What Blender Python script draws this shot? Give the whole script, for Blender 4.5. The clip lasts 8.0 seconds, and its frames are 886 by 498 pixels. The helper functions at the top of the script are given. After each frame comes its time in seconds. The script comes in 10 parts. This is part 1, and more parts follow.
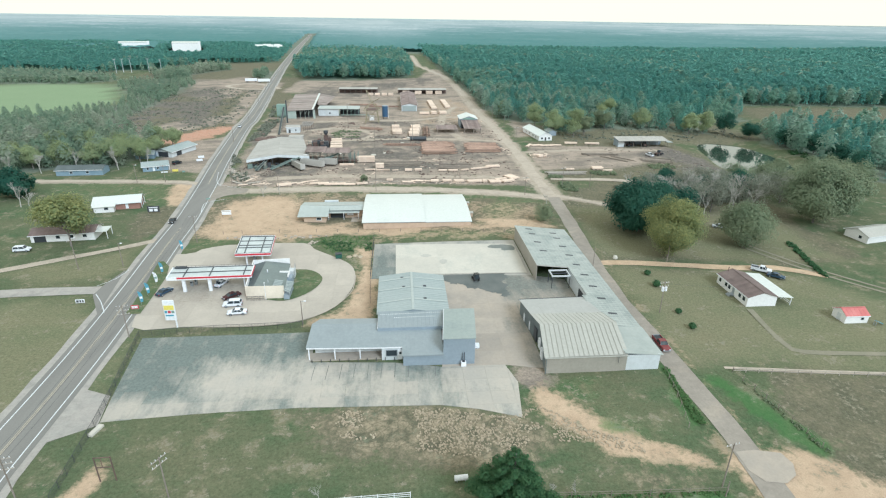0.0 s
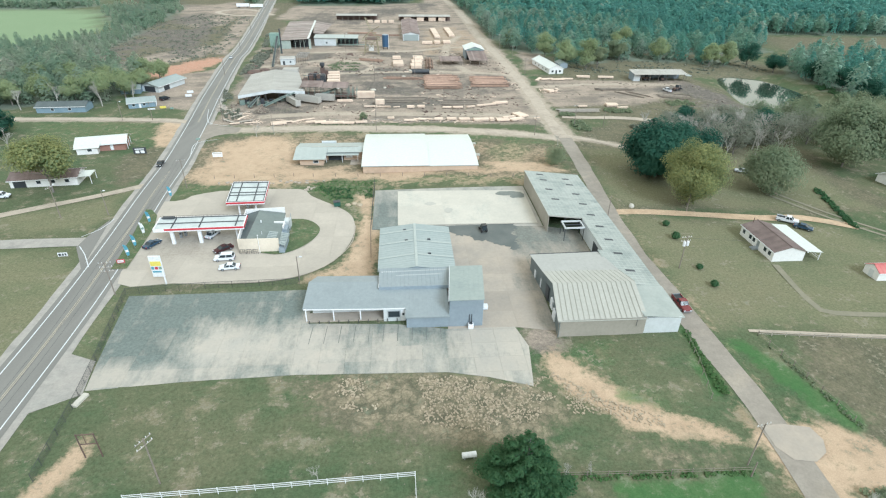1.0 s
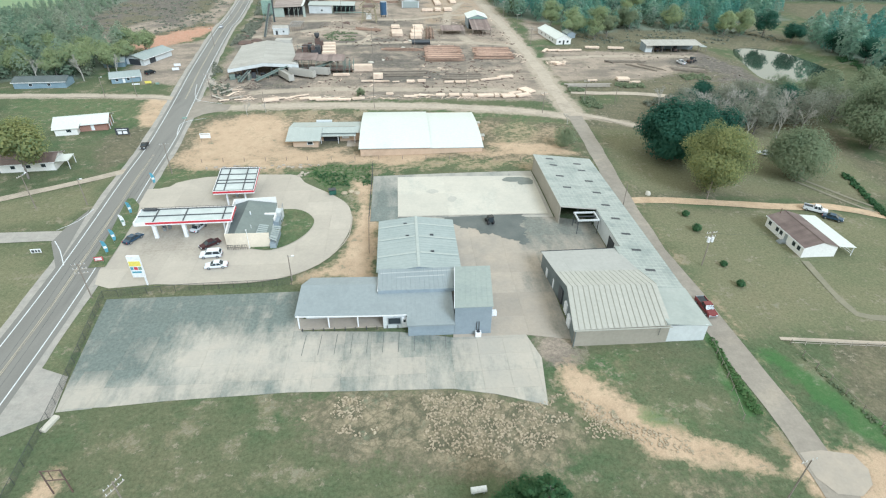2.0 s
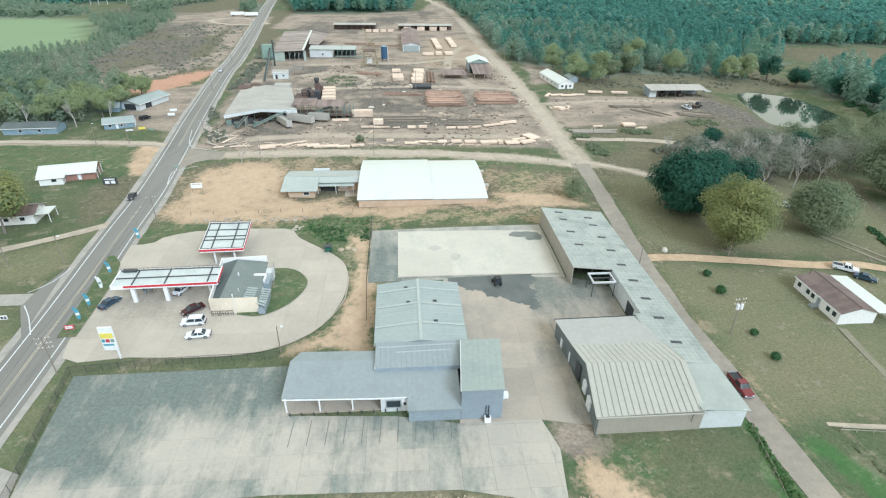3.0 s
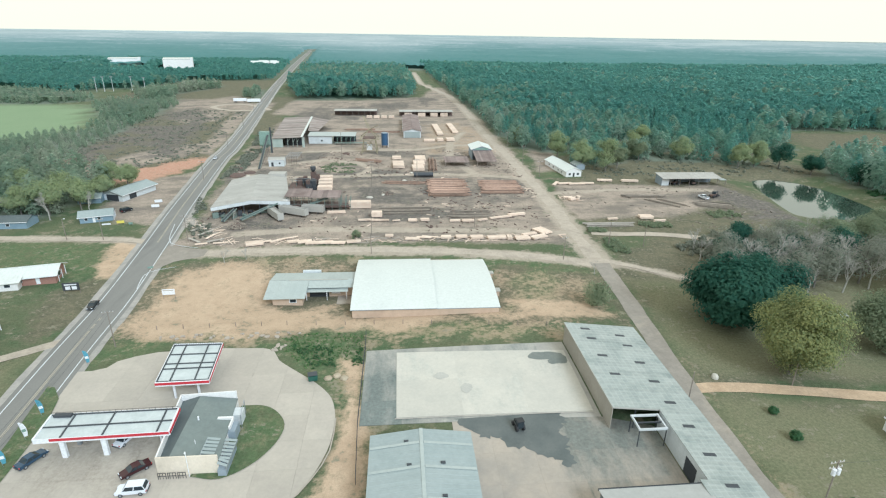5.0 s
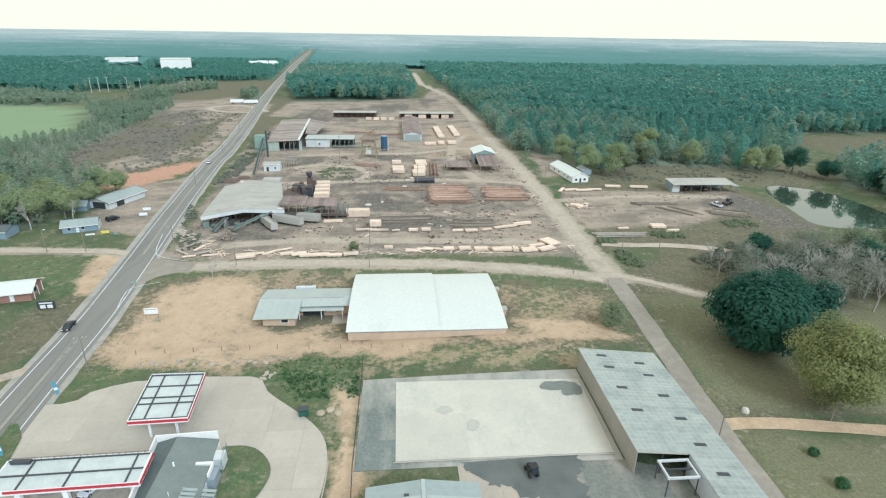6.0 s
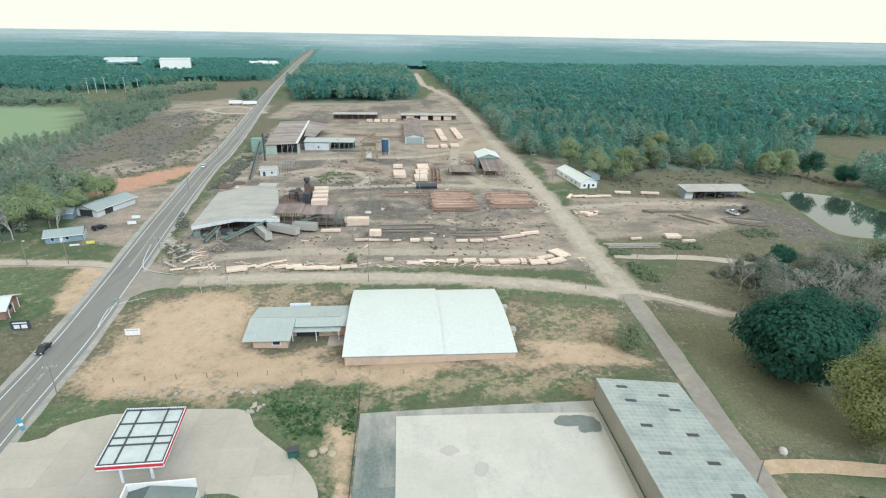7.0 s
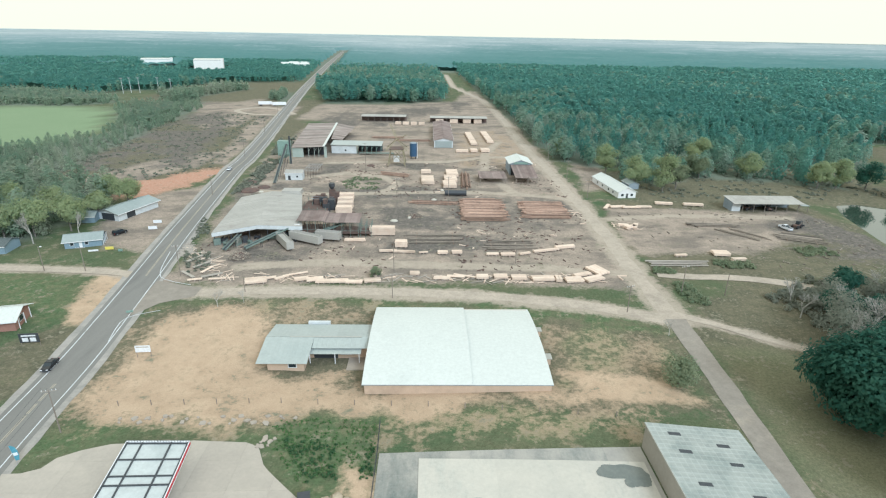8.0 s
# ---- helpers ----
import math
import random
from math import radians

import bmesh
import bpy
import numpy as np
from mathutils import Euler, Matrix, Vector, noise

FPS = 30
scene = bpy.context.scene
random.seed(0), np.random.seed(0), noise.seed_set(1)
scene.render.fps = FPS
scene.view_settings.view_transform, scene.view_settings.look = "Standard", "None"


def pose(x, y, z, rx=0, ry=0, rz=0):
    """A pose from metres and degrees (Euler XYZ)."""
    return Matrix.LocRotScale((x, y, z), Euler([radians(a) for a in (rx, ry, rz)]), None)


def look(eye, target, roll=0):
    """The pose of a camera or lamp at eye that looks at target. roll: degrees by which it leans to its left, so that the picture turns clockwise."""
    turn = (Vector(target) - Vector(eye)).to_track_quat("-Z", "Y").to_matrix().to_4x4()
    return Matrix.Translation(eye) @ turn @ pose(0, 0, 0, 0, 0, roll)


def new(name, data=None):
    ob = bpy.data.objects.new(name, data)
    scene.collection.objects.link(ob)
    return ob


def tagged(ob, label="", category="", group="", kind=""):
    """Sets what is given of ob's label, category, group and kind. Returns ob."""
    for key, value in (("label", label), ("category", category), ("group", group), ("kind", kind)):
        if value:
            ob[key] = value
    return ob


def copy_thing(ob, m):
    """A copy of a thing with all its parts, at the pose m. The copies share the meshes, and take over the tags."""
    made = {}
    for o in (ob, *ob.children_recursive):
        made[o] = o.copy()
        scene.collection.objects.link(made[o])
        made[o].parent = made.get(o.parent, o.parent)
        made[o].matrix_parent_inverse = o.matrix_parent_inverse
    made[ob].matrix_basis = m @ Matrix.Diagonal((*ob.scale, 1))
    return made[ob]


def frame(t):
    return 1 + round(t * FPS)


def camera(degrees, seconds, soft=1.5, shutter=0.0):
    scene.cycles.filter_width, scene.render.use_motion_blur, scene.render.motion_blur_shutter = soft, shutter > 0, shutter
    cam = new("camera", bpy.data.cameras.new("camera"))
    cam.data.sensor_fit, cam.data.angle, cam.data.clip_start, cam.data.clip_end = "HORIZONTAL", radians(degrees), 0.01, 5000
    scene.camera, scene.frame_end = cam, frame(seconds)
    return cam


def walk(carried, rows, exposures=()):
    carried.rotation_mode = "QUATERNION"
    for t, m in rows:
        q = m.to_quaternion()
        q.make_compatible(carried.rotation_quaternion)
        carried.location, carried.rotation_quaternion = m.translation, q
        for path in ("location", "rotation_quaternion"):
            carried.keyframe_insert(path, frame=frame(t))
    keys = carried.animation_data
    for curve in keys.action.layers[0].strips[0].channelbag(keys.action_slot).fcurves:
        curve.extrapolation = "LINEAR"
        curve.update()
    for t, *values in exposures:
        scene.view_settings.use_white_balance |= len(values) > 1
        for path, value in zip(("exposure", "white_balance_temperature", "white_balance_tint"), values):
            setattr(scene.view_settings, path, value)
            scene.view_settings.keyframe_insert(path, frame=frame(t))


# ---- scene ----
cam = camera(78.7, 8.0, soft=1.2)
METRES, EYE, TILT, LEAN, TURN = 91.74, 70.0, 0.45, -0.85, -4.5
ROWS = [
    (0.0, 0.0, 0.0, 0.0, -0.03, -23.63, 0.07),
    (0.5, -0.0037, 0.0575, -0.002, 0.13, -27.06, 0.05),
    (1.0, -0.0084, 0.1168, -0.0034, 0.26, -30.6, 0.06),
    (1.2, -0.0105, 0.1412, -0.0034, 0.25, -32.06, 0.06),
    (1.45, -0.0132, 0.1722, -0.0034, 0.24, -33.45, 0.07),
    (1.75, -0.0164, 0.2098, -0.0034, 0.23, -34.1, 0.07),
    (2.05, -0.0196, 0.2482, -0.0034, 0.22, -33.75, 0.08),
    (2.3, -0.0223, 0.281, -0.0034, 0.21, -32.93, 0.08),
    (2.5, -0.0245, 0.3071, -0.0034, 0.2, -32.34, 0.09),
    (3.0, -0.0302, 0.3721, -0.0032, 0.19, -30.1, 0.02),
    (3.5, -0.0358, 0.4368, -0.0039, 0.12, -27.3, 0.03),
    (4.0, -0.0416, 0.5006, -0.0045, 0.07, -24.12, 0.0),
    (4.5, -0.0466, 0.5633, -0.0067, 0.05, -22.22, 0.03),
    (6.0, -0.0601, 0.7506, -0.0092, 0.08, -22.19, -0.02),
    (6.5, -0.0635, 0.8113, -0.0099, 0.1, -22.2, 0.01),
    (7.0, -0.0681, 0.8719, -0.0112, 0.25, -22.18, -0.05),
    (7.5, -0.0736, 0.9334, -0.0129, 0.68, -22.14, -0.08),
    (8.0, -0.08, 0.9965, -0.0149, 3.27, -22.06, -0.1),
]
walk(cam, [(t, pose(0, 0, EYE, TILT, LEAN, TURN) @ pose(METRES * x, METRES * y, METRES * z, 90 + pitch, roll, yaw)) for t, x, y, z, yaw, pitch, roll in ROWS], [(0.0, 0.41, 5480, 1), (0.5, 0.52, 5480, 1), (1.0, 0.53, 5480, 1), (1.75, 0.53, 5480, 1), (2.5, 0.52, 5480, 1), (3.5, 0.47, 5480, 1), (4.2, 0.46, 5480, 1), (4.8, 0.38, 5480, 1), (8.0, 0.35, 5480, 1)])

# ---- light: a bright, hazy overcast afternoon ----
SUN_TO = Vector((0.42, -0.72, 0.62)).normalized()
world = bpy.data.worlds.new("overcast_sky")
scene.world = world
world.use_nodes = True
wn, wl = world.node_tree.nodes, world.node_tree.links
wn.clear()
sky = wn.new("ShaderNodeTexSky")
sky.sky_type = "NISHITA"
sky.sun_disc = False
sky.sun_elevation = math.asin(SUN_TO.z)
sky.sun_rotation = math.atan2(SUN_TO.x, SUN_TO.y)
sky.air_density, sky.dust_density, sky.ozone_density = 1.0, 4.0, 1.0
cloud = wn.new("ShaderNodeMix")
cloud.data_type = "RGBA"
cloud.inputs["Factor"].default_value = 0.9
cloud.inputs["B"].default_value = (9.7, 8.55, 6.6, 1)
bg = wn.new("ShaderNodeBackground")
bg.inputs["Strength"].default_value = 0.1
wo = wn.new("ShaderNodeOutputWorld")
wl.new(sky.outputs["Color"], cloud.inputs["A"])
wl.new(cloud.outputs["Result"], bg.inputs["Color"])
wl.new(bg.outputs["Background"], wo.inputs["Surface"])

sun_data = bpy.data.lights.new("sun", "SUN")
sun_data.energy, sun_data.angle, sun_data.color = 1.6, radians(20), (1.0, 0.995, 0.985)
sun = new("sun", sun_data)
sun.matrix_world = look(SUN_TO * 300, (0, 0, 0))

# ---- the lie of the land ----


def smooth(a, b, v):
    t = np.clip((np.asarray(v, float) - a) / (b - a), 0, 1)
    return t * t * (3 - 2 * t)


def zg_np(x, y):
    x, y = np.asarray(x, float), np.asarray(y, float)
    z = -2.6 * np.exp(-((x + 12) / 52) ** 2 - ((y - 199) / 21) ** 2)
    z = z - 1.0 * np.exp(-((x + 82) / 26) ** 2 - ((y - 205) / 42) ** 2)
    z = z + 0.9 * np.exp(-((x - 14) / 42) ** 2 - ((y - 157) / 26) ** 2)
    z = z - 2.2 * np.exp(-((x - 196) / 30) ** 4 - ((y - 300) / 42) ** 4)
    d = np.hypot(x, y)
    z = z + 46 * smooth(1500, 4700, d) + 3.0 * smooth(600, 1500, d) * np.sin(x / 310.0) * np.cos(y / 420.0)
    return z


def zg(x, y):
    return float(zg_np(x, y))


RNG = np.random.default_rng(7)
LATTICE = RNG.random((256, 256))


def vnoise(x, y, scale):
    """Smooth value noise, 0 to 1."""
    u, v = np.asarray(x, float) / scale + 997.0, np.asarray(y, float) / scale + 613.0
    i, j = np.floor(u).astype(int), np.floor(v).astype(int)
    fu, fv = u - i, v - j
    fu, fv = fu * fu * (3 - 2 * fu), fv * fv * (3 - 2 * fv)
    a, b = LATTICE[i % 256, j % 256], LATTICE[(i + 1) % 256, j % 256]
    c, d = LATTICE[i % 256, (j + 1) % 256], LATTICE[(i + 1) % 256, (j + 1) % 256]
    return (a * (1 - fu) + b * fu) * (1 - fv) + (c * (1 - fu) + d * fu) * fv


def fnoise(x, y, scale):
    return 0.55 * vnoise(x, y, scale) + 0.3 * vnoise(x + 71, y - 37, scale / 2.3) + 0.15 * vnoise(x - 11, y + 53, scale / 5.1)


def signed(px, py, poly):
    """Distance to a polygon's edge, negative inside."""
    px, py = np.asarray(px, float), np.asarray(py, float)
    best, inside = np.full(px.shape, 1e9), np.zeros(px.shape, bool)
    for (x0, y0), (x1, y1) in zip(poly, poly[1:] + poly[:1]):
        dx, dy = x1 - x0, y1 - y0
        t = np.clip(((px - x0) * dx + (py - y0) * dy) / (dx * dx + dy * dy + 1e-9), 0, 1)
        best = np.minimum(best, np.hypot(px - x0 - t * dx, py - y0 - t * dy))
        if dy:
            inside ^= ((y0 > py) != (y1 > py)) & (px < dx * (py - y0) / dy + x0)
    return np.where(inside, -best, best)


def along(px, py, line):
    """Distance to a polyline."""
    best = np.full(np.shape(px), 1e9)
    for (x0, y0), (x1, y1) in zip(line, line[1:]):
        dx, dy = x1 - x0, y1 - y0
        t = np.clip(((px - x0) * dx + (py - y0) * dy) / (dx * dx + dy * dy + 1e-9), 0, 1)
        best = np.minimum(best, np.hypot(px - x0 - t * dx, py - y0 - t * dy))
    return best


# ---- materials ----


def material(name):
    m = bpy.data.materials.new(name)
    m.use_nodes = True
    n = m.node_tree.nodes
    return m, n, m.node_tree.links, n["Principled BSDF"]


def noise_node(n, l, scale, detail=4.0, rough=0.6, coords=None, stretch=None):
    if coords is None:
        coords = n.new("ShaderNodeNewGeometry").outputs["Position"]
    if stretch:
        mp = n.new("ShaderNodeMapping")
        mp.inputs["Scale"].default_value = stretch
        l.new(coords, mp.inputs["Vector"])
        coords = mp.outputs["Vector"]
    t = n.new("ShaderNodeTexNoise")
    t.inputs["Scale"].default_value, t.inputs["Detail"].default_value, t.inputs["Roughness"].default_value = scale, detail, rough
    l.new(coords, t.inputs["Vector"])
    return t.outputs["Fac"]


def remap(n, l, value, a, b, c=0.0, d=1.0):
    r = n.new("ShaderNodeMapRange")
    r.inputs["From Min"].default_value, r.inputs["From Max"].default_value = a, b
    r.inputs["To Min"].default_value, r.inputs["To Max"].default_value = c, d
    l.new(value, r.inputs["Value"])
    return r.outputs["Result"]


def mix(n, l, fac, a, b, blend="MIX"):
    m = n.new("ShaderNodeMix")
    m.data_type, m.blend_type = "RGBA", blend
    for v, s in ((fac, "Factor"), (a, "A"), (b, "B")):
        if isinstance(v, (tuple, list)):
            m.inputs[s].default_value = (*v[:3], 1)
        elif isinstance(v, (int, float)):
            m.inputs[s].default_value = v
        else:
            l.new(v, m.inputs[s])
    return m.outputs["Result"]


def multiply(n, l, a, b):
    m = n.new("ShaderNodeMath")
    m.operation = "MULTIPLY"
    for v, s in ((a, 0), (b, 1)):
        if isinstance(v, (int, float)):
            m.inputs[s].default_value = v
        else:
            l.new(v, m.inputs[s])
    return m.outputs[0]


def bump(n, l, bsdf, height, strength, distance):
    b = n.new("ShaderNodeBump")
    b.inputs["Strength"].default_value, b.inputs["Distance"].default_value = strength, distance
    l.new(height, b.inputs["Height"])
    l.new(b.outputs["Normal"], bsdf.inputs["Normal"])


def weathered(name, a, b, stain=None, scale=0.35, fine=3.0, rough=0.85, metal=0.0, stain_at=(0.55, 0.72), stain_scale=0.12, relief=0.02, vary=0.0, stretch=None):
    """A surface of two tones, with stains of a third and a fine grain."""
    m, n, l, p = material(name)
    big, small = noise_node(n, l, scale, stretch=stretch), noise_node(n, l, fine, 5.0, 0.7)
    col = mix(n, l, remap(n, l, big, 0.32, 0.68), a, b)
    if stain:
        st = noise_node(n, l, stain_scale, 6.0, 0.62, stretch=stretch)
        col = mix(n, l, remap(n, l, st, stain_at[0], stain_at[1], 0.0, 0.85), col, stain)
    col = mix(n, l, 1.0, col, mix(n, l, small, (0.8, 0.8, 0.8), (1.2, 1.2, 1.2)), "MULTIPLY")
    if vary:
        info = n.new("ShaderNodeObjectInfo").outputs["Random"]
        lo, hi = 1 - vary, 1 + vary
        col = mix(n, l, 1.0, col, mix(n, l, info, (lo, lo, lo), (hi, hi, hi)), "MULTIPLY")
    l.new(col, p.inputs["Base Color"])
    p.inputs["Roughness"].default_value, p.inputs["Metallic"].default_value = rough, metal
    if relief:
        bump(n, l, p, small, 0.5, relief)
    return m


def plain(name, colour, rough=0.6, metal=0.0, grain=0.12):
    m, n, l, p = material(name)
    s = noise_node(n, l, 2.2, 4.0)
    lo, hi = 1 - grain, 1 + grain
    l.new(mix(n, l, 1.0, colour, mix(n, l, remap(n, l, s, 0.3, 0.7), (lo, lo, lo), (hi, hi, hi)), "MULTIPLY"), p.inputs["Base Color"])
    p.inputs["Roughness"].default_value, p.inputs["Metallic"].default_value = rough, metal
    return m


def foliage(name, a, b, c, keep=0.55, pass_through=0.6):
    """Leaves: three tones, by leaf and by the tree's own tint; light also passes through them."""
    m, n, l, p = material(name)
    geo = n.new("ShaderNodeNewGeometry")
    at = n.new("ShaderNodeAttribute")
    at.attribute_name = "tint"
    col = mix(n, l, at.outputs["Fac"], a, b)
    col = mix(n, l, multiply(n, l, remap(n, l, at.outputs["Fac"], 0.2, 0.6, 0.55, keep), geo.outputs["Random Per Island"]), col, c)
    l.new(col, p.inputs["Base Color"])
    p.inputs["Roughness"].default_value = 0.75
    p.inputs["Specular IOR Level"].default_value = 0.15
    thin = n.new("ShaderNodeBsdfTranslucent")
    l.new(col, thin.inputs["Color"])
    both = n.new("ShaderNodeMixShader")
    both.inputs["Fac"].default_value = pass_through
    l.new(p.outputs["BSDF"], both.inputs[1])
    l.new(thin.outputs["BSDF"], both.inputs[2])
    l.new(both.outputs["Shader"], n["Material Output"].inputs["Surface"])
    return m


def woods_material(name, stops, pass_through):
    """Many crowns in one mesh: each tree takes its tone from its tint, and each leaf strays a little from it."""
    m, n, l, p = material(name)
    at = n.new("ShaderNodeAttribute")
    at.attribute_name = "tint"
    ramp = n.new("ShaderNodeValToRGB")
    while len(ramp.color_ramp.elements) < len(stops):
        ramp.color_ramp.elements.new(0.5)
    for e, (where, colour) in zip(ramp.color_ramp.elements, stops):
        e.position, e.color = where, (*colour, 1)
    l.new(at.outputs["Fac"], ramp.inputs["Fac"])
    stray = n.new("ShaderNodeNewGeometry").outputs["Random Per Island"]
    col = mix(n, l, 1.0, ramp.outputs["Color"], mix(n, l, stray, (0.88, 0.88, 0.88), (1.12, 1.12, 1.12)), "MULTIPLY")
    l.new(col, p.inputs["Base Color"])
    p.inputs["Roughness"].default_value = 0.85
    p.inputs["Specular IOR Level"].default_value = 0.1
    thin = n.new("ShaderNodeBsdfTranslucent")
    l.new(col, thin.inputs["Color"])
    both = n.new("ShaderNodeMixShader")
    both.inputs["Fac"].default_value = pass_through
    l.new(p.outputs["BSDF"], both.inputs[1])
    l.new(thin.outputs["BSDF"], both.inputs[2])
    l.new(both.outputs["Shader"], n["Material Output"].inputs["Surface"])
    return m


def ground_material():
    m, n, l, p = material("ground_cover")
    pos = n.new("ShaderNodeNewGeometry").outputs["Position"]

    def layer(name):
        a = n.new("ShaderNodeAttribute")
        a.attribute_name = name
        return a.outputs["Fac"]

    broad, mid = noise_node(n, l, 0.035, 5, 0.6, pos), noise_node(n, l, 0.16, 6, 0.65, pos)
    fine, tiny = noise_node(n, l, 0.75, 7, 0.74, pos), noise_node(n, l, 4.5, 4, 0.7, pos)
    drift = noise_node(n, l, 0.05, 6, 0.66, pos, (0.75, 1.25, 1.0))
    tufts = noise_node(n, l, 0.33, 8, 0.78, pos)
    col = mix(n, l, remap(n, l, broad, 0.35, 0.65), (0.096, 0.128, 0.074), (0.142, 0.149, 0.096))
    col = mix(n, l, remap(n, l, drift, 0.48, 0.64, 0, 0.75), col, (0.066, 0.118, 0.062))
    col = mix(n, l, remap(n, l, mid, 0.52, 0.68, 0, 0.75), col, (0.24, 0.215, 0.155))
    col = mix(n, l, remap(n, l, fine, 0.5, 0.7, 0, 0.5), col, (0.06, 0.092, 0.055))
    col = mix(n, l, remap(n, l, tufts, 0.56, 0.72, 0, 0.45), col, (0.27, 0.245, 0.175))

    def edge(fac, soft=0.28):
        """Breaks a layer's soft edge up into patches."""
        add = n.new("ShaderNodeMath")
        add.operation = "ADD"
        l.new(fac, add.inputs[0])
        l.new(remap(n, l, mix(n, l, 0.5, fine, mid), 0.34, 0.66, -0.55, 0.55), add.inputs[1])
        return remap(n, l, add.outputs[0], 0.5 - soft, 0.5 + soft)

    dry = mix(n, l, remap(n, l, mid, 0.35, 0.65), (0.174, 0.163, 0.117), (0.104, 0.109, 0.078))
    dry = mix(n, l, remap(n, l, fine, 0.5, 0.7, 0, 0.6), dry, (0.266, 0.235, 0.186))
    col = mix(n, l, edge(layer("dry")), col, dry)
    lawn = mix(n, l, remap(n, l, mix(n, l, 0.5, broad, drift), 0.38, 0.62), (0.205, 0.2, 0.133), (0.16, 0.175, 0.11))
    lawn = mix(n, l, remap(n, l, tufts, 0.5, 0.75, 0, 0.3), lawn, (0.27, 0.24, 0.175))
    col = mix(n, l, layer("lawn"), col, lawn)
    lush = mix(n, l, remap(n, l, fine, 0.35, 0.65), (0.07, 0.128, 0.062), (0.115, 0.158, 0.085))
    lush = mix(n, l, remap(n, l, tufts, 0.46, 0.62, 0, 0.8), lush, (0.2, 0.19, 0.125))
    col = mix(n, l, edge(layer("lush")), col, lush)
    yard = mix(n, l, remap(n, l, mid, 0.35, 0.65), (0.395, 0.335, 0.29), (0.29, 0.25, 0.22))
    yard = mix(n, l, remap(n, l, drift, 0.48, 0.6, 0, 0.85), yard, (0.19, 0.17, 0.155))
    yard = mix(n, l, remap(n, l, tufts, 0.52, 0.66, 0, 0.75), yard, (0.2, 0.18, 0.16))
    yard = mix(n, l, remap(n, l, fine, 0.6, 0.74, 0, 0.7), yard, (0.55, 0.47, 0.39))
    col = mix(n, l, edge(layer("yard")), col, yard)
    mud = mix(n, l, remap(n, l, fine, 0.35, 0.65), (0.095, 0.09, 0.0881), (0.19, 0.175, 0.164))
    mud = mix(n, l, remap(n, l, tufts, 0.5, 0.65, 0, 0.7), mud, (0.257, 0.235, 0.215))
    col = mix(n, l, edge(layer("mud")), col, mud)
    grit = noise_node(n, l, 1.7, 3, 0.8, pos)
    col = mix(n, l, 1.0, col, mix(n, l, remap(n, l, grit, 0.3, 0.7), (0.74, 0.74, 0.74), (1.24, 1.24, 1.24)), "MULTIPLY")
    sand = mix(n, l, remap(n, l, mid, 0.35, 0.65), (0.52, 0.405, 0.305), (0.42, 0.32, 0.235))
    sand = mix(n, l, remap(n, l, tufts, 0.54, 0.68, 0, 0.5), sand, (0.24, 0.22, 0.16))
    col = mix(n, l, edge(layer("sand")), col, sand)
    worn = mix(n, l, remap(n, l, mid, 0.35, 0.65), (0.46, 0.405, 0.35), (0.37, 0.325, 0.28))
    worn = mix(n, l, remap(n, l, tufts, 0.55, 0.7, 0, 0.5), worn, (0.27, 0.24, 0.21))
    col = mix(n, l, multiply(n, l, edge(layer("dust")), 0.9), col, worn)
    clay = mix(n, l, remap(n, l, fine, 0.35, 0.65), (0.418, 0.21, 0.147), (0.494, 0.35, 0.282))
    col = mix(n, l, edge(layer("clay")), col, clay)
    crack = n.new("ShaderNodeTexVoronoi")
    crack.feature = "DISTANCE_TO_EDGE"
    crack.inputs["Scale"].default_value = 0.55
    warp = n.new("ShaderNodeVectorMath")
    warp.operation = "ADD"
    l.new(pos, warp.inputs[0])
    l.new(mix(n, l, fine, (0, 0, 0), (2.2, 2.2, 0)), warp.inputs[1])
    l.new(warp.outputs[0], crack.inputs["Vector"])
    rubble = mix(n, l, remap(n, l, tufts, 0.42, 0.6), (0.125, 0.125, 0.09), (0.345, 0.295, 0.22))
    rubble = mix(n, l, remap(n, l, crack.outputs["Distance"], 0.0, 0.09, 0.6, 0.0), rubble, (0.085, 0.085, 0.065))
    col = mix(n, l, multiply(n, l, edge(layer("rubble")), 0.85), col, rubble)
    vivid = mix(n, l, remap(n, l, fine, 0.35, 0.65), (0.045, 0.14, 0.045), (0.08, 0.185, 0.065))
    col = mix(n, l, multiply(n, l, edge(layer("vivid")), 0.65), col, vivid)
    floor = mix(n, l, fine, (0.13, 0.18, 0.15), (0.2, 0.21, 0.18))
    col = mix(n, l, edge(layer("woods"), 0.35), col, floor)
    field = mix(n, l, broad, (0.205, 0.285, 0.175), (0.235, 0.31, 0.2))
    col = mix(n, l, layer("crop"), col, field)
    col = mix(n, l, 1.0, col, mix(n, l, tiny, (0.66, 0.66, 0.66), (1.34, 1.34, 1.34)), "MULTIPLY")
    l.new(col, p.inputs["Base Color"])
    p.inputs["Roughness"].default_value = 0.95
    p.inputs["Specular IOR Level"].default_value = 0.1
    bump(n, l, p, fine, 0.7, 0.25)
    return m


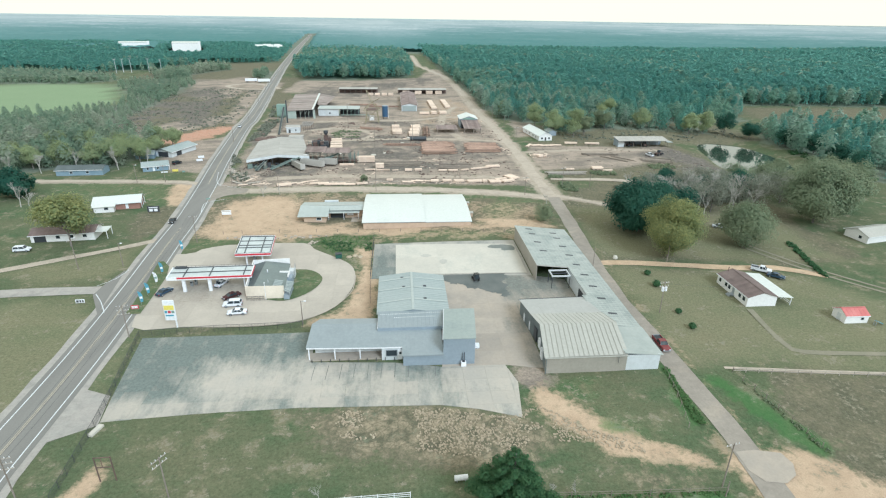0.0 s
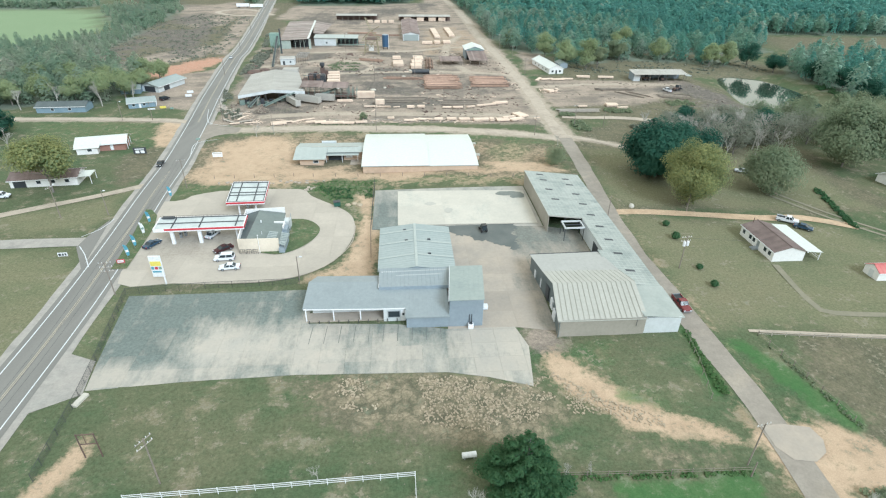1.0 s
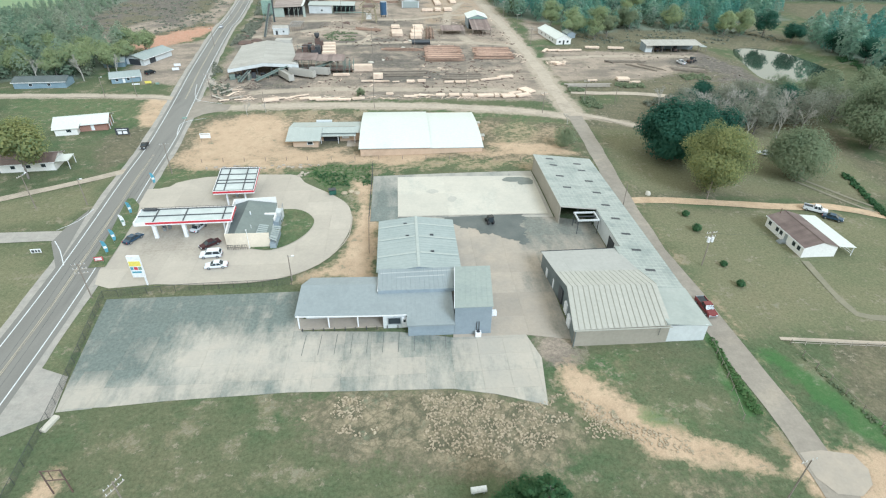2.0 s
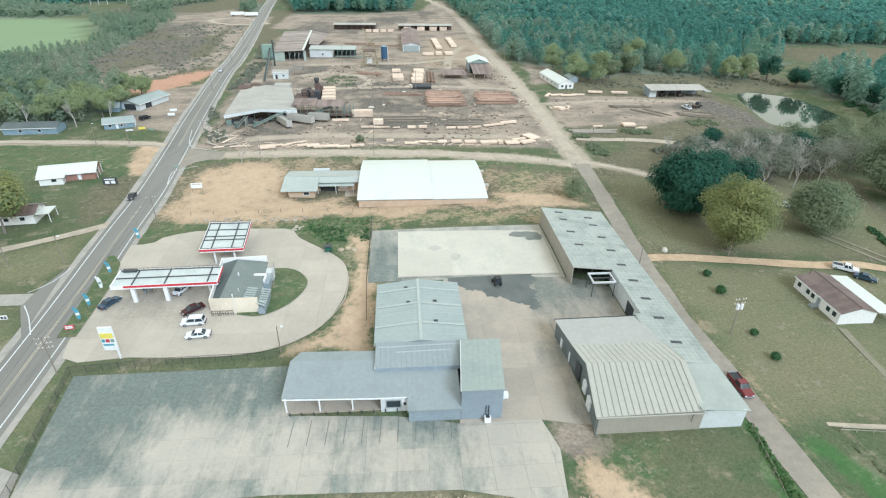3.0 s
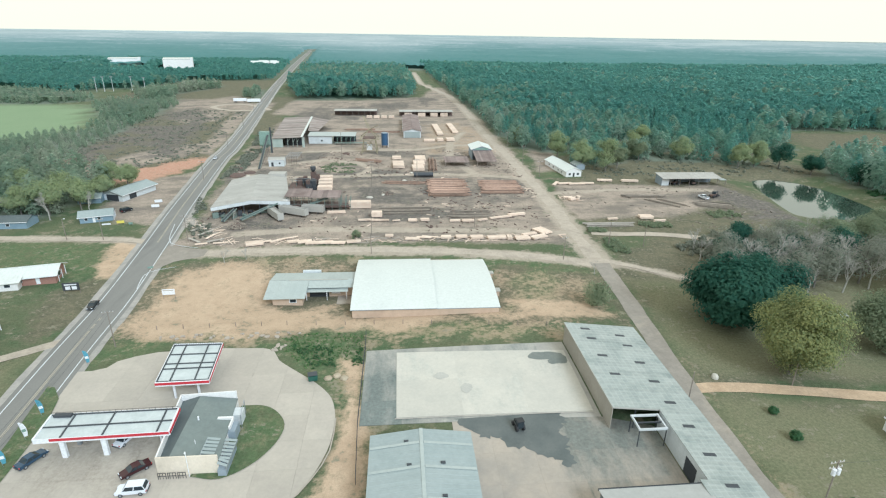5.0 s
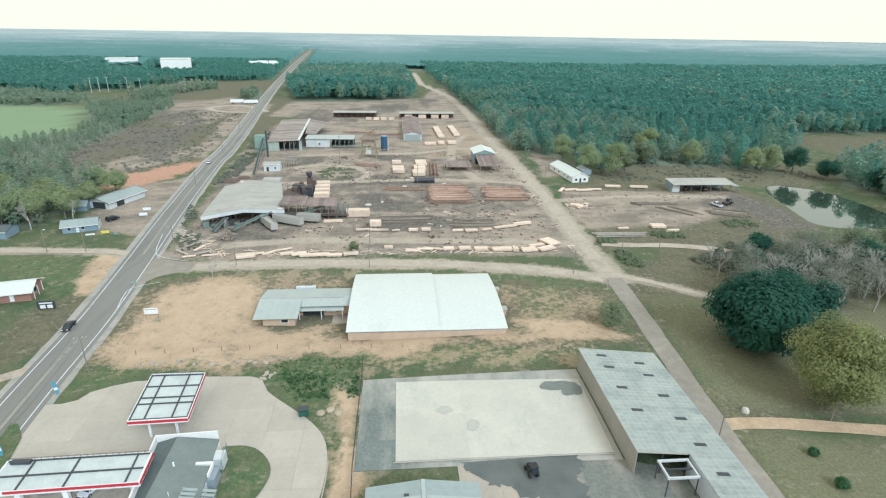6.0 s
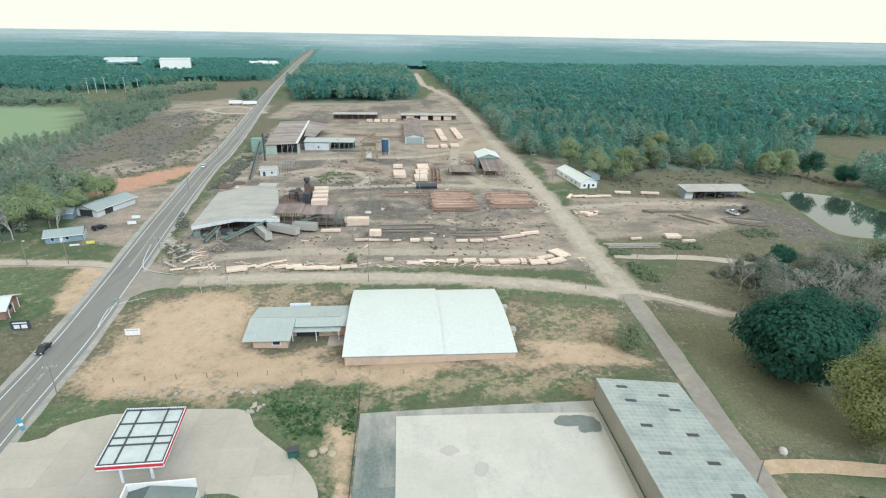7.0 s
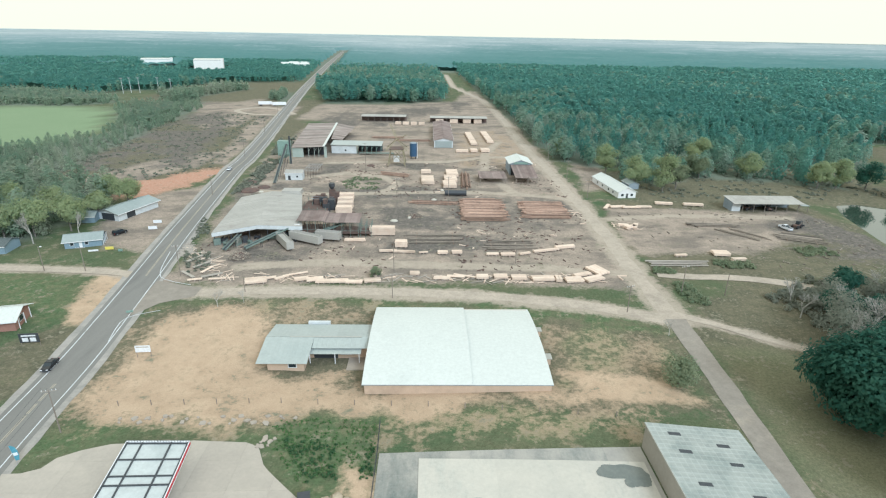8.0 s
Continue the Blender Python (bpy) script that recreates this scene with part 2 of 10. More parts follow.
def concrete_material(name, a, b, dark, amount):
    """Old concrete with streaky dark stains, dirtier where amount is high; pieces differ a little."""
    m, n, l, p = material(name)
    geo = n.new("ShaderNodeNewGeometry").outputs["Position"]
    big, streak = noise_node(n, l, 0.07, 6, 0.68, geo), noise_node(n, l, 0.28, 8, 0.74, geo, (1.0, 0.3, 1.0))
    fine, cloud_ = noise_node(n, l, 1.6, 6, 0.72, geo), noise_node(n, l, 0.16, 7, 0.7, geo)
    col = mix(n, l, remap(n, l, cloud_, 0.34, 0.66), a, b)
    at = n.new("ShaderNodeAttribute")
    at.attribute_name = "dirt"
    info = n.new("ShaderNodeObjectInfo").outputs["Random"]
    add = n.new("ShaderNodeMath")
    l.new(remap(n, l, at.outputs["Fac"], 0.0, 1.0, -0.16, 0.2), add.inputs[0])
    blot = noise_node(n, l, 0.11, 9, 0.72, geo, (1.0, 0.55, 1.0))
    l.new(mix(n, l, 0.5, remap(n, l, streak, 0.3, 0.7, 0.28, 0.72), mix(n, l, 0.35, remap(n, l, blot, 0.3, 0.7, 0.2, 0.8), mix(n, l, 0.5, big, cloud_))), add.inputs[1])
    more = n.new("ShaderNodeMath")
    l.new(add.outputs[0], more.inputs[0])
    l.new(remap(n, l, info, 0.0, 1.0, -0.06, 0.06), more.inputs[1])
    deep = mix(n, l, remap(n, l, fine, 0.35, 0.65), dark, tuple(1.45 * v for v in dark))
    col = mix(n, l, remap(n, l, more.outputs[0], amount, amount + 0.24, 0, 0.92), col, deep)
    col = mix(n, l, 1.0, col, mix(n, l, info, (0.94, 0.94, 0.94), (1.05, 1.05, 1.05)), "MULTIPLY")
    col = mix(n, l, 1.0, col, mix(n, l, fine, (0.84, 0.84, 0.84), (1.15, 1.15, 1.15)), "MULTIPLY")
    l.new(col, p.inputs["Base Color"])
    p.inputs["Roughness"].default_value = 0.9
    bump(n, l, p, fine, 0.3, 0.02)
    return m


M_GROUND = ground_material()
M_ASPHALT = weathered("highway_asphalt", (0.185, 0.185, 0.184), (0.232, 0.23, 0.227), (0.14, 0.142, 0.144), 0.12, 3.0, 0.9, stretch=(1.0, 0.12, 1.0))
M_SHOULDER = weathered("gravel_shoulder", (0.38, 0.36, 0.35), (0.314, 0.31, 0.305), (0.228, 0.23, 0.226), 0.2, 2.5, 0.95)
M_LANE = weathered("lane_asphalt", (0.265, 0.242, 0.22), (0.305, 0.28, 0.256), (0.36, 0.32, 0.277), 0.07, 2.5, 0.95)
M_TRACK = weathered("dirt_track", (0.45, 0.395, 0.345), (0.39, 0.345, 0.3), (0.32, 0.285, 0.25), 0.12, 2.0, 0.95)
M_CLAYTRACK = weathered("tan_earth", (0.522, 0.4, 0.294), (0.427, 0.32, 0.226), (0.285, 0.25, 0.192), 0.2, 2.0, 0.95, stain_at=(0.6, 0.75))
M_WHITE_LINE = weathered("road_paint_white", (0.684, 0.72, 0.791), (0.57, 0.6, 0.655), None, 0.5, 3.0, 0.7, relief=0)
M_YELLOW_LINE = weathered("road_paint_yellow", (0.44, 0.4, 0.32), (0.36, 0.33, 0.28), None, 0.5, 3.0, 0.7, relief=0)
M_LOT = concrete_material("lot_concrete", (0.455, 0.425, 0.39), (0.39, 0.378, 0.36), (0.105, 0.135, 0.135), 0.45)
M_FORECOURT = concrete_material("forecourt_concrete", (0.46, 0.425, 0.385), (0.4, 0.37, 0.34), (0.25, 0.23, 0.205), 0.5)
M_SLAB = concrete_material("bright_slab_concrete", (0.56, 0.54, 0.5), (0.5, 0.49, 0.46), (0.3, 0.325, 0.315), 0.47)
M_OLDSLAB = concrete_material("old_slab_concrete", (0.44, 0.425, 0.4), (0.35, 0.345, 0.335), (0.125, 0.15, 0.15), 0.44)
M_YARD = concrete_material("worn_yard_concrete", (0.42, 0.37, 0.325), (0.335, 0.31, 0.285), (0.13, 0.145, 0.14), 0.46)
M_WET = weathered("wet_patch_asphalt", (0.095, 0.113, 0.118), (0.135, 0.15, 0.153), (0.07, 0.083, 0.088), 0.2, 2.0, 0.6)
M_STAIN = weathered("damp_concrete", (0.14, 0.165, 0.165), (0.19, 0.21, 0.205), (0.3, 0.3, 0.285), 0.5, 3.0, 0.6)
M_SOOT = weathered("dull_concrete", (0.4, 0.4, 0.385), (0.46, 0.455, 0.435), (0.52, 0.51, 0.48), 0.6, 3.0, 0.85)
M_ROOF_BLUE = weathered("blue_grey_roof_metal", (0.235, 0.28, 0.315), (0.27, 0.31, 0.345), (0.21, 0.25, 0.28), 0.06, 1.5, 0.42, 0.0, vary=0.008, relief=0.003)
M_ROOF_PALE = weathered("pale_blue_roof_metal", (0.28, 0.335, 0.355), (0.32, 0.37, 0.39), (0.245, 0.295, 0.315), 0.1, 1.2, 0.4, 0.0, vary=0.02, relief=0.004)
M_ROOF_BLOCK = weathered("grey_green_roof_metal", (0.27, 0.32, 0.325), (0.315, 0.36, 0.36), (0.235, 0.285, 0.3), 0.09, 1.2, 0.45, relief=0.003)
M_ROOF_DULL = weathered("dull_galvanised_roof", (0.33, 0.37, 0.37), (0.37, 0.405, 0.405), (0.29, 0.33, 0.335), 0.1, 1.2, 0.5, relief=0.003)
M_ROOF_PLAIN = weathered("plain_grey_roof_sheet", (0.375, 0.385, 0.39), (0.41, 0.42, 0.425), (0.34, 0.35, 0.355), 0.1, 1.2, 0.5, vary=0.005, relief=0.002)
M_ROOF_CREAM = weathered("cream_roof_metal", (0.385, 0.39, 0.375), (0.42, 0.425, 0.41), (0.345, 0.35, 0.34), 0.12, 1.4, 0.45, 0.0, vary=0.02, relief=0.004)
M_ROOF_WORN = weathered("worn_galvanised_roof", (0.315, 0.35, 0.35), (0.365, 0.395, 0.39), (0.24, 0.28, 0.28), 0.16, 1.4, 0.5, 0.0, vary=0.04, stain_at=(0.48, 0.66), stain_scale=0.22, relief=0.006)
M_ROOF_WHITE = weathered("white_roof_metal", (0.585, 0.625, 0.63), (0.61, 0.65, 0.655), (0.55, 0.59, 0.6), 0.05, 1.4, 0.4, 0.0, vary=0.004, relief=0.002)
M_ROOF_WING = weathered("grey_wing_roof_metal", (0.36, 0.41, 0.42), (0.41, 0.455, 0.46), (0.31, 0.355, 0.37), 0.12, 1.5, 0.45, vary=0.02, relief=0.004)
M_ROOF_RUST = weathered("rusty_roof_metal", (0.185, 0.138, 0.135), (0.265, 0.22, 0.215), (0.13, 0.088, 0.084), 0.15, 1.5, 0.75, vary=0.2, relief=0.006)
M_ROOF_STREAK = weathered("streaked_rusty_roof", (0.235, 0.195, 0.19), (0.34, 0.305, 0.295), (0.16, 0.115, 0.11), 0.09, 1.5, 0.75, vary=0.3, relief=0.006, stretch=(1.0, 2.5, 1.0))
M_PALE_GREEN = weathered("pale_green_metal", (0.33, 0.4, 0.385), (0.4, 0.46, 0.44), (0.26, 0.3, 0.29), 0.3, 2.0, 0.65)
M_ROOF_DUST = weathered("dusty_roof_metal", (0.365, 0.36, 0.35), (0.42, 0.415, 0.405), (0.3, 0.285, 0.275), 0.08, 1.5, 0.7, vary=0.06, relief=0.006)
M_TAR_GREY = weathered("grey_roofing_felt", (0.15, 0.18, 0.185), (0.19, 0.225, 0.225), (0.24, 0.265, 0.26), 0.2, 1.5, 0.9, stain_at=(0.55, 0.75))
M_TAR = weathered("dark_tar_roof", (0.085, 0.105, 0.115), (0.115, 0.14, 0.15), (0.17, 0.195, 0.205), 0.2, 1.5, 0.9, stain_at=(0.62, 0.75))
M_ROOF_RED = weathered("faded_red_roof_metal", (0.46, 0.13, 0.135), (0.52, 0.19, 0.19), (0.4, 0.16, 0.15), 0.4, 2.0, 0.6)
M_SHINGLE = weathered("brown_shingles", (0.123, 0.095, 0.096), (0.19, 0.15, 0.147), (0.247, 0.2, 0.192), 0.3, 3.0, 0.9, vary=0.1)
M_TAN_WALL = weathered("tan_metal_wall", (0.3, 0.285, 0.255), (0.34, 0.32, 0.29), (0.245, 0.23, 0.21), 0.2, 1.5, 0.6, relief=0.004)
M_DARK_WALL = weathered("dark_metal_wall", (0.12, 0.15, 0.165), (0.155, 0.185, 0.2), (0.09, 0.115, 0.13), 0.3, 1.5, 0.6, relief=0.004)
M_GREY_WALL = weathered("grey_metal_wall", (0.237, 0.29, 0.35), (0.285, 0.34, 0.407), (0.209, 0.25, 0.305), 0.2, 1.5, 0.6, relief=0.004)
M_PALE_WALL = weathered("pale_metal_wall", (0.522, 0.56, 0.599), (0.589, 0.63, 0.678), (0.427, 0.46, 0.486), 0.2, 1.5, 0.6, relief=0.004)
M_WHITE_WALL = weathered("white_painted_wall", (0.703, 0.71, 0.734), (0.76, 0.77, 0.802), (0.57, 0.57, 0.576), 0.3, 2.0, 0.7, stain_at=(0.62, 0.8), relief=0.003)
M_CREAM_WALL = weathered("cream_painted_wall", (0.66, 0.6, 0.52), (0.72, 0.66, 0.58), (0.5, 0.45, 0.39), 0.3, 2.0, 0.75, stain_at=(0.6, 0.78), relief=0.003)
M_CANOPY = weathered("canopy_deck_metal", (0.47, 0.52, 0.55), (0.55, 0.6, 0.63), (0.38, 0.43, 0.46), 0.4, 2.0, 0.5, relief=0.003)
M_BRICK = weathered("buff_brick", (0.55, 0.43, 0.34), (0.48, 0.37, 0.295), (0.4, 0.305, 0.24), 0.6, 6.0, 0.9)
M_REDBRICK = weathered("red_brick", (0.285, 0.16, 0.136), (0.342, 0.2, 0.169), (0.209, 0.13, 0.113), 0.6, 6.0, 0.9)
M_BLUE_WALL = weathered("blue_painted_boards", (0.19, 0.275, 0.36), (0.235, 0.325, 0.415), None, 0.4, 3.0, 0.8)
M_WHITE = plain("white_paint", (0.741, 0.77, 0.836), 0.5)
M_RED = plain("red_paint", (0.475, 0.035, 0.0565), 0.45)
# near-black sheets of M_DARK paint the shade inside open bays and doorways
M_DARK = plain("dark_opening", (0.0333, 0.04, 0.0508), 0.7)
M_BLACK_STEEL = plain("dark_steel", (0.0665, 0.075, 0.0904), 0.55, 0.3)
M_STEEL = plain("galvanised_steel", (0.38, 0.42, 0.475), 0.45, 0.6)
M_WOOD_POLE = weathered("weathered_pole_wood", (0.19, 0.165, 0.147), (0.257, 0.23, 0.215), None, 0.8, 5.0, 0.95)
M_LUMBER = weathered("fresh_sawn_pine", (0.72, 0.61, 0.53), (0.64, 0.51, 0.43), (0.5, 0.4, 0.33), 0.5, 4.0, 0.85, vary=0.12)
M_LUMBER_GREY = weathered("greyed_boards", (0.399, 0.37, 0.339), (0.323, 0.3, 0.282), None, 0.5, 4.0, 0.9, vary=0.15)
M_LOG_GREY = weathered("weathered_grey_logs", (0.27, 0.245, 0.22), (0.2, 0.18, 0.16), (0.13, 0.115, 0.1), 0.8, 4.0, 0.95)
M_LOG = weathered("pine_bark_logs", (0.33, 0.225, 0.185), (0.4, 0.3, 0.25), (0.142, 0.115, 0.102), 0.8, 4.0, 0.95)
M_CONVEYOR = weathered("dull_green_steel", (0.15, 0.21, 0.2), (0.2, 0.25, 0.235), (0.16, 0.13, 0.11), 0.6, 3.0, 0.7)
M_GREEN_STEEL = plain("faded_green_steel", (0.215, 0.32, 0.295), 0.6, 0.0, 0.25)
M_CRANE = plain("faded_ochre_steel", (0.27, 0.245, 0.17), 0.7, 0.0, 0.3)
M_BLUE_SILO = weathered("blue_silo_paint", (0.0285, 0.075, 0.158), (0.0427, 0.1, 0.203), (0.019, 0.05, 0.113), 0.4, 3.0, 0.5)
M_RUST = weathered("rusty_machinery", (0.142, 0.09, 0.0791), (0.095, 0.075, 0.0735), (0.19, 0.13, 0.113), 0.6, 4.0, 0.8)
M_BARK = weathered("tree_bark", (0.152, 0.14, 0.136), (0.209, 0.195, 0.192), None, 0.8, 5.0, 0.95)
M_TWIG = weathered("bare_twigs", (0.36, 0.355, 0.34), (0.44, 0.435, 0.42), None, 0.5, 4.0, 0.95)
M_GLASS = plain("dark_window_glass", (0.0285, 0.04, 0.0508), 0.08, 0.0, 0.02)
M_RUBBER = plain("tyre_rubber", (0.0285, 0.03, 0.0362), 0.85)
M_CARWHITE = plain("white_car_paint", (0.712, 0.75, 0.836), 0.25, 0.0, 0.03)
M_CARRED = plain("dark_red_car_paint", (0.17, 0.03, 0.038), 0.25, 0.0, 0.03)
M_CARMAROON = plain("maroon_car_paint", (0.05, 0.018, 0.022), 0.25, 0.0, 0.03)
M_CARBLUE = plain("dark_blue_car_paint", (0.0333, 0.07, 0.124), 0.25, 0.0, 0.03)
M_CARBLACK = plain("black_car_paint", (0.019, 0.022, 0.0282), 0.25, 0.0, 0.03)
M_HEADLIGHT = plain("headlight_glass", (0.665, 0.7, 0.768), 0.15)
M_TAILLIGHT = plain("tail_light_red", (0.38, 0.03, 0.0339), 0.2)
M_DUMPSTER = plain("dark_green_steel", (0.03, 0.11, 0.09), 0.5)
M_YELLOW = plain("sign_yellow", (0.712, 0.62, 0.136), 0.5)
M_SKYBLUE = plain("banner_blue", (0.1, 0.3, 0.42), 0.6)
M_SIGNRED = plain("sign_red", (0.475, 0.05, 0.0791), 0.5)
M_LEAF_OAK = foliage("olive_autumn_leaves", (0.33, 0.375, 0.19), (0.2, 0.28, 0.165), (0.52, 0.49, 0.215))
M_LEAF_DARK = foliage("dark_evergreen_leaves", (0.042, 0.14, 0.115), (0.06, 0.17, 0.13), (0.1, 0.21, 0.15))
M_LEAF_PINE = foliage("pine_needles", (0.06, 0.16, 0.09), (0.095, 0.205, 0.1), (0.16, 0.26, 0.13))
M_LEAF_OLIVE = foliage("olive_green_leaves", (0.38, 0.46, 0.28), (0.31, 0.41, 0.275), (0.5, 0.52, 0.31))
M_LEAF_BROWN = foliage("thin_olive_leaves", (0.29, 0.345, 0.235), (0.22, 0.305, 0.215), (0.36, 0.385, 0.265))
M_LEAF_GREY = foliage("grey_scrub", (0.31, 0.335, 0.29), (0.23, 0.275, 0.235), (0.36, 0.36, 0.31))
M_LEAF_WEED = foliage("green_weeds", (0.12, 0.27, 0.11), (0.18, 0.3, 0.14), (0.25, 0.34, 0.17))
# tree tones lifted and blued beyond real foliage, to carry the haze
M_WOODS = woods_material("hazed_mixed_woods", [(0.0, (0.185, 0.405, 0.385)), (0.2, (0.215, 0.43, 0.385)), (0.5, (0.315, 0.465, 0.385)), (1.0, (0.45, 0.52, 0.485))], 0.75)
M_SCRUBWOOD = woods_material("hazed_leafless_scrub", [(0.0, (0.29, 0.42, 0.35)), (0.45, (0.37, 0.47, 0.38)), (0.7, (0.45, 0.51, 0.43)), (1.0, (0.55, 0.57, 0.53))], 0.75)
# the stops run from plain foliage to haze-coloured pale blue
M_FARWOODS = woods_material("hazed_far_mixed_woods", [(0.0, (0.135, 0.29, 0.3)), (0.35, (0.2, 0.345, 0.375)), (0.7, (0.36, 0.475, 0.53)), (1.0, (0.53, 0.61, 0.66))], 0.3)
M_WATER, _n, _l, _p = material("pond_water")
_p.inputs["Base Color"].default_value = (0.045, 0.07, 0.055, 1)
_p.inputs["IOR"].default_value = 1.9
_p.inputs["Specular IOR Level"].default_value = 1.0
_p.inputs["Roughness"].default_value = 0.03
bump(_n, _l, _p, noise_node(_n, _l, 0.6, 3.0), 0.1, 0.05)
# pale blue base colour that stands for haze over the distance
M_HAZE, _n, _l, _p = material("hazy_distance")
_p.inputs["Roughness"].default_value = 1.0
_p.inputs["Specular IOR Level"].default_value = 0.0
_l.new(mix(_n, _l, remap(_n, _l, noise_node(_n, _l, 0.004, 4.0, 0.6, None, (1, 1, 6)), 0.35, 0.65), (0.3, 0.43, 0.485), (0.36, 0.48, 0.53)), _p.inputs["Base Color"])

M_CLOD = weathered("dry_earth_clods", (0.42, 0.36, 0.28), (0.33, 0.285, 0.22), (0.5, 0.45, 0.36), 0.8, 4.0, 0.95)
M_PATH = weathered("worn_grass_path", (0.25, 0.235, 0.185), (0.2, 0.195, 0.15), (0.3, 0.27, 0.215), 0.2, 2.0, 0.95)



def recolour(mat, build):
    """Multiplies a material's colour by what build(n, l) gives."""
    n, l = mat.node_tree.nodes, mat.node_tree.links
    into = n["Principled BSDF"].inputs["Base Color"]
    l.new(mix(n, l, 1.0, into.links[0].from_socket, build(n, l), "MULTIPLY"), into)


def by_piece(n, l):
    return mix(n, l, n.new("ShaderNodeNewGeometry").outputs["Random Per Island"], (0.55, 0.55, 0.55), (1.5, 1.45, 1.4))


def sheet_grid(n, l):
    """Laps and screw lines of old sheets: a pale grid, with duller squares between."""
    t = n.new("ShaderNodeTexBrick")
    t.offset = 0.0
    for name, v in (("Scale", 1.0), ("Brick Width", 1.05), ("Row Height", 1.07), ("Mortar Size", 0.13), ("Mortar Smooth", 0.8)):
        t.inputs[name].default_value = v
    t.inputs["Color1"].default_value, t.inputs["Color2"].default_value = (0.88, 0.89, 0.9, 1), (1.0, 1.0, 1.0, 1)
    t.inputs["Mortar"].default_value = (1.1, 1.1, 1.1, 1)
    l.new(n.new("ShaderNodeNewGeometry").outputs["Position"], t.inputs["Vector"])
    return t.outputs["Color"]


def patchy(n, l):
    return mix(n, l, remap(n, l, noise_node(n, l, 0.5, 7, 0.75), 0.36, 0.64), (0.88, 0.88, 0.88), (1.1, 1.1, 1.09))


for m in (M_LOG, M_LOG_GREY):
    recolour(m, by_piece)
recolour(M_ROOF_WORN, sheet_grid)
for m in (M_TRACK, M_LANE, M_CLAYTRACK, M_SHOULDER):
    recolour(m, patchy)

# ---- builders ----


def mesh_from(name, verts, faces, mats, smooth_shade=False):
    me = bpy.data.meshes.new(name)
    me.from_pydata(verts, [], faces)
    for m in mats if isinstance(mats, (list, tuple)) else [mats]:
        me.materials.append(m)
    if smooth_shade:
        me.polygons.foreach_set("use_smooth", [True] * len(me.polygons))
    me.update()
    return me


def link(name, me, parent=None, label="", at=None):
    ob = new(name, me)
    ob.parent = parent
    if at is not None:
        ob.matrix_basis = at
    return tagged(ob, label) if label else ob


def part(name, bm, mat, parent=None, label="", at=None):
    me = bpy.data.meshes.new(name)
    bmesh.ops.recalc_face_normals(bm, faces=bm.faces)
    bm.to_mesh(me)
    bm.free()
    me.materials.append(mat)
    return link(name, me, parent, label, at)


def thing(name, at, label, category, group="", kind=""):
    ob = new(name)
    ob.empty_display_size = 0.5
    ob.matrix_basis = at if isinstance(at, Matrix) else Matrix.Translation(at)
    return tagged(ob, label, category, group, kind)


def hexa(bm, lower, upper):
    """A solid from four lower and four upper corners."""
    v = [bm.verts.new(p) for p in (*lower, *upper)]
    for f in ((3, 2, 1, 0), (4, 5, 6, 7), (0, 1, 5, 4), (1, 2, 6, 5), (2, 3, 7, 6), (3, 0, 4, 7)):
        bm.faces.new([v[i] for i in f])


def block(bm, x0, x1, y0, y1, z0, z1):
    hexa(bm, [(x0, y0, z0), (x1, y0, z0), (x1, y1, z0), (x0, y1, z0)], [(x0, y0, z1), (x1, y0, z1), (x1, y1, z1), (x0, y1, z1)])


def boxes(*rows):
    bm = bmesh.new()
    for r in rows:
        block(bm, *r)
    return bm


def soft_box(x0, x1, y0, y1, z0, z1, r=0.05):
    bm = boxes((x0, x1, y0, y1, z0, z1))
    bmesh.ops.bevel(bm, geom=bm.edges[:], offset=r, segments=2, affect="EDGES")
    return bm


def tube(bm, a, b, ra, rb=None, sides=8):
    a, b = Vector(a), Vector(b)
    rb = ra if rb is None else rb
    w = (b - a).normalized()
    u = w.orthogonal().normalized()
    v = w.cross(u)
    rings = []
    for p, r in ((a, ra), (b, rb)):
        rings.append([bm.verts.new(p + (u * math.cos(t) + v * math.sin(t)) * r) for t in (2 * math.pi * k / sides for k in range(sides))])
    for k in range(sides):
        bm.faces.new((rings[0][k], rings[0][(k + 1) % sides], rings[1][(k + 1) % sides], rings[1][k]))
    bm.faces.new(rings[0][::-1])
    bm.faces.new(rings[1])


def tubes(rows, sides=8):
    bm = bmesh.new()
    for r in rows:
        tube(bm, *r, sides=sides)
    return bm


def axes(origin, u, v):
    """A frame with x along u and y along v."""
    u, v = Vector(u).normalized(), Vector(v).normalized()
    w = u.cross(v).normalized()
    v = w.cross(u)
    m = Matrix((u, v, w)).transposed().to_4x4()
    m.translation = Vector(origin)
    return m


def roof_plane(parent, origin, across, slope, count, mat, rib=0.06, thick=0.08, name="roof_panel", label=""):
    """Sheet metal in strips side by side along across, each running the whole slope, with a standing rib at its edge."""
    across, slope = Vector(across), Vector(slope)
    w, length = across.length / count, slope.length
    bm = bmesh.new()
    block(bm, 0, w - 0.003, 0, length, -thick, 0)
    rw = min(0.09, w * 0.1)
    hexa(bm, [(0, 0, 0.001), (rw * 2, 0, 0.001), (rw * 2, length, 0.001), (0, length, 0.001)], [(rw * 0.5, 0, rib), (rw * 1.5, 0, rib), (rw * 1.5, length, rib), (rw * 0.5, length, rib)])
    bmesh.ops.recalc_face_normals(bm, faces=bm.faces)
    me = bpy.data.meshes.new(name)
    bm.to_mesh(me)
    bm.free()
    me.materials.append(mat)
    base = axes(origin, across, slope)
    inv = parent.matrix_basis.inverted() if parent else Matrix()
    for k in range(count):
        link(name, me, parent, label, inv @ base @ Matrix.Translation((k * w, 0, 0)))


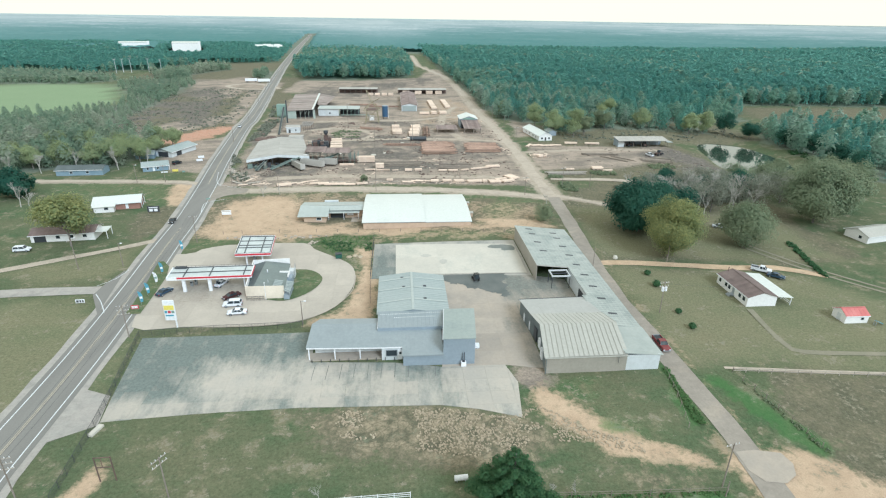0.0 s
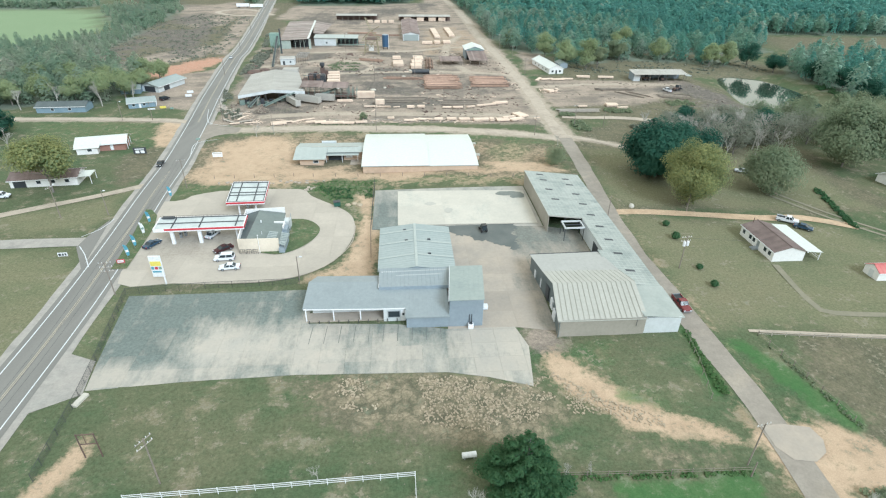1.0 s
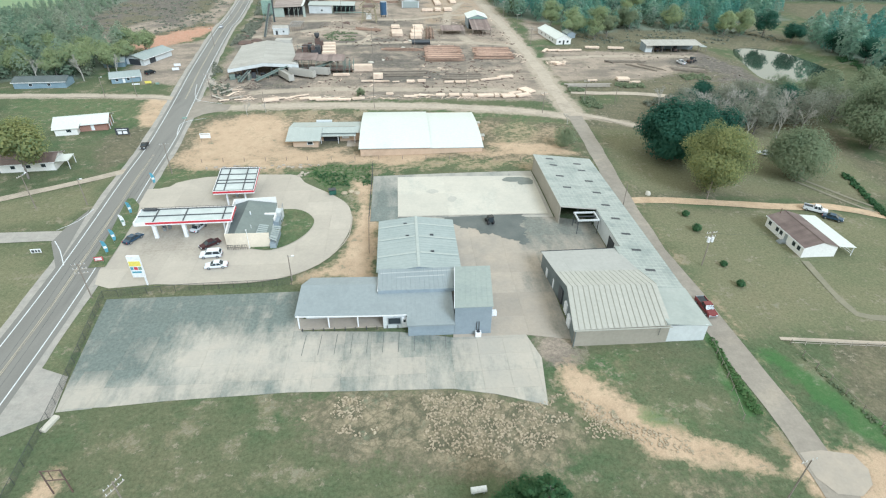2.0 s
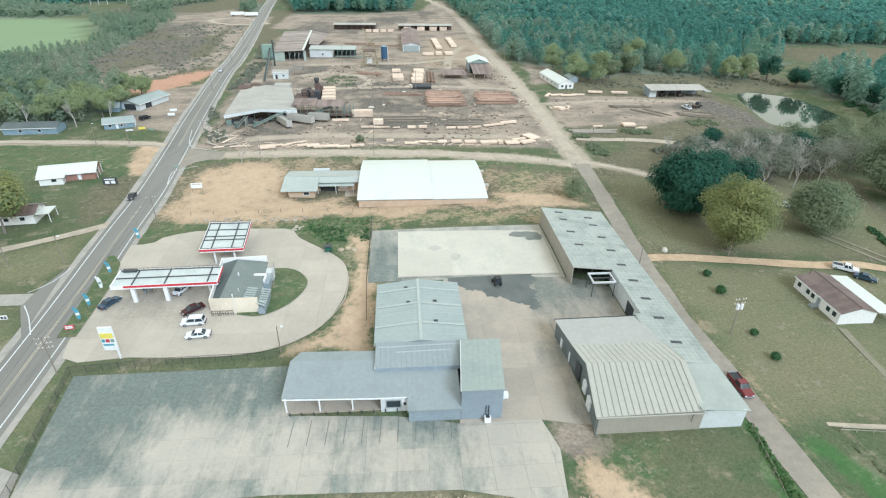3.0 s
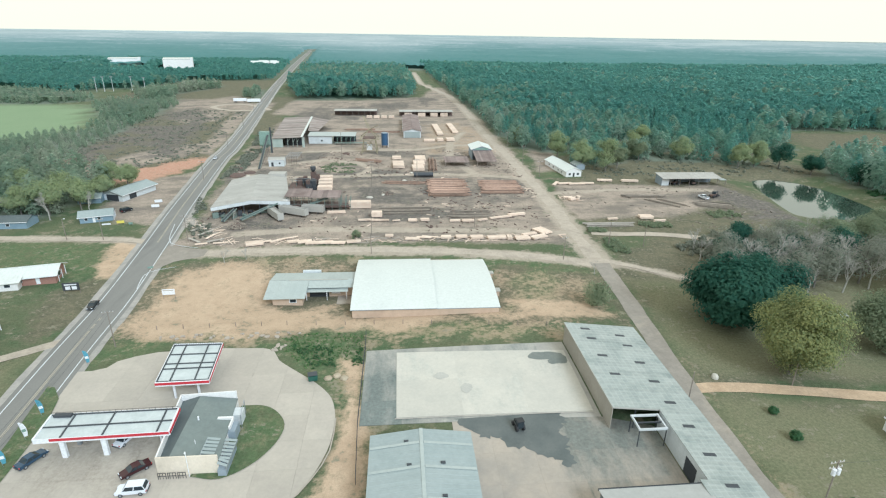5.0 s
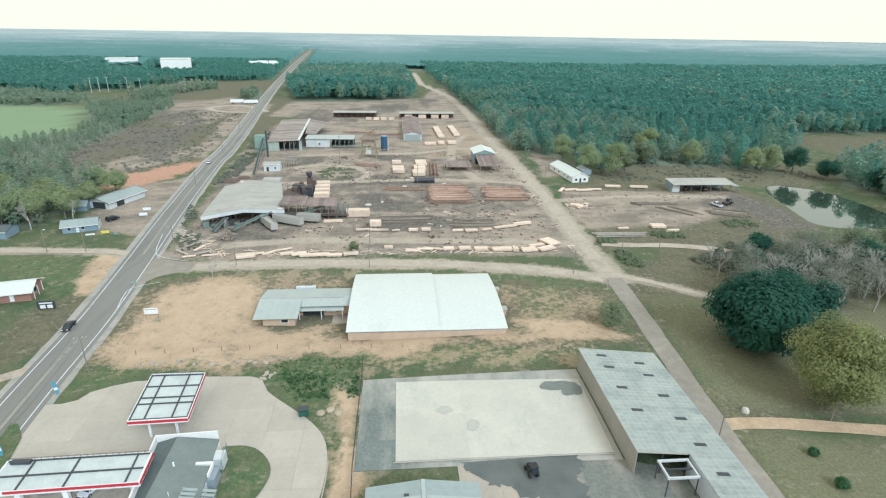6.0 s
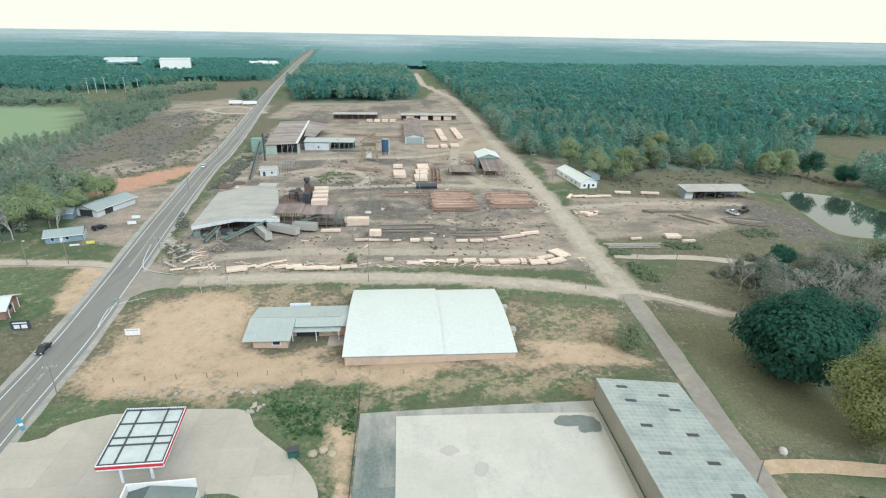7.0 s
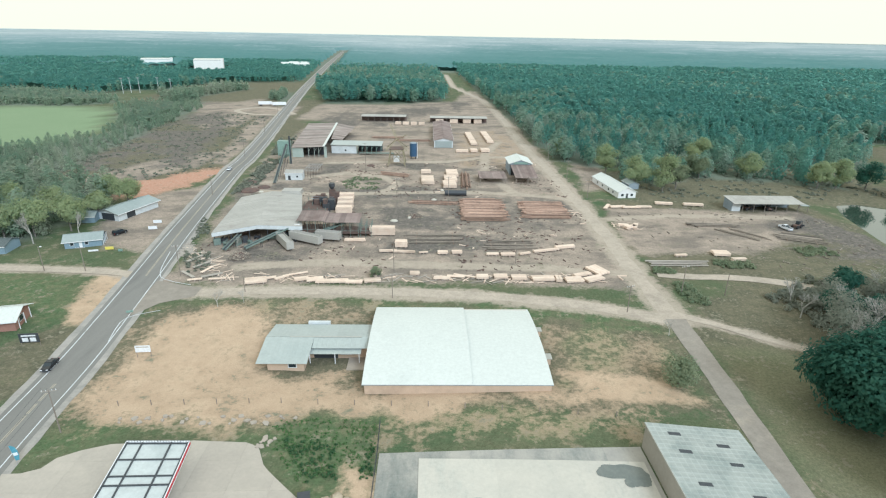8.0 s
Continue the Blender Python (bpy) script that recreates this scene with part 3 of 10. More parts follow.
def clip_cell(poly, x0, x1, y0, y1):
    for axis, lim, keep in ((0, x0, 1), (0, x1, -1), (1, y0, 1), (1, y1, -1)):
        out = []
        for a, b in zip(poly, poly[1:] + poly[:1]):
            ia, ib = (a[axis] - lim) * keep >= 0, (b[axis] - lim) * keep >= 0
            if ia != ib:
                t = (lim - a[axis]) / (b[axis] - a[axis])
                cut = (a[0] + t * (b[0] - a[0]), a[1] + t * (b[1] - a[1]))
                out.append(cut)
            if ib:
                out.append(b)
        poly = out
        if len(poly) < 3:
            return []
    return poly


def area(poly):
    return 0.5 * sum(a[0] * b[1] - b[0] * a[1] for a, b in zip(poly, poly[1:] + poly[:1]))


def slabs(parent, name, poly, step, mat, lift, dirt, gap=0.03, thick=0.2):
    """Cast slabs in a grid of joints, each one a piece of its own."""
    xs, ys = [p[0] for p in poly], [p[1] for p in poly]
    x0 = min(xs)
    while x0 < max(xs):
        y0 = min(ys)
        while y0 < max(ys):
            cell = clip_cell(list(poly), x0 + gap, x0 + step[0] - gap, y0 + gap, y0 + step[1] - gap)
            cell = [p for i, p in enumerate(cell) if math.dist(p, cell[i - 1]) > 0.02]
            if len(cell) >= 3 and abs(area(cell)) > 0.3:
                if area(cell) < 0:
                    cell.reverse()
                n = len(cell)
                top = [(x, y, zg(x, y) + lift) for x, y in cell]
                verts = top + [(x, y, z - thick) for x, y, z in top]
                faces = [tuple(range(n))] + [(i, n + i, n + (i + 1) % n, (i + 1) % n) for i in range(n)]
                me = mesh_from(name, verts, faces, mat)
                a = me.attributes.new("dirt", "FLOAT", "POINT")
                a.data.foreach_set("value", [float(dirt(x, y)) for x, y, _ in verts])
                link(name, me, parent)
            y0 += step[1]
        x0 += step[0]


def sheet(name, poly, mat, lift, label, category, parent=None, step=5.0):
    """A paved or trodden surface laid on the land."""
    bm = bmesh.new()
    vs = [bm.verts.new((x, y, 0)) for x, y in poly]
    es = [bm.edges.new((vs[i], vs[(i + 1) % len(vs)])) for i in range(len(vs))]
    bmesh.ops.triangle_fill(bm, edges=es, use_beauty=True)
    for axis in (0, 1):
        lo, hi = min(p[axis] for p in poly), max(p[axis] for p in poly)
        k = lo + step
        while k < hi:
            no = (1, 0, 0) if axis == 0 else (0, 1, 0)
            bmesh.ops.bisect_plane(bm, geom=bm.verts[:] + bm.edges[:] + bm.faces[:], plane_co=(k * no[0], k * no[1], 0), plane_no=no)
            k += step
    for v in bm.verts:
        v.co.z = zg(v.co.x, v.co.y) + lift
    bmesh.ops.recalc_face_normals(bm, faces=bm.faces)
    if sum(f.normal.z for f in bm.faces) < 0:
        bmesh.ops.reverse_faces(bm, faces=bm.faces)
    me = bpy.data.meshes.new(name)
    bm.to_mesh(me)
    bm.free()
    me.materials.append(mat)
    ob = link(name, me, parent)
    return tagged(ob, label, category, kind="structure") if parent is None else tagged(ob, label)


def curve_points(line, step=4.0):
    """A smooth way through the points of a line."""
    pts = [Vector(p) for p in line]
    pts = [pts[0] * 2 - pts[1]] + pts + [pts[-1] * 2 - pts[-2]]
    out = []
    for i in range(1, len(pts) - 2):
        a, b, c, d = pts[i - 1:i + 3]
        n = max(2, int((c - b).length / step))
        for k in range(n):
            t = k / n
            out.append(0.5 * (2 * b + (c - a) * t + (2 * a - 5 * b + 4 * c - d) * t * t + (3 * b - a - 3 * c + d) * t ** 3))
    return out + [pts[-2]]


def ribbon(name, line, left, right, mat, lift, parent=None, label="", category="", wobble=0.0, step=4.0):
    """A strip that follows a line on the land, from left to right metres beside it; widths may be pairs (start, end)."""
    pts = curve_points(line, step)
    verts, faces = [], []
    for i, p in enumerate(pts):
        d = (pts[min(i + 1, len(pts) - 1)] - pts[max(i - 1, 0)]).normalized()
        side = Vector((d.y, -d.x))
        for off in (left, right):
            o = off + wobble * (float(fnoise(p.x + off * 9, p.y, 9.0)) - 0.5)
            q = p + side * o
            verts.append((q.x, q.y, zg(q.x, q.y) + lift))
        if i:
            k = 2 * i
            faces.append((k - 2, k - 1, k + 1, k))
    ob = link(name, mesh_from(name, verts, faces, mat), parent)
    if parent is None:
        tagged(ob, label, category, kind="structure")
    return ob

# ---- plan of the land: lines and zones ----
HIGHWAY = [(-68.3, -300), (-68.3, 20), (-69.3, 77), (-70.6, 110), (-73.3, 140), (-77.6, 175), (-81.3, 207), (-86.2, 245), (-93.0, 290), (-104.5, 375), (-113.2, 458), (-172, 890), (-255, 1600), (-330, 2300)]
LANE = [(58.6, 20), (59.4, 50), (60.2, 63.5), (60.5, 70), (60.6, 78), (59.8, 100), (59.0, 125), (60.0, 150), (63.4, 186), (65.8, 217), (65.4, 245), (66.4, 287), (66.4, 340), (65.4, 398), (64, 470), (64.8, 597), (61, 720), (48, 800), (33, 900), (28, 1140)]
CROSS = [(-80, 231.5), (-60, 232.5), (-20, 232.8), (16, 230.2), (44, 224.5), (66, 216)]
WEST_LANE = [(-77, 139), (-90, 138.8), (-108, 137.8), (-140, 133), (-200, 120)]
WEST_DRIVE = [(-90, 243), (-97, 245.5), (-125, 247), (-163, 248), (-230, 238)]
HOUSE_DRIVE = [(-82, 177), (-92, 169), (-117, 153), (-135, 143)]
EAST_DRIVE = [(62, 149), (72, 149), (104, 143.7), (116, 143), (128, 137)]
EAST_TRACK = [(66, 220), (74, 215), (87, 205), (110, 190)]

TRACKS = [[(-80, 338), (-50, 333), (-18, 337), (22, 339), (66, 331)], [(-84, 352), (-60, 366), (-44, 374), (-24, 368), (-16, 352), (-22, 338)], [(-58, 398), (-30, 402), (10, 404), (30, 416), (64, 424)], [(62, 330), (40, 338), (30, 380), (34, 425), (48, 470)], [(-60, 250), (-30, 254), (0, 252), (40, 250), (62, 246)], [(70, 300), (100, 306), (130, 306), (150, 304)]]
POND = [(166, 258), (172, 278), (178, 296), (184, 318), (190, 334), (204, 338), (217, 326), (224, 300), (218, 270), (204, 252), (184, 246)]
SAND = [
    [(-71, 222), (-73, 186), (-62, 179), (-30, 179), (2, 180), (30, 180), (38, 185), (30, 187), (27, 193), (-14, 187), (-20, 196), (-38, 196), (-42, 214), (-56, 222)],
    [(-12, 117), (-8.5, 112), (-7, 124), (-8.5, 160), (-14, 164), (-12.5, 150), (-12, 136), (-16, 125), (-23, 118)],
]
SAND += [
    [(24.5, 90), (28, 91), (33.5, 84), (37.6, 78.6), (41.5, 74), (47.6, 71.2), (53.9, 68.6), (68, 69), (78, 62.5), (100, 50), (98, 44), (72, 56), (62, 60), (52.3, 65.2), (43.2, 67.6), (35.7, 71.5), (30.4, 77.3), (26.5, 83)],
    [(-100, 248), (-90, 243), (-90, 230), (-86, 215), (-94, 214), (-99, 232)],
    [(-57, 60), (-51.5, 73.5), (-49.2, 70.5), (-52.5, 60)],
    [(28, 196), (36, 194), (52, 190), (56, 182), (46, 181), (34, 184)],
]
SAND += [
    [(54, 70), (68, 69.5), (72.5, 61), (69, 57), (64, 58), (62, 40), (56, 40), (56, 60)],
]
SAND_THIN = [[(15, 392), (62, 395), (66, 470), (50, 520), (20, 500)], [(-10, 171), (40, 169), (46, 182), (-8, 185)], [(27, 184), (57, 182), (59, 206), (44, 218), (28, 214)], [(-60, 214), (-14, 213), (-14, 226), (-58, 226)]]
YARD = [
    [(-112, 388), (-122, 470), (-137, 580), (-146, 640), (-160, 640), (-150, 570), (-134, 470), (-122, 395)],
    [(-116, 560), (-60, 545), (-20, 590), (52, 590), (72, 550), (68, 700), (60, 820), (40, 800), (24, 700), (-20, 690), (-112, 676)],
    [(-240, 600), (-150, 590), (-160, 660), (-180, 700), (-245, 660)],
    [(76, 345), (90, 345), (100, 400), (84, 420)],
]
YARD += [
    [(-186, 345), (-150, 335), (-128, 385), (-126, 430), (-150, 410), (-170, 370)],
    [(-150, 520), (-168, 500), (-196, 540), (-214, 590), (-190, 605), (-152, 585)],
    [(-83, 237), (0, 240), (62, 232), (67, 285), (71, 390), (72, 560), (52, 600), (-20, 600), (-60, 560), (-98, 520), (-96, 400), (-84, 300), (-78, 262)],
    [(70, 262), (110, 264), (140, 280), (166, 300), (162, 314), (128, 312), (76, 318)],
    [(-122, 268), (-98, 262), (-95, 290), (-104, 350), (-122, 335), (-126, 300)],
    [(22.5, 97.5), (30, 97), (30.2, 90), (25, 90.5)],
    [(-170, 600), (-122, 590), (-128, 650), (-170, 660), (-190, 630)],
]
MUD = [
    [(-188, 350), (-160, 352), (-134, 395), (-140, 470), (-158, 560), (-190, 596), (-214, 575), (-203, 480)],
    [(-62, 300), (-20, 296), (-10, 320), (-50, 330)],
    [(-66, 258), (-44, 252), (-36, 264), (-60, 268)],
    [(-28, 288), (30, 282), (62, 296), (64, 330), (20, 334), (-30, 330)],
    [(-18, 262), (40, 262), (46, 276), (16, 284), (-14, 284)],
    [(126, 262), (165, 254), (176, 290), (162, 312), (140, 296)],
    [(-60, 330), (-10, 325), (2, 345), (-20, 352), (-45, 346), (-62, 352)],
    [(-60, 366), (-46, 374), (-38, 398), (-62, 396)],
    [(-14, 330), (22, 328), (24, 346), (-8, 350)],
    [(-84, 322), (-70, 326), (-72, 350), (-88, 352)],
    [(-20, 384), (6, 384), (10, 400), (-18, 402)],
    [(20, 384), (40, 380), (44, 420), (26, 424)],
    [(-90, 520), (-40, 530), (30, 640), (50, 720), (-30, 640), (-100, 600)],
]
LUSH = [
    [(-28, 174), (38, 171), (40, 180), (10, 182), (-5, 184), (-28, 182)],
    [(-62, 226), (-20, 228), (12, 227), (12, 223), (-40, 222)],
    [(33, 190), (40, 216), (47, 216), (42, 190)],
    [(50, 182), (59, 182), (60, 214), (54, 214)],
    [(-43, 357), (-34, 340), (-22, 344), (-20, 356), (-32, 364)],
    [(-12, 345), (-4, 340), (4, 345), (-3, 351)],
    [(60, 380), (68, 380), (70, 440), (63, 440)],
]
LUSH += [
    [(76, 332), (96, 330), (98, 344), (78, 342)],
    [(-28, 172), (-20, 160), (-14, 164), (-9, 160), (-9, 178), (-30, 178)],
    [(-66, 95.5), (-59.5, 92.8), (-62.2, 113.5), (-64.5, 116.5), (-65.5, 105)],
    [(28, 92), (40, 91.5), (36, 82), (30, 84)],
    [(30, 188), (44, 190), (52, 206), (40, 214), (30, 205)],
    [(-92, 216), (-140, 200), (-150, 244), (-100, 243)],
    [(42, 72), (50, 68), (47, 76), (36, 84), (33, 80)],
]
LUSH += [
    [(-74, 163.5), (-68, 164), (-64.5, 168.4), (-57, 171), (-44, 172), (-44, 174.5), (-60, 175.5), (-74, 178)],
    [(-33, 171.5), (-29, 170), (-27.5, 165), (-20, 157.5), (-15.5, 151.5), (-9.5, 152), (-9.5, 176), (-33, 176)],
    [(12, 227), (54, 222), (58, 210), (48, 212), (10, 223)],
]
VIVID = [
    [(53.2, 75.5), (57.2, 76), (58.0, 95.5), (56.2, 95.5), (55.0, 86)],
    [(64, 91), (68, 91), (77.5, 70), (73.5, 67.5), (67, 79)],
    [(30, 60.2), (51.5, 60.2), (50, 46), (30, 46)],
    [(37, 77.5), (47, 72.2), (43, 75), (38, 79)],
]
RUBBLE = [[(-26, 85.2), (8, 84.6), (22, 80.5), (25, 82), (28, 74), (19, 70.5), (0, 73), (-18, 79)], [(36, 67), (52, 65.5), (50, 62), (38, 63)]]
DRY = [
    [(-96, 460), (-84, 500), (-104, 545), (-112, 690), (-142, 720), (-126, 560), (-112, 470)],
    [(26, 176), (62, 176), (63, 216), (40, 224), (26, 226)],
    [(70, 240), (105, 238), (142, 244), (168, 262), (176, 300), (168, 326), (120, 332), (76, 330)],
    [(-232, 330), (-150, 330), (-112, 385), (-122, 470), (-140, 600), (-215, 610), (-235, 470)],
    [(-300, 640), (-146, 600), (-168, 760), (-178, 930), (-219, 930), (-305, 890), (-318, 770)],
]
DRY += [
    [(110, 330), (160, 326), (196, 334), (186, 372), (120, 376)],
    [(-116, 560), (-60, 545), (-20, 590), (52, 590), (66, 700), (20, 700), (-112, 680)],
    [(66, 152), (110, 146), (150, 150), (160, 240), (90, 240), (70, 215)],
    [(76, 92), (140, 88), (150, 40), (84, 40), (74, 74)],
    [(-20, 85), (24, 80), (30, 72), (10, 70), (-10, 74)],
]
DRY += [
    [(-78, 176), (-60, 177), (-30, 176), (20, 178), (40, 178), (40, 200), (20, 228), (-70, 228), (-78, 215)],
    [(66, 96), (92, 100), (92, 140), (66, 144)],
    [(-84, 170), (-92, 176), (-100, 205), (-90, 215), (-84, 200)],
    [(95, 330), (240, 330), (230, 400), (140, 400), (96, 380)],
    [(270, 350), (430, 340), (470, 460), (300, 470)],
]
LAWN = [
    [(63.5, 96), (63, 130), (64, 146), (100, 142), (118, 139), (135, 120), (150, 95), (118, 89), (74, 94)],
    [(-66.5, 95), (-59.5, 92), (-62.2, 113), (-65.2, 116)],
    [(-84, 172), (-96, 165), (-116, 151), (-100, 142), (-84, 148)],
    [(-74, 120), (-74, 60), (-130, 60), (-140, 128), (-86, 134)],
    [(66, 155), (80, 152), (110, 148), (140, 150), (150, 200), (110, 190), (80, 205), (69, 205)],
]
CLAY = [[(-150, 322), (-128, 324), (-108, 356), (-109, 384), (-126, 372), (-145, 350)]]
CROP = [[(-460, 400), (-270, 420), (-240, 450), (-236, 490), (-292, 604), (-330, 618), (-480, 600)]]

CLEARINGS = [[(-404, 1010), (-330, 1000), (-362, 1160), (-436, 1160)], [(-500, 1060), (-430, 1060), (-500, 1270), (-566, 1270)]]

# each wood: outline, spacing, share of bare or pale trees, heights, how low the crowns begin, scrub or timber
WOODS = [
    ([(74, 412), (90, 396), (112, 398), (160, 404), (210, 390), (262, 398), (300, 480), (480, 470), (640, 330), (1300, 600), (1300, 1350), (48, 1350), (66, 730), (71, 600), (72, 500)], 6.0, 0.1, (11, 16), 0.2, 0),
    ([(228, 236), (232, 330), (262, 372), (330, 350), (460, 300), (640, 310), (640, 180), (300, 190)], 7.0, 0.3, (9, 16), 0.1, 0),
    ([(-110, 680), (-20, 692), (14, 702), (20, 760), (12, 830), (-80, 850), (-148, 830), (-128, 740)], 5.6, 0.12, (13, 19), 0.25, 0),
]
WOODS += [
    ([(-1300, 700), (-450, 755), (-380, 716), (-364, 704), (-368, 768), (-320, 775), (-305, 885), (-219, 920), (-190, 935), (-240, 1350), (-1300, 1350)], 6.0, 0.0, (9, 13), 0.15, 0),
    ([(-302, 718), (-262, 664), (-242, 668), (-258, 735), (-228, 805), (-246, 820), (-280, 760)], 6.0, 1.5, (7, 12), 0.05, 1),
    ([(-184, 335), (-192, 374), (-200, 439), (-205, 512), (-221, 629), (-240, 672), (-300, 645), (-292, 612), (-240, 520), (-232, 480), (-246, 430), (-250, 380), (-225, 340)], 5.6, 1.5, (2.5, 7.5), 0.03, 1),
    ([(-330, 380), (-225, 330), (-215, 375), (-250, 430), (-330, 430)], 7.0, 1.5, (4, 9), 0.05, 1),
]
WOODS += [
    ([(-330, 270), (-205, 258), (-140, 270), (-134, 300), (-145, 330), (-190, 340), (-330, 350)], 6.5, 1.5, (9, 15), 0.08, 1),
    ([(100, 368), (114, 356), (130, 362), (140, 372), (180, 366), (214, 352), (212, 378), (150, 392), (112, 386)], 6.5, 0.65, (9, 15), 0.05, 0),
    ([(-1300, 600), (-640, 420), (-640, 200), (-360, 300), (-330, 420), (-480, 560), (-440, 600), (-1300, 640)], 8.0, 0.2, (10, 16), 0.1, 0),
    ([(-140, 860), (-80, 860), (10, 838), (24, 900), (18, 1350), (-205, 1350), (-162, 900)], 8.5, 0.75, (6, 11), 0.05, 0),
    ([(-500, 620), (-330, 632), (-312, 662), (-345, 700), (-430, 742), (-600, 735), (-640, 650)], 7.0, 1.5, (5, 9), 0.05, 1),
    ([(-172, 700), (-156, 684), (-152, 700), (-162, 760), (-176, 765)], 5.0, 1.5, (7, 11), 0.05, 1),
]

# ---- ground: one sheet, fine near the town and coarse towards the horizon ----


def spread(lo, hi, step, far_lo, far_hi):
    mid = list(np.arange(lo, hi + step / 2, step))
    out, s = [], step
    while (mid[-1] if not out else out[-1]) < far_hi:
        s *= 1.12
        out.append((mid[-1] if not out else out[-1]) + s)
    low, s = [], step
    while (mid[0] if not low else low[-1]) > far_lo:
        s *= 1.12
        low.append((mid[0] if not low else low[-1]) - s)
    return np.array(low[::-1] + mid + out)


GX, GY = spread(-160, 190, 1.4, -5200, 5200), spread(44, 425, 1.4, -1500, 5200)
XX, YY = np.meshgrid(GX, GY)
PX, PY = XX.ravel(), YY.ravel()
W, H = len(GX), len(GY)
rough_land = (fnoise(PX, PY, 7.0) - 0.5) * 0.22
pond_d = signed(PX, PY, POND)
road_d = np.minimum(np.minimum(along(PX, PY, LANE), along(PX, PY, CROSS)), along(PX, PY, HIGHWAY))
by_road = smooth(11, 5, road_d)
PZ = zg_np(PX, PY) + rough_land * smooth(0, 1, np.abs(PX) / 40) * (1 - by_road) - 0.06 + 0.045 * by_road
PZ = PZ - 1.3 * smooth(3, -4, pond_d)
lane_d = along(PX, PY, LANE)
# a shallow ditch beside the lane
PZ = PZ - 0.45 * np.exp(-((lane_d - 5.2) / 1.0) ** 2) * smooth(95, 80, PY) * smooth(50, 68, PY)
idx = np.arange(W * H).reshape(H, W)
quads = np.stack([idx[:-1, :-1], idx[:-1, 1:], idx[1:, 1:], idx[1:, :-1]], -1).reshape(-1, 4)
me = bpy.data.meshes.new("ground")
me.vertices.add(W * H)
me.vertices.foreach_set("co", np.stack([PX, PY, PZ], -1).ravel())
me.loops.add(quads.size)
me.loops.foreach_set("vertex_index", quads.ravel())
me.polygons.add(len(quads))
me.polygons.foreach_set("loop_start", np.arange(0, quads.size, 4))
me.polygons.foreach_set("use_smooth", np.ones(len(quads), bool))
me.update()
me.materials.append(M_GROUND)


def cover(zones, feather, amp, scale):
    out = np.zeros(PX.shape)
    nz = (fnoise(PX, PY, scale) - 0.5) * amp
    for z in zones:
        out = np.maximum(out, smooth(feather, -feather, signed(PX, PY, z) + nz))
    return out


dust = np.zeros(PX.shape)
for line, w in [(t, 2.4) for t in TRACKS] + [(CROSS, 3.6), ([p for p in LANE if p[1] > 200], 4.6), (EAST_TRACK, 1.8), (WEST_DRIVE, 2.6)]:
    dust = np.maximum(dust, smooth(w + 2.2, w - 1.6, along(PX, PY, line) + 2.5 * (fnoise(PX, PY, 6.0) - 0.5)))
woods_cover = cover([w[0] for w in WOODS], 6.0, 12.0, 20.0)
woods_cover = np.maximum(woods_cover, 2.0 * smooth(1150, 1300, np.hypot(PX, PY)))
for name, value in (
    ("sand", np.maximum(np.maximum(cover(SAND[1:], 2.5, 5.0, 8.0), np.maximum(cover(SAND[:1], 6.0, 16.0, 13.0), 0.42 * cover(SAND_THIN, 5.0, 12.0, 10.0))), 0.4 * smooth(2.0, 0.0, np.abs(lane_d - 3.8)) * smooth(40, 70, PY) * smooth(240, 60, PY))),
    ("yard", cover(YARD, 5.0, 8.0, 14.0)),
    ("dust", dust),
    ("mud", np.maximum(cover(MUD[1:], 7.0, 18.0, 16.0) * (0.5 + 0.45 * smooth(0.42, 0.58, fnoise(PX - 17, PY, 14.0))), cover(MUD[:1], 14.0, 44.0, 30.0) * (0.3 + 0.55 * smooth(0.4, 0.6, fnoise(PX + 33, PY * 1.6, 26.0))))),
    ("lush", cover(LUSH, 4.0, 12.0, 9.0) * 0.66),
    ("vivid", cover(VIVID, 1.6, 3.0, 6.0)),
    ("rubble", cover(RUBBLE, 4.0, 10.0, 9.0)),
    ("dry", cover(DRY, 5.0, 14.0, 15.0)),
    ("lawn", 0.85 * cover(LAWN, 4.0, 8.0, 12.0)),
    ("clay", cover(CLAY, 6.0, 16.0, 9.0)),
    ("woods", woods_cover),
    ("crop", cover(CROP, 3.0, 5.0, 20.0)),
):
    a = me.attributes.new(name, "FLOAT", "POINT")
    a.data.foreach_set("value", np.ascontiguousarray(value, dtype=np.float32))
tagged(link("ground", me), "rolling grass and bare earth with mud and scrub", "ground", kind="structure")

pond = sheet("water", POND, M_WATER, 0.0, "still brown pond reflecting the pale sky", "pond")
for v in pond.data.vertices:
    v.co.z = -2.75

# ---- roads ----
shoulder = ribbon("road_shoulder", HIGHWAY, -6.6, 6.4, M_SHOULDER, 0.03, None, "pale gravel shoulder along the highway", "shoulder", 1.2)
highway = ribbon("highway", HIGHWAY, -4.9, 4.9, M_ASPHALT, 0.06, None, "worn grey two-lane asphalt highway with painted lines", "road", 0.1)
for off in (-3.75, 3.75):
    seg = [p for p in HIGHWAY if p[1] < 1600]
    ribbon("edge_line", seg, off - 0.11, off + 0.11, M_WHITE_LINE, 0.075, highway)
for off in (-0.17, 0.17):
    ribbon("centre_line", HIGHWAY, off - 0.075, off + 0.075, M_YELLOW_LINE, 0.075, highway)
lane = ribbon("lane", [p for p in LANE if p[1] < 230], -2.6, 2.6, M_LANE, 0.06, None, "narrow worn side road with dusty edges", "road", 0.9)
ribbon("cross_street", CROSS, -2.3, 2.3, M_TRACK, 0.015, None, "dusty cross street between the gym and the sawmill", "road", 1.8)
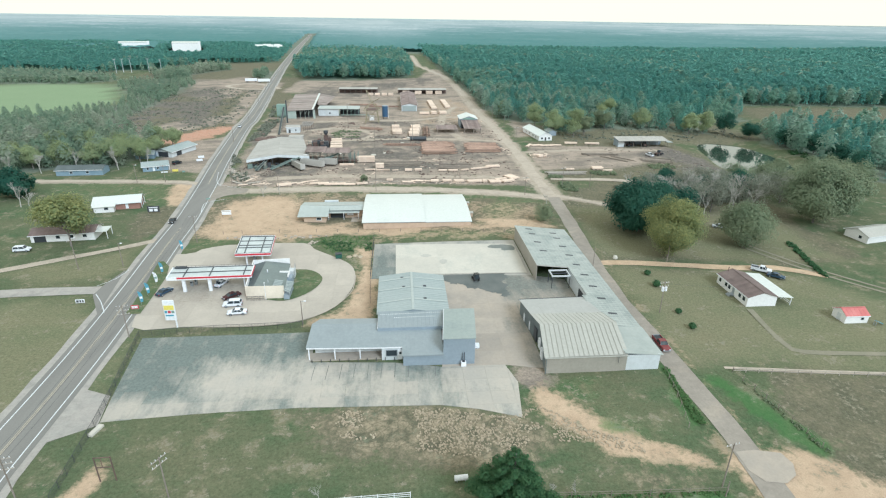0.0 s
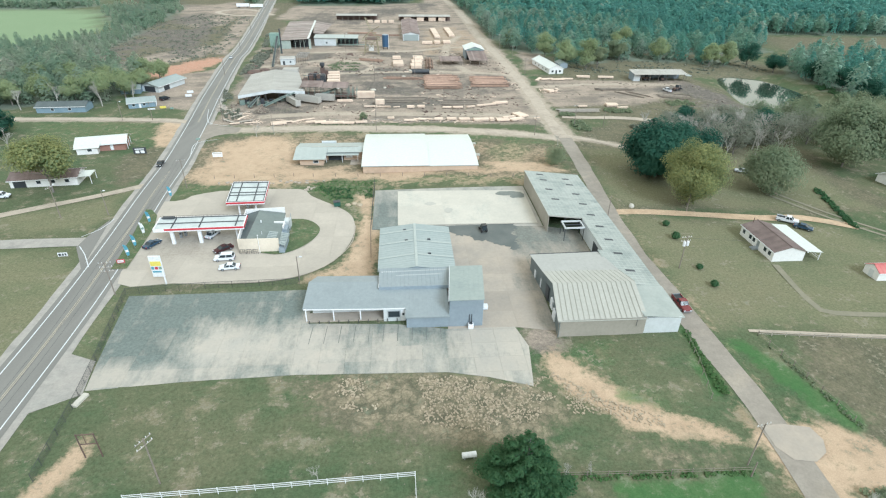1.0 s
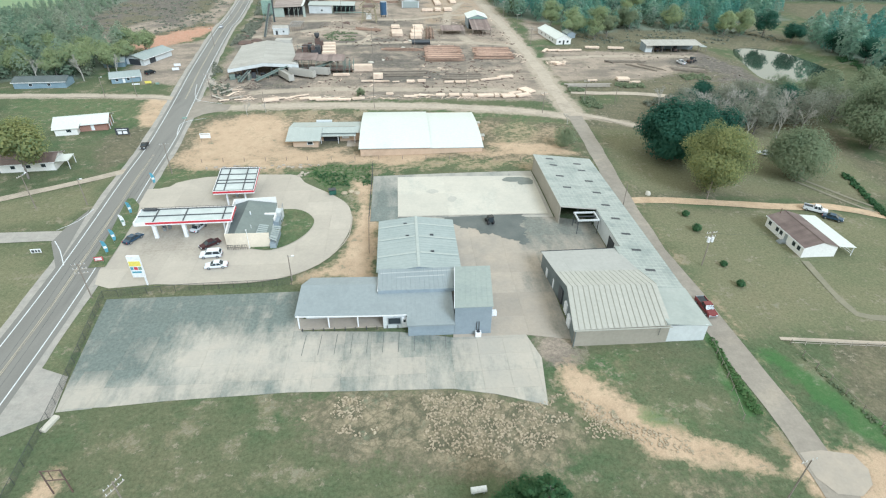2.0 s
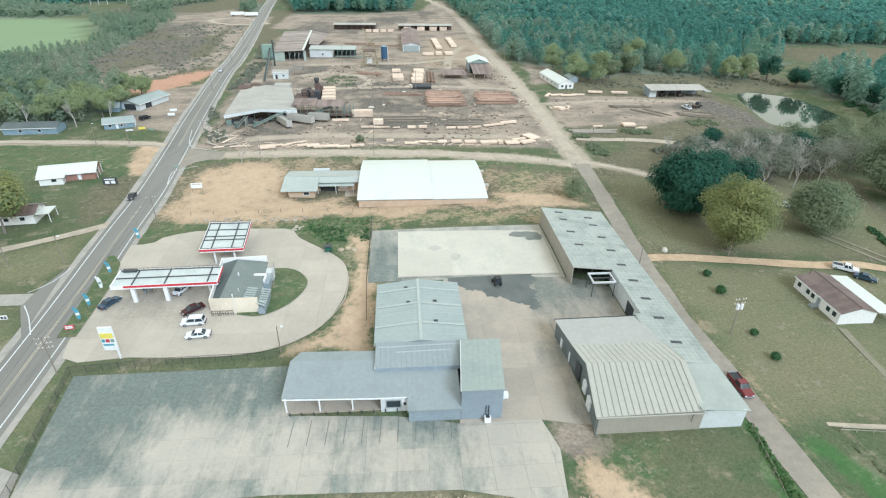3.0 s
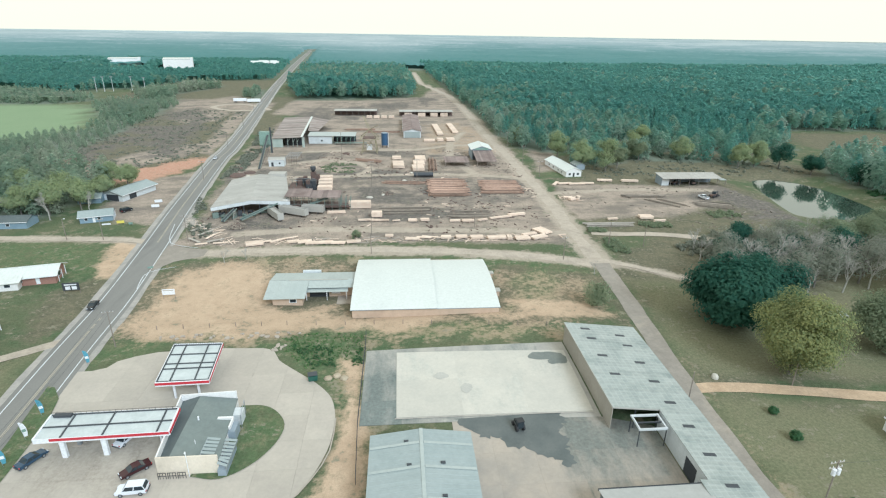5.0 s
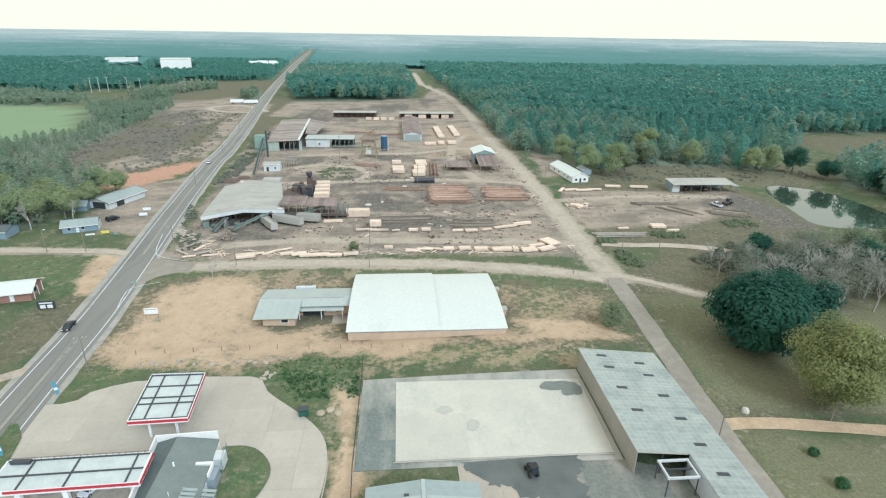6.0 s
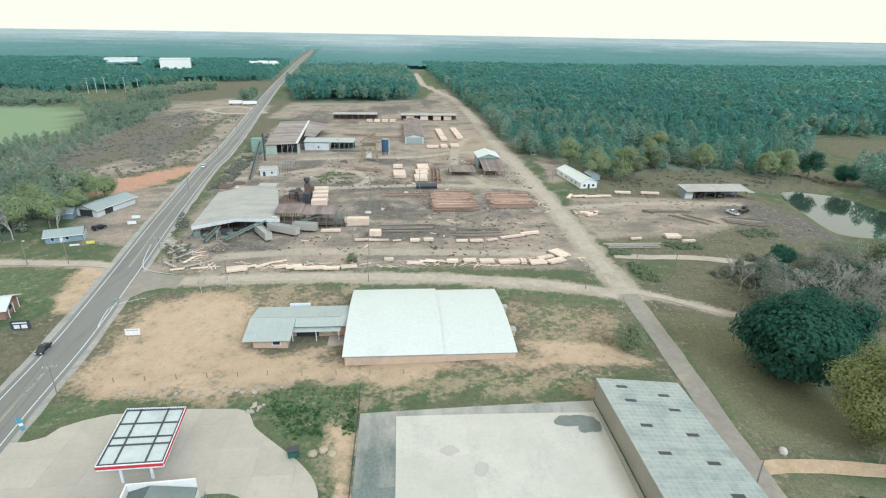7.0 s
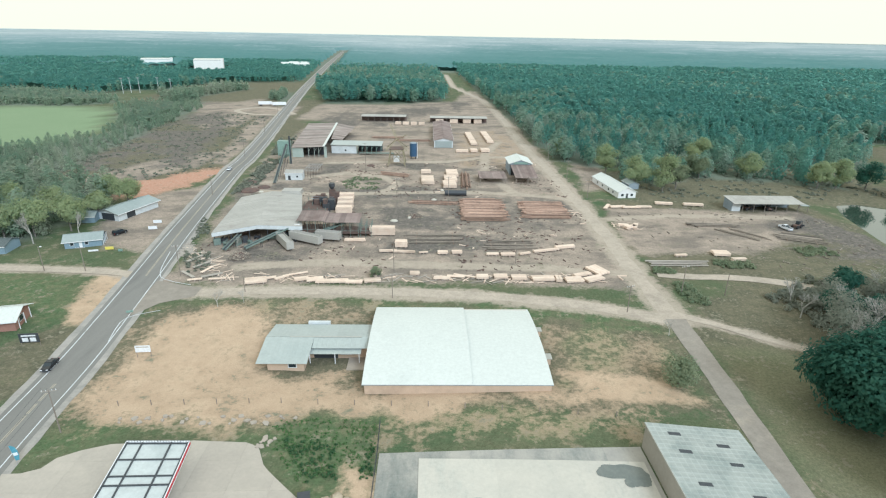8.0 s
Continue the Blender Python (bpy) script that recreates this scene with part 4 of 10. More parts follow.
ribbon("north_lane", [p for p in LANE if p[1] > 200], -2.5, 2.5, M_TRACK, 0.012, None, "wide dusty tan lane beside the mill yard", "road", 3.2)
ribbon("west_lane", WEST_LANE, -2.4, 2.4, M_SHOULDER, 0.05, None, "pale side lane joining the highway", "road", 0.6)
ribbon("west_drive", WEST_DRIVE, -1.9, 1.9, M_TRACK, 0.05, None, "sandy farm lane joining the highway", "track", 0.8)
ribbon("house_drive", HOUSE_DRIVE, -1.6, 1.6, M_TRACK, 0.04, None, "sandy drive to a house", "track", 0.9)
ribbon("east_drive", EAST_DRIVE, -1.7, 1.7, M_CLAYTRACK, 0.05, None, "sandy drive to the mobile home", "track", 0.7)
ribbon("east_track", EAST_TRACK, -1.3, 1.3, M_TRACK, 0.05, None, "sandy track under the trees", "track", 0.9)
ribbon("mill_road", [(72, 246), (84, 244), (100, 243), (118, 236)], -2.2, 2.2, M_TRACK, 0.05, None, "pale gravel track beside the lumber yard", "track", 1.2)
ribbon("loop_track", [(-122, 592), (-145, 625), (-168, 635), (-180, 612), (-160, 590), (-125, 585)], -3, 3, M_TRACK, 0.05, None, "sandy turning loop off the highway", "track", 1.5)
sheet("junction_apron", [(-81, 240), (-74, 237.5), (-66, 235.2), (-66, 229.8), (-74, 226), (-80, 217)], M_LANE, 0.07, "paved mouth of the cross street", "road")
sheet("west_apron", [(-76.5, 125), (-83, 136), (-83, 142), (-81.5, 152)], M_ASPHALT, 0.07, "paved mouth of the west lane", "road")
ribbon("apron_line", [(-75.3, 126), (-79, 132), (-82.4, 136.4)], -0.1, 0.1, M_WHITE_LINE, 0.09, highway)
ribbon("apron_line", [(-84.5, 141.5), (-81.5, 146), (-80.6, 152)], -0.1, 0.1, M_WHITE_LINE, 0.09, highway)
ribbon("apron_line", [(-77.7, 207), (-79.5, 216), (-77.5, 219.5), (-72, 222)], -0.1, 0.1, M_WHITE_LINE, 0.09, highway)
ribbon("apron_line", [(-87, 262), (-83, 246), (-79, 240.5), (-70, 237)], -0.1, 0.1, M_WHITE_LINE, 0.09, highway)
sheet("drive_apron", [(-64, 79), (-56.3, 83.4), (-58.0, 92.0), (-65.6, 95.2)], M_SHOULDER, 0.05, "concrete drive from the highway into the lot", "pavement")

# ---- pavements in cast slabs ----


def blob(cx, cy, rx, ry, seed, n=44):
    """An uneven round outline."""
    out = []
    for k in range(n):
        t = 2 * math.pi * k / n
        q = 0.62 + 0.75 * float(fnoise(40 * math.cos(t) + seed * 91, 40 * math.sin(t), 30.0))
        out.append((cx + rx * q * math.cos(t), cy + ry * q * math.sin(t)))
    return out


sheet("culvert_apron", [(58.4, 69.4), (62, 69.6), (66.3, 68.6), (66.8, 66.0), (65.6, 63.6), (62.9, 62.0), (59.6, 62.6), (58.2, 65.2)], M_YARD, 0.1, "pale paved patch where dirt roads meet", "pavement")
LOT = [(-60.7, 113.2), (-20.4, 113.6), (-20.2, 101.2), (-2, 100), (8.5, 97.8), (22.4, 97.8), (24.0, 91.6), (22.6, 80.8), (14.8, 83.6), (7.3, 85.3), (-20.2, 86.2), (-40, 85.6), (-56.3, 84.3), (-57.5, 91.3)]


def lot_dirt(x, y):
    """Darkest along the far side and towards the highway, worn pale in the middle and along the clean near strip."""
    q = float(fnoise(x, y, 14.0)) - 0.5
    far = max(0.0, min(1.0, (y - 97 - 0.10 * (x + 40) + 9 * q) / 9))
    west = max(0.0, min(1.0, (-37 - x + 14 * q) / 9)) * max(0.0, min(1.0, (y - 89.5) / 3))
    east = 0.6 * max(0.0, min(1.0, (x + 16 + 10 * q) / 8)) * max(0.0, min(1.0, (y - 91) / 4))
    base = max(far, west, east)
    if y < 90.5:
        base = 0.34
    return (0.22 + 0.78 * base) * (0.5 if x > 10 else 1.0)


lot = thing("parking_lot", (0, 0, 0), "stained pale concrete parking lot with dark joints", "pavement", kind="structure")
slabs(lot, "slab", LOT, (4.9, 4.1), M_LOT, 0.04, lot_dirt, 0.01)
for k in range(10):
    ribbon("stall_line", [(-19.2 + k * 2.9, 94.6), (-19.0 + k * 2.9, 100.0)], -0.05, 0.05, M_WET, 0.055, lot)
YARD_C = [(8.5, 97.8), (16.2, 97.8), (22.4, 97.8), (31, 96), (31, 120), (38, 119.9), (47.5, 121.8), (47.5, 138), (38.4, 141), (9.0, 141), (9.4, 118), (9.4, 104)]
yard = thing("work_yard", (0, 0, 0), "worn dusty concrete yard between the metal buildings", "pavement", kind="structure")
slabs(yard, "slab", YARD_C, (7.3, 7.3), M_YARD, 0.04, lambda x, y: 0.9 * max(0.0, min(1.0, (y - 118) / 12)) * (1 if x > 24 else 0.2) + (0.7 if x > 28 and y < 118 else 0.0), 0.006)
OLD = [(-8.6, 141), (38.4, 141), (38.4, 168.6), (-8.6, 167.2)]
old = thing("old_slab", (0, 0, 0), "grey stained concrete apron round a bright slab", "pavement", kind="structure")
slabs(old, "slab", OLD, (8.0, 7.0), M_OLDSLAB, 0.06, lambda x, y: (0.95 if y < 158 else 0.6) if x < 0 else 0.4, 0.008, 0.5)
bright = thing("bright_slab", (0, 0, 0), "pale bare concrete building slab with dark water stains", "pavement", kind="structure")
slabs(bright, "slab", [(-1.6, 142.6), (37.3, 142.6), (37.6, 164.6), (-1.6, 165.6)], (13.1, 11.7), M_SLAB, 0.2, lambda x, y: 0.6 if x > 27 and y > 158 else 0.3, 0.002, 0.4)
ribbon("kerb_step", [(-1.9, 142.3), (37.4, 142.3)], -0.12, 0.12, M_LOT, 0.215, bright)
sheet("wet_patch", [(p.x + 0.5 * math.sin(p.y * 5), p.y + 0.35 * math.sin(p.x * 4)) for p in curve_points([(9.5, 141.6), (11.5, 139.0), (13, 138.2), (14.5, 136.2), (17, 136.4), (19, 133.6), (21.5, 133.4), (24.5, 131), (26.4, 130.6), (28.2, 128.6), (29.8, 130.2), (29.2, 133), (30.2, 135.4), (28.8, 137.4), (31, 140), (30.4, 142.2)], 0.5)], M_WET, 0.075, "dark wet patch on the yard concrete", "pavement")

for k, (sx, sy, ra, rb) in enumerate(((33.2, 162.2, 4.0, 1.7), (35.2, 161.0, 2.4, 2.3), (31.0, 162.9, 2.2, 1.0), (33.6, 159.9, 0.9, 1.1), (8.0, 155.4, 1.6, 1.2), (13.0, 151.0, 1.3, 1.5))):
    sheet("slab_stain", blob(sx, sy, ra, rb, 3 + k), M_STAIN if k < 4 else M_SOOT, 0.206 + 0.003 * k, "dark water stain on the pale slab" if k < 4 else "dull grey stain on the pale slab", "stain")
FORE = [(-74.6, 163.2), (-68.2, 163.4), (-65.6, 164.5), (-64.5, 167.0), (-61.3, 168.9), (-57, 170.4), (-42.5, 171.2)]
FORE += [(p.x, p.y) for p in curve_points([(-33, 170.6), (-30.2, 169), (-28.2, 164.8), (-24.1, 160.5), (-18.3, 154.8), (-14.8, 149.8), (-13.4, 144), (-13.4, 139), (-13.9, 135), (-16, 128.5), (-19.5, 123.3), (-25, 119.4), (-33, 117.4), (-44, 117.2)], 1.6)]
FORE += [(-53, 118), (-62, 117), (-65.4, 118.5), (-67.6, 126.5), (-69.6, 138), (-71.8, 150), (-74, 160)]
fore = thing("forecourt", (0, 0, 0), "pale concrete filling station forecourt with a rounded end", "pavement", kind="structure")
slabs(fore, "slab", FORE, (7.0, 7.0), M_FORECOURT, 0.05, lambda x, y: 0.8 if -66 < x < -44 and 130 < y < 147 else 0.15, 0.01)
# kerb round the curved end
ribbon("kerb", [(-44, 117.1), (-33, 117.3), (-25, 119.3), (-19.4, 123.1), (-15.8, 128.4), (-13.4, 135), (-13.2, 143.5)], -0.12, 0.12, M_YARD, 0.16, fore)
sheet("grass_island", [(p.x, p.y) for p in curve_points([(-36, 130.4), (-31, 129.6), (-26.4, 132.6), (-23.4, 137.4), (-22.7, 142.4), (-25.2, 146.6), (-28.2, 148.4), (-32.2, 148.6)], 1.2)], M_GROUND, 0.17, "kerbed grass island beside the store", "grass")
island = bpy.data.objects["grass_island"]
a = island.data.attributes.new("lush", "FLOAT", "POINT")
a.data.foreach_set("value", [0.62] * len(island.data.vertices))
VERGE = [(-69.6, 124.6), (-66.0, 124.8), (-66.6, 134), (-67.6, 146), (-69.6, 153.5), (-72.6, 157.5), (-74.3, 158), (-73.0, 150), (-71.4, 141), (-70.2, 131)]
sheet("grass_verge", VERGE, M_GROUND, 0.16, "narrow grass verge between highway and forecourt", "grass")
verge = bpy.data.objects["grass_verge"]
a = verge.data.attributes.new("lush", "FLOAT", "POINT")
a.data.foreach_set("value", [0.65] * len(verge.data.vertices))

# ---- woods ----


def leaf_cloud(centres, radii, sizes, tints, rng, outward=None, ragged=0.28):
    """Triangles of foliage: centre, outward spread, size and tint each; leaves lie along the crown's outside, more or less ragged."""
    n = len(centres)
    d = rng.normal(size=(n, 3))
    d /= np.linalg.norm(d, axis=1)[:, None]
    pos = centres + d * radii
    w = d * 0.7 + np.array([0, 0, 0.3]) + (0 if outward is None else outward * 0.8)
    w /= np.linalg.norm(w, axis=1)[:, None] + 1e-9
    t1 = rng.normal(size=(n, 3))
    t2 = np.cross(w, t1)
    t2 /= np.linalg.norm(t2, axis=1)[:, None] + 1e-9
    t1 = np.cross(t2, w) + w * rng.normal(size=(n, 1)) * ragged
    s = sizes[:, None]
    v = np.stack([pos - t1 * s - t2 * s * 0.6, pos + t1 * s - t2 * s * 0.5, pos + t2 * s * 1.1], 1)
    return v.reshape(-1, 3), np.repeat(tints, 3)


def tri_mesh(name, verts, tints, mat, extra=None):
    nt = len(verts) // 3
    me = bpy.data.meshes.new(name)
    co, faces = verts, np.arange(nt * 3)
    me.vertices.add(len(co))
    me.vertices.foreach_set("co", np.ascontiguousarray(co, dtype=np.float32).ravel())
    me.loops.add(nt * 3)
    me.loops.foreach_set("vertex_index", faces.astype(np.int32))
    me.polygons.add(nt)
    me.polygons.foreach_set("loop_start", np.arange(0, nt * 3, 3, dtype=np.int32))
    me.update()
    a = me.attributes.new("tint", "FLOAT", "POINT")
    a.data.foreach_set("value", np.ascontiguousarray(tints, dtype=np.float32))
    me.materials.append(mat)
    return me


HWY_D = [p for p in HIGHWAY if p[1] > 0]


def wood(name, outline, spacing, pale, heights, seed, label, mat, low):
    rng = np.random.default_rng(seed)
    xs, ys = [p[0] for p in outline], [p[1] for p in outline]
    gx, gy = np.meshgrid(np.arange(min(xs), max(xs), spacing), np.arange(min(ys), max(ys), spacing))
    x, y = gx.ravel(), gy.ravel()
    x, y = x + rng.uniform(-0.6, 0.6, x.shape) * spacing, y + rng.uniform(-0.6, 0.6, y.shape) * spacing
    keep = signed(x, y, outline) + (fnoise(x, y, 22) - 0.5) * 12 < 0
    keep &= np.abs(x - 0.08 * y) < 0.86 * y + 60
    keep &= along(x, y, HWY_D) > 14
    keep &= along(x, y, LANE) > 5.0
    for hole in CLEARINGS:
        keep &= signed(x, y, hole) > 0
    x, y = x[keep], y[keep]
    inner = -signed(x, y, outline)
    thin = (rng.random(x.shape) < 0.35) & (inner < 30) & (pale < 1)
    x, y, inner = x[~thin], y[~thin], inner[~thin]
    dist = np.hypot(x, y - 40)
    h = (0.5 * sum(heights) + rng.uniform(-0.5, 0.5, x.shape) * (heights[1] - heights[0])) * (0.78 + 0.44 * fnoise(x, y, 45))
    clump = fnoise(x + 90, y + 40, 60)
    fringe = 0.5 * np.exp(-np.clip(inner, 0, None) / 26) * (y < 900) + 0.35 * np.exp(-((y - 520) / 150) ** 2) * (np.abs(x - 130) < 90)
    is_pale = rng.random(x.shape) < np.clip(pale + fringe + (clump - 0.6) * 1.3, 0.0, 1.0)
    # broad leafless or olive crowns, narrow pines
    r = np.where(is_pale, h * rng.uniform(0.26, 0.38, x.shape), h * 0.24)
    tint = np.where(is_pale, np.clip(0.32 + 0.8 * (fnoise(x - 40, y + 9, 30) - 0.3) + rng.uniform(-0.18, 0.2, x.shape), 0.22, 0.9), rng.uniform(0.0, 0.2, x.shape))
    z = zg_np(x, y)
    count = np.where(dist < 480, 280, np.where(dist < 700, 120, np.where(dist < 950, 48, 24))).astype(int)
    who = np.repeat(np.arange(len(x)), count)
    n = len(who)
    hh, rr, soft = h[who], r[who], is_pale[who]
    level = rng.random(n) ** 0.85
    # farther in, the crowns close into one canopy
    shut = (dist[who] > 520) & ~soft & (inner[who] > 12)
    level = np.where(shut, 0.55 + 0.45 * level, level)
    prof = np.where(soft, np.sqrt(np.clip(1 - (1.9 * level - 0.85) ** 2, 0.06, 1)), np.sqrt(np.clip(1.04 - level ** 1.5, 0.03, 1.1)))
    prof = np.where(shut, 1.5 * np.sqrt(np.clip(1.05 - level ** 3, 0.08, 1.1)), prof)
    c = np.stack([x[who], y[who], z[who] + hh * (low + (1 - low) * level)], -1)
    rad = np.stack([rr * prof * rng.uniform(0.68, 1.0, n)] * 2 + [rr * 0.22], -1)
    size = rr * np.where(count[who] > 200, 0.15, np.where(count[who] > 60, 0.25, np.where(count[who] > 30, 0.36, 0.5))) * rng.uniform(0.7, 1.3, n)
    rise = np.zeros((n, 3))
    rise[:, 2] = np.where(shut, 0.9, 0.2 + 0.8 * level)
    verts, tints = leaf_cloud(c, rad, size, tint[who] + rng.uniform(-0.05, 0.05, n), rng, rise, 0.2)
    # where the crowns close, the canopy goes on beneath the outer leaves
    step = 4.5
    gx, gy = np.meshgrid(np.arange(min(xs), max(xs), step), np.arange(min(ys), max(ys), step))
    jx, jy = gx + rng.uniform(-1.6, 1.6, gx.shape), gy + rng.uniform(-1.6, 1.6, gx.shape)
    shade = (signed(jx, jy, outline) + (fnoise(jx, jy, 22) - 0.5) * 12 < -12) & (np.hypot(jx, jy - 40) > 540) & (np.abs(jx - 0.08 * jy) < 0.86 * jy + 60)
    shade &= (along(jx, jy, HWY_D) > 20) & (along(jx, jy, LANE) > 11)
    for hole in CLEARINGS:
        shade &= signed(jx, jy, hole) > 6
    top = 0.5 * sum(heights) * (0.78 + 0.44 * fnoise(jx, jy, 45)) * (0.6 + 0.25 * rng.random(jx.shape))
    grid = np.stack([jx, jy, zg_np(jx, jy) + top], -1)
    for a, b, c in (((0, 0), (0, 1), (1, 1)), ((0, 0), (1, 1), (1, 0))):
        pick = [np.s_[i:gx.shape[0] - 1 + i, j:gx.shape[1] - 1 + j] for i, j in (a, b, c)]
        full = shade[pick[0]] & shade[pick[1]] & shade[pick[2]]
        tri = np.stack([grid[q][full] for q in pick], 1).reshape(-1, 3)
        verts = np.concatenate([verts, tri])
        tints = np.concatenate([tints, np.repeat(rng.uniform(0.0, 0.2 if pale < 0.5 else 0.6, len(tri) // 3), 3)])
    # trunks of the nearer ones
    near = dist < 620
    tv = []
    for tx, ty, tz, th, pl in zip(x[near], y[near], z[near], h[near], is_pale[near]):
        k = 0.26 if pl else 0.2
        for q in range(3):
            a0, a1 = q * 2.094, (q + 1) * 2.094
            p0, p1 = (tx + k * math.cos(a0), ty + k * math.sin(a0), tz - 0.3), (tx + k * math.cos(a1), ty + k * math.sin(a1), tz - 0.3)
            tv += [p0, p1, (tx, ty, tz + th * 0.9)]
    if tv:
        verts = np.concatenate([verts, np.array(tv)])
        tints = np.concatenate([tints, np.full(len(tv), 0.85)])
    tagged(link(name, tri_mesh(name, verts, np.clip(tints, 0, 1), mat)), label, "woods", kind="stuff")


LABELS = ["dark green pine woods with pale bare trees", "brushy woods beside the pond", "tall dark pine stand with bare trunks at its edge", "dark green planted pine woods", "pale bare trees at the field's edge", "hazy olive tree belt along a field", "bare brush and trees", "olive and grey leafless woods near the houses", "olive trees behind the lumber yard", "distant mixed woods", "thin grey woods behind the pine stand", "row of pinkish grey leafless trees", "pale leafless trees beside the highway"]
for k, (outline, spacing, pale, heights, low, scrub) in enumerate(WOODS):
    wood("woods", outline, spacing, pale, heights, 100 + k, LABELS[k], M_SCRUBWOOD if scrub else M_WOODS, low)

# the far canopy, to the horizon: dark plantations first, then haze painted in, paler and bluer, with tree lines and
# fields
rng = np.random.default_rng(5)
rad = np.geomspace(1260, 4300, 170)
ang = np.radians(np.linspace(-56, 48, 400))
RR, AA = np.meshgrid(rad, ang, indexing="ij")
cx = (RR + rng.uniform(-0.4, 0.4, RR.shape) * RR * 0.005) * np.sin(AA)
cy = (RR + rng.uniform(-0.4, 0.4, RR.shape) * RR * 0.005) * np.cos(AA)
stripe = fnoise(np.degrees(AA) * 9 + 40, np.log(RR) * 420, 26.0)
rows_ = fnoise(np.degrees(AA) * 5 - 90, np.log(RR) * 800, 20.0)
cz = zg_np(cx, cy) + 8 + rng.uniform(-1.5, 2, cx.shape) + 9 * (stripe - 0.4)
corridor = smooth(14, 34, along(cx, cy, HWY_D))
cz = np.where(corridor < 0.5, zg_np(cx, cy) - 3, cz)
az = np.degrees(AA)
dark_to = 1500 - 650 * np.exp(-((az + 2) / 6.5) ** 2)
# tint rises with distance, painting haze into the canopy's colour
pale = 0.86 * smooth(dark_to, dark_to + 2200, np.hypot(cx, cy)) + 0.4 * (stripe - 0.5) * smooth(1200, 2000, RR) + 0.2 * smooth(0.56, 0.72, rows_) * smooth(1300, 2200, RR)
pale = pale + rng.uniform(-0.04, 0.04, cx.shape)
idx = np.arange(cx.size).reshape(cx.shape)
quads = np.stack([idx[:-1, :-1], idx[:-1, 1:], idx[1:, 1:], idx[1:, :-1]], -1).reshape(-1, 4)
me = bpy.data.meshes.new("far_woods")
me.vertices.add(cx.size)
me.vertices.foreach_set("co", np.stack([cx, cy, cz], -1).ravel())
me.loops.add(quads.size)
me.loops.foreach_set("vertex_index", quads.ravel().astype(np.int32))
me.polygons.add(len(quads))
me.polygons.foreach_set("loop_start", np.arange(0, quads.size, 4, dtype=np.int32))
me.update()
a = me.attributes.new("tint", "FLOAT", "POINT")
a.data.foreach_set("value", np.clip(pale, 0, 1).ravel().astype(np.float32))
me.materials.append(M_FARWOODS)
tagged(link("far_woods", me), "far blue-green woods paling into painted haze at the horizon", "woods", kind="stuff")

# wooded ridges behind everything, haze mixed into their base colours, paler with distance
RIDGES = (4250, 4450, 4650, 4850)
for i, d in enumerate(RIDGES):
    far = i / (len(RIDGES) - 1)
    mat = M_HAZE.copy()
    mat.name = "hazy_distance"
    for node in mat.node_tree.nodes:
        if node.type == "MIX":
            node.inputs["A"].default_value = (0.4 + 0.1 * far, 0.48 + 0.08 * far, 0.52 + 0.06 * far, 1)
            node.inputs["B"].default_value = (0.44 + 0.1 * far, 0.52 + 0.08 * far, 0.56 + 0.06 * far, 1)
    base, amp = zg(0, d) + 9 + 2 * far, 4 - 1.5 * far
    verts, faces = [], []
    n = 900
    for k in range(n + 1):
        t = radians(-62 + 116 * k / n)
        top = base + amp * (float(fnoise(k * 1.0, d * 0.9, 90.0)) - 0.5) * 2 + amp * 0.3 * float(vnoise(k * 1.0, d * 0.7, 3.0))
        verts += [(d * math.sin(t), d * math.cos(t), -60), (d * math.sin(t), d * math.cos(t), top)]
        if k:
            faces.append((2 * k - 2, 2 * k, 2 * k + 1, 2 * k - 1))
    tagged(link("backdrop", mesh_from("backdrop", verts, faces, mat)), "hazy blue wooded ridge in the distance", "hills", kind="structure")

# ---- building kit ----


def chain(ob):
    m = Matrix()
    while ob:
        m = ob.matrix_basis @ m
        ob = ob.parent
    return m


def wpart(name, bm, mat, parent, label=""):
    """A part given in the world's metres."""
    bmesh.ops.transform(bm, matrix=chain(parent).inverted(), verts=bm.verts)
    return part(name, bm, mat, parent, label)


def wbox(parent, name, mat, *rows, label=""):
    return wpart(name, boxes(*rows), mat, parent, label)


def sloped(parent, name, mat, lower, upper, label=""):
    bm = bmesh.new()
    hexa(bm, lower, upper)
    return wpart(name, bm, mat, parent, label)


def wroof(parent, origin, across, slope, count, mat, **kw):
    roof_plane(parent, origin, across, slope, count, mat, **kw)


def fascia(parent, a, b, mat, h=0.28, t=0.1, name="fascia"):
    """A trim board hung from a to b."""
    a, b = Vector(a), Vector(b)
    side = Vector((b.y - a.y, a.x - b.x, 0)).normalized() * t
    lo = Vector((0, 0, -h))
    return sloped(parent, name, mat, [a + lo, b + lo, b + lo - side, a + lo - side], [a, b, b - side, a - side])


def window(parent, x0, x1, z0, z1, y, face=-1, axis="y", frame_mat=None):
    """A framed window on a wall that faces -y, +y, -x or +x, in the parent's metres."""
    fm = frame_mat or M_WHITE
    d, e = 0.06 * face, 0.035 * face
    t = 0.08

    def r(a0, a1, c0, c1, depth):
        lo, hi = sorted((y - 0.02 * face, y + depth))
        return (a0, a1, lo, hi, c0, c1) if axis == "y" else (lo, hi, a0, a1, c0, c1)
    win = part("window", boxes(r(x0, x1, z0, z1, e)), M_GLASS, parent, "dark glazed window")
    part("window_frame", boxes(r(x0 - t, x1 + t, z1, z1 + t, d), r(x0 - t, x1 + t, z0 - t, z0, d), r(x0 - t, x0, z0, z1, d), r(x1, x1 + t, z0, z1, d)), fm, win)


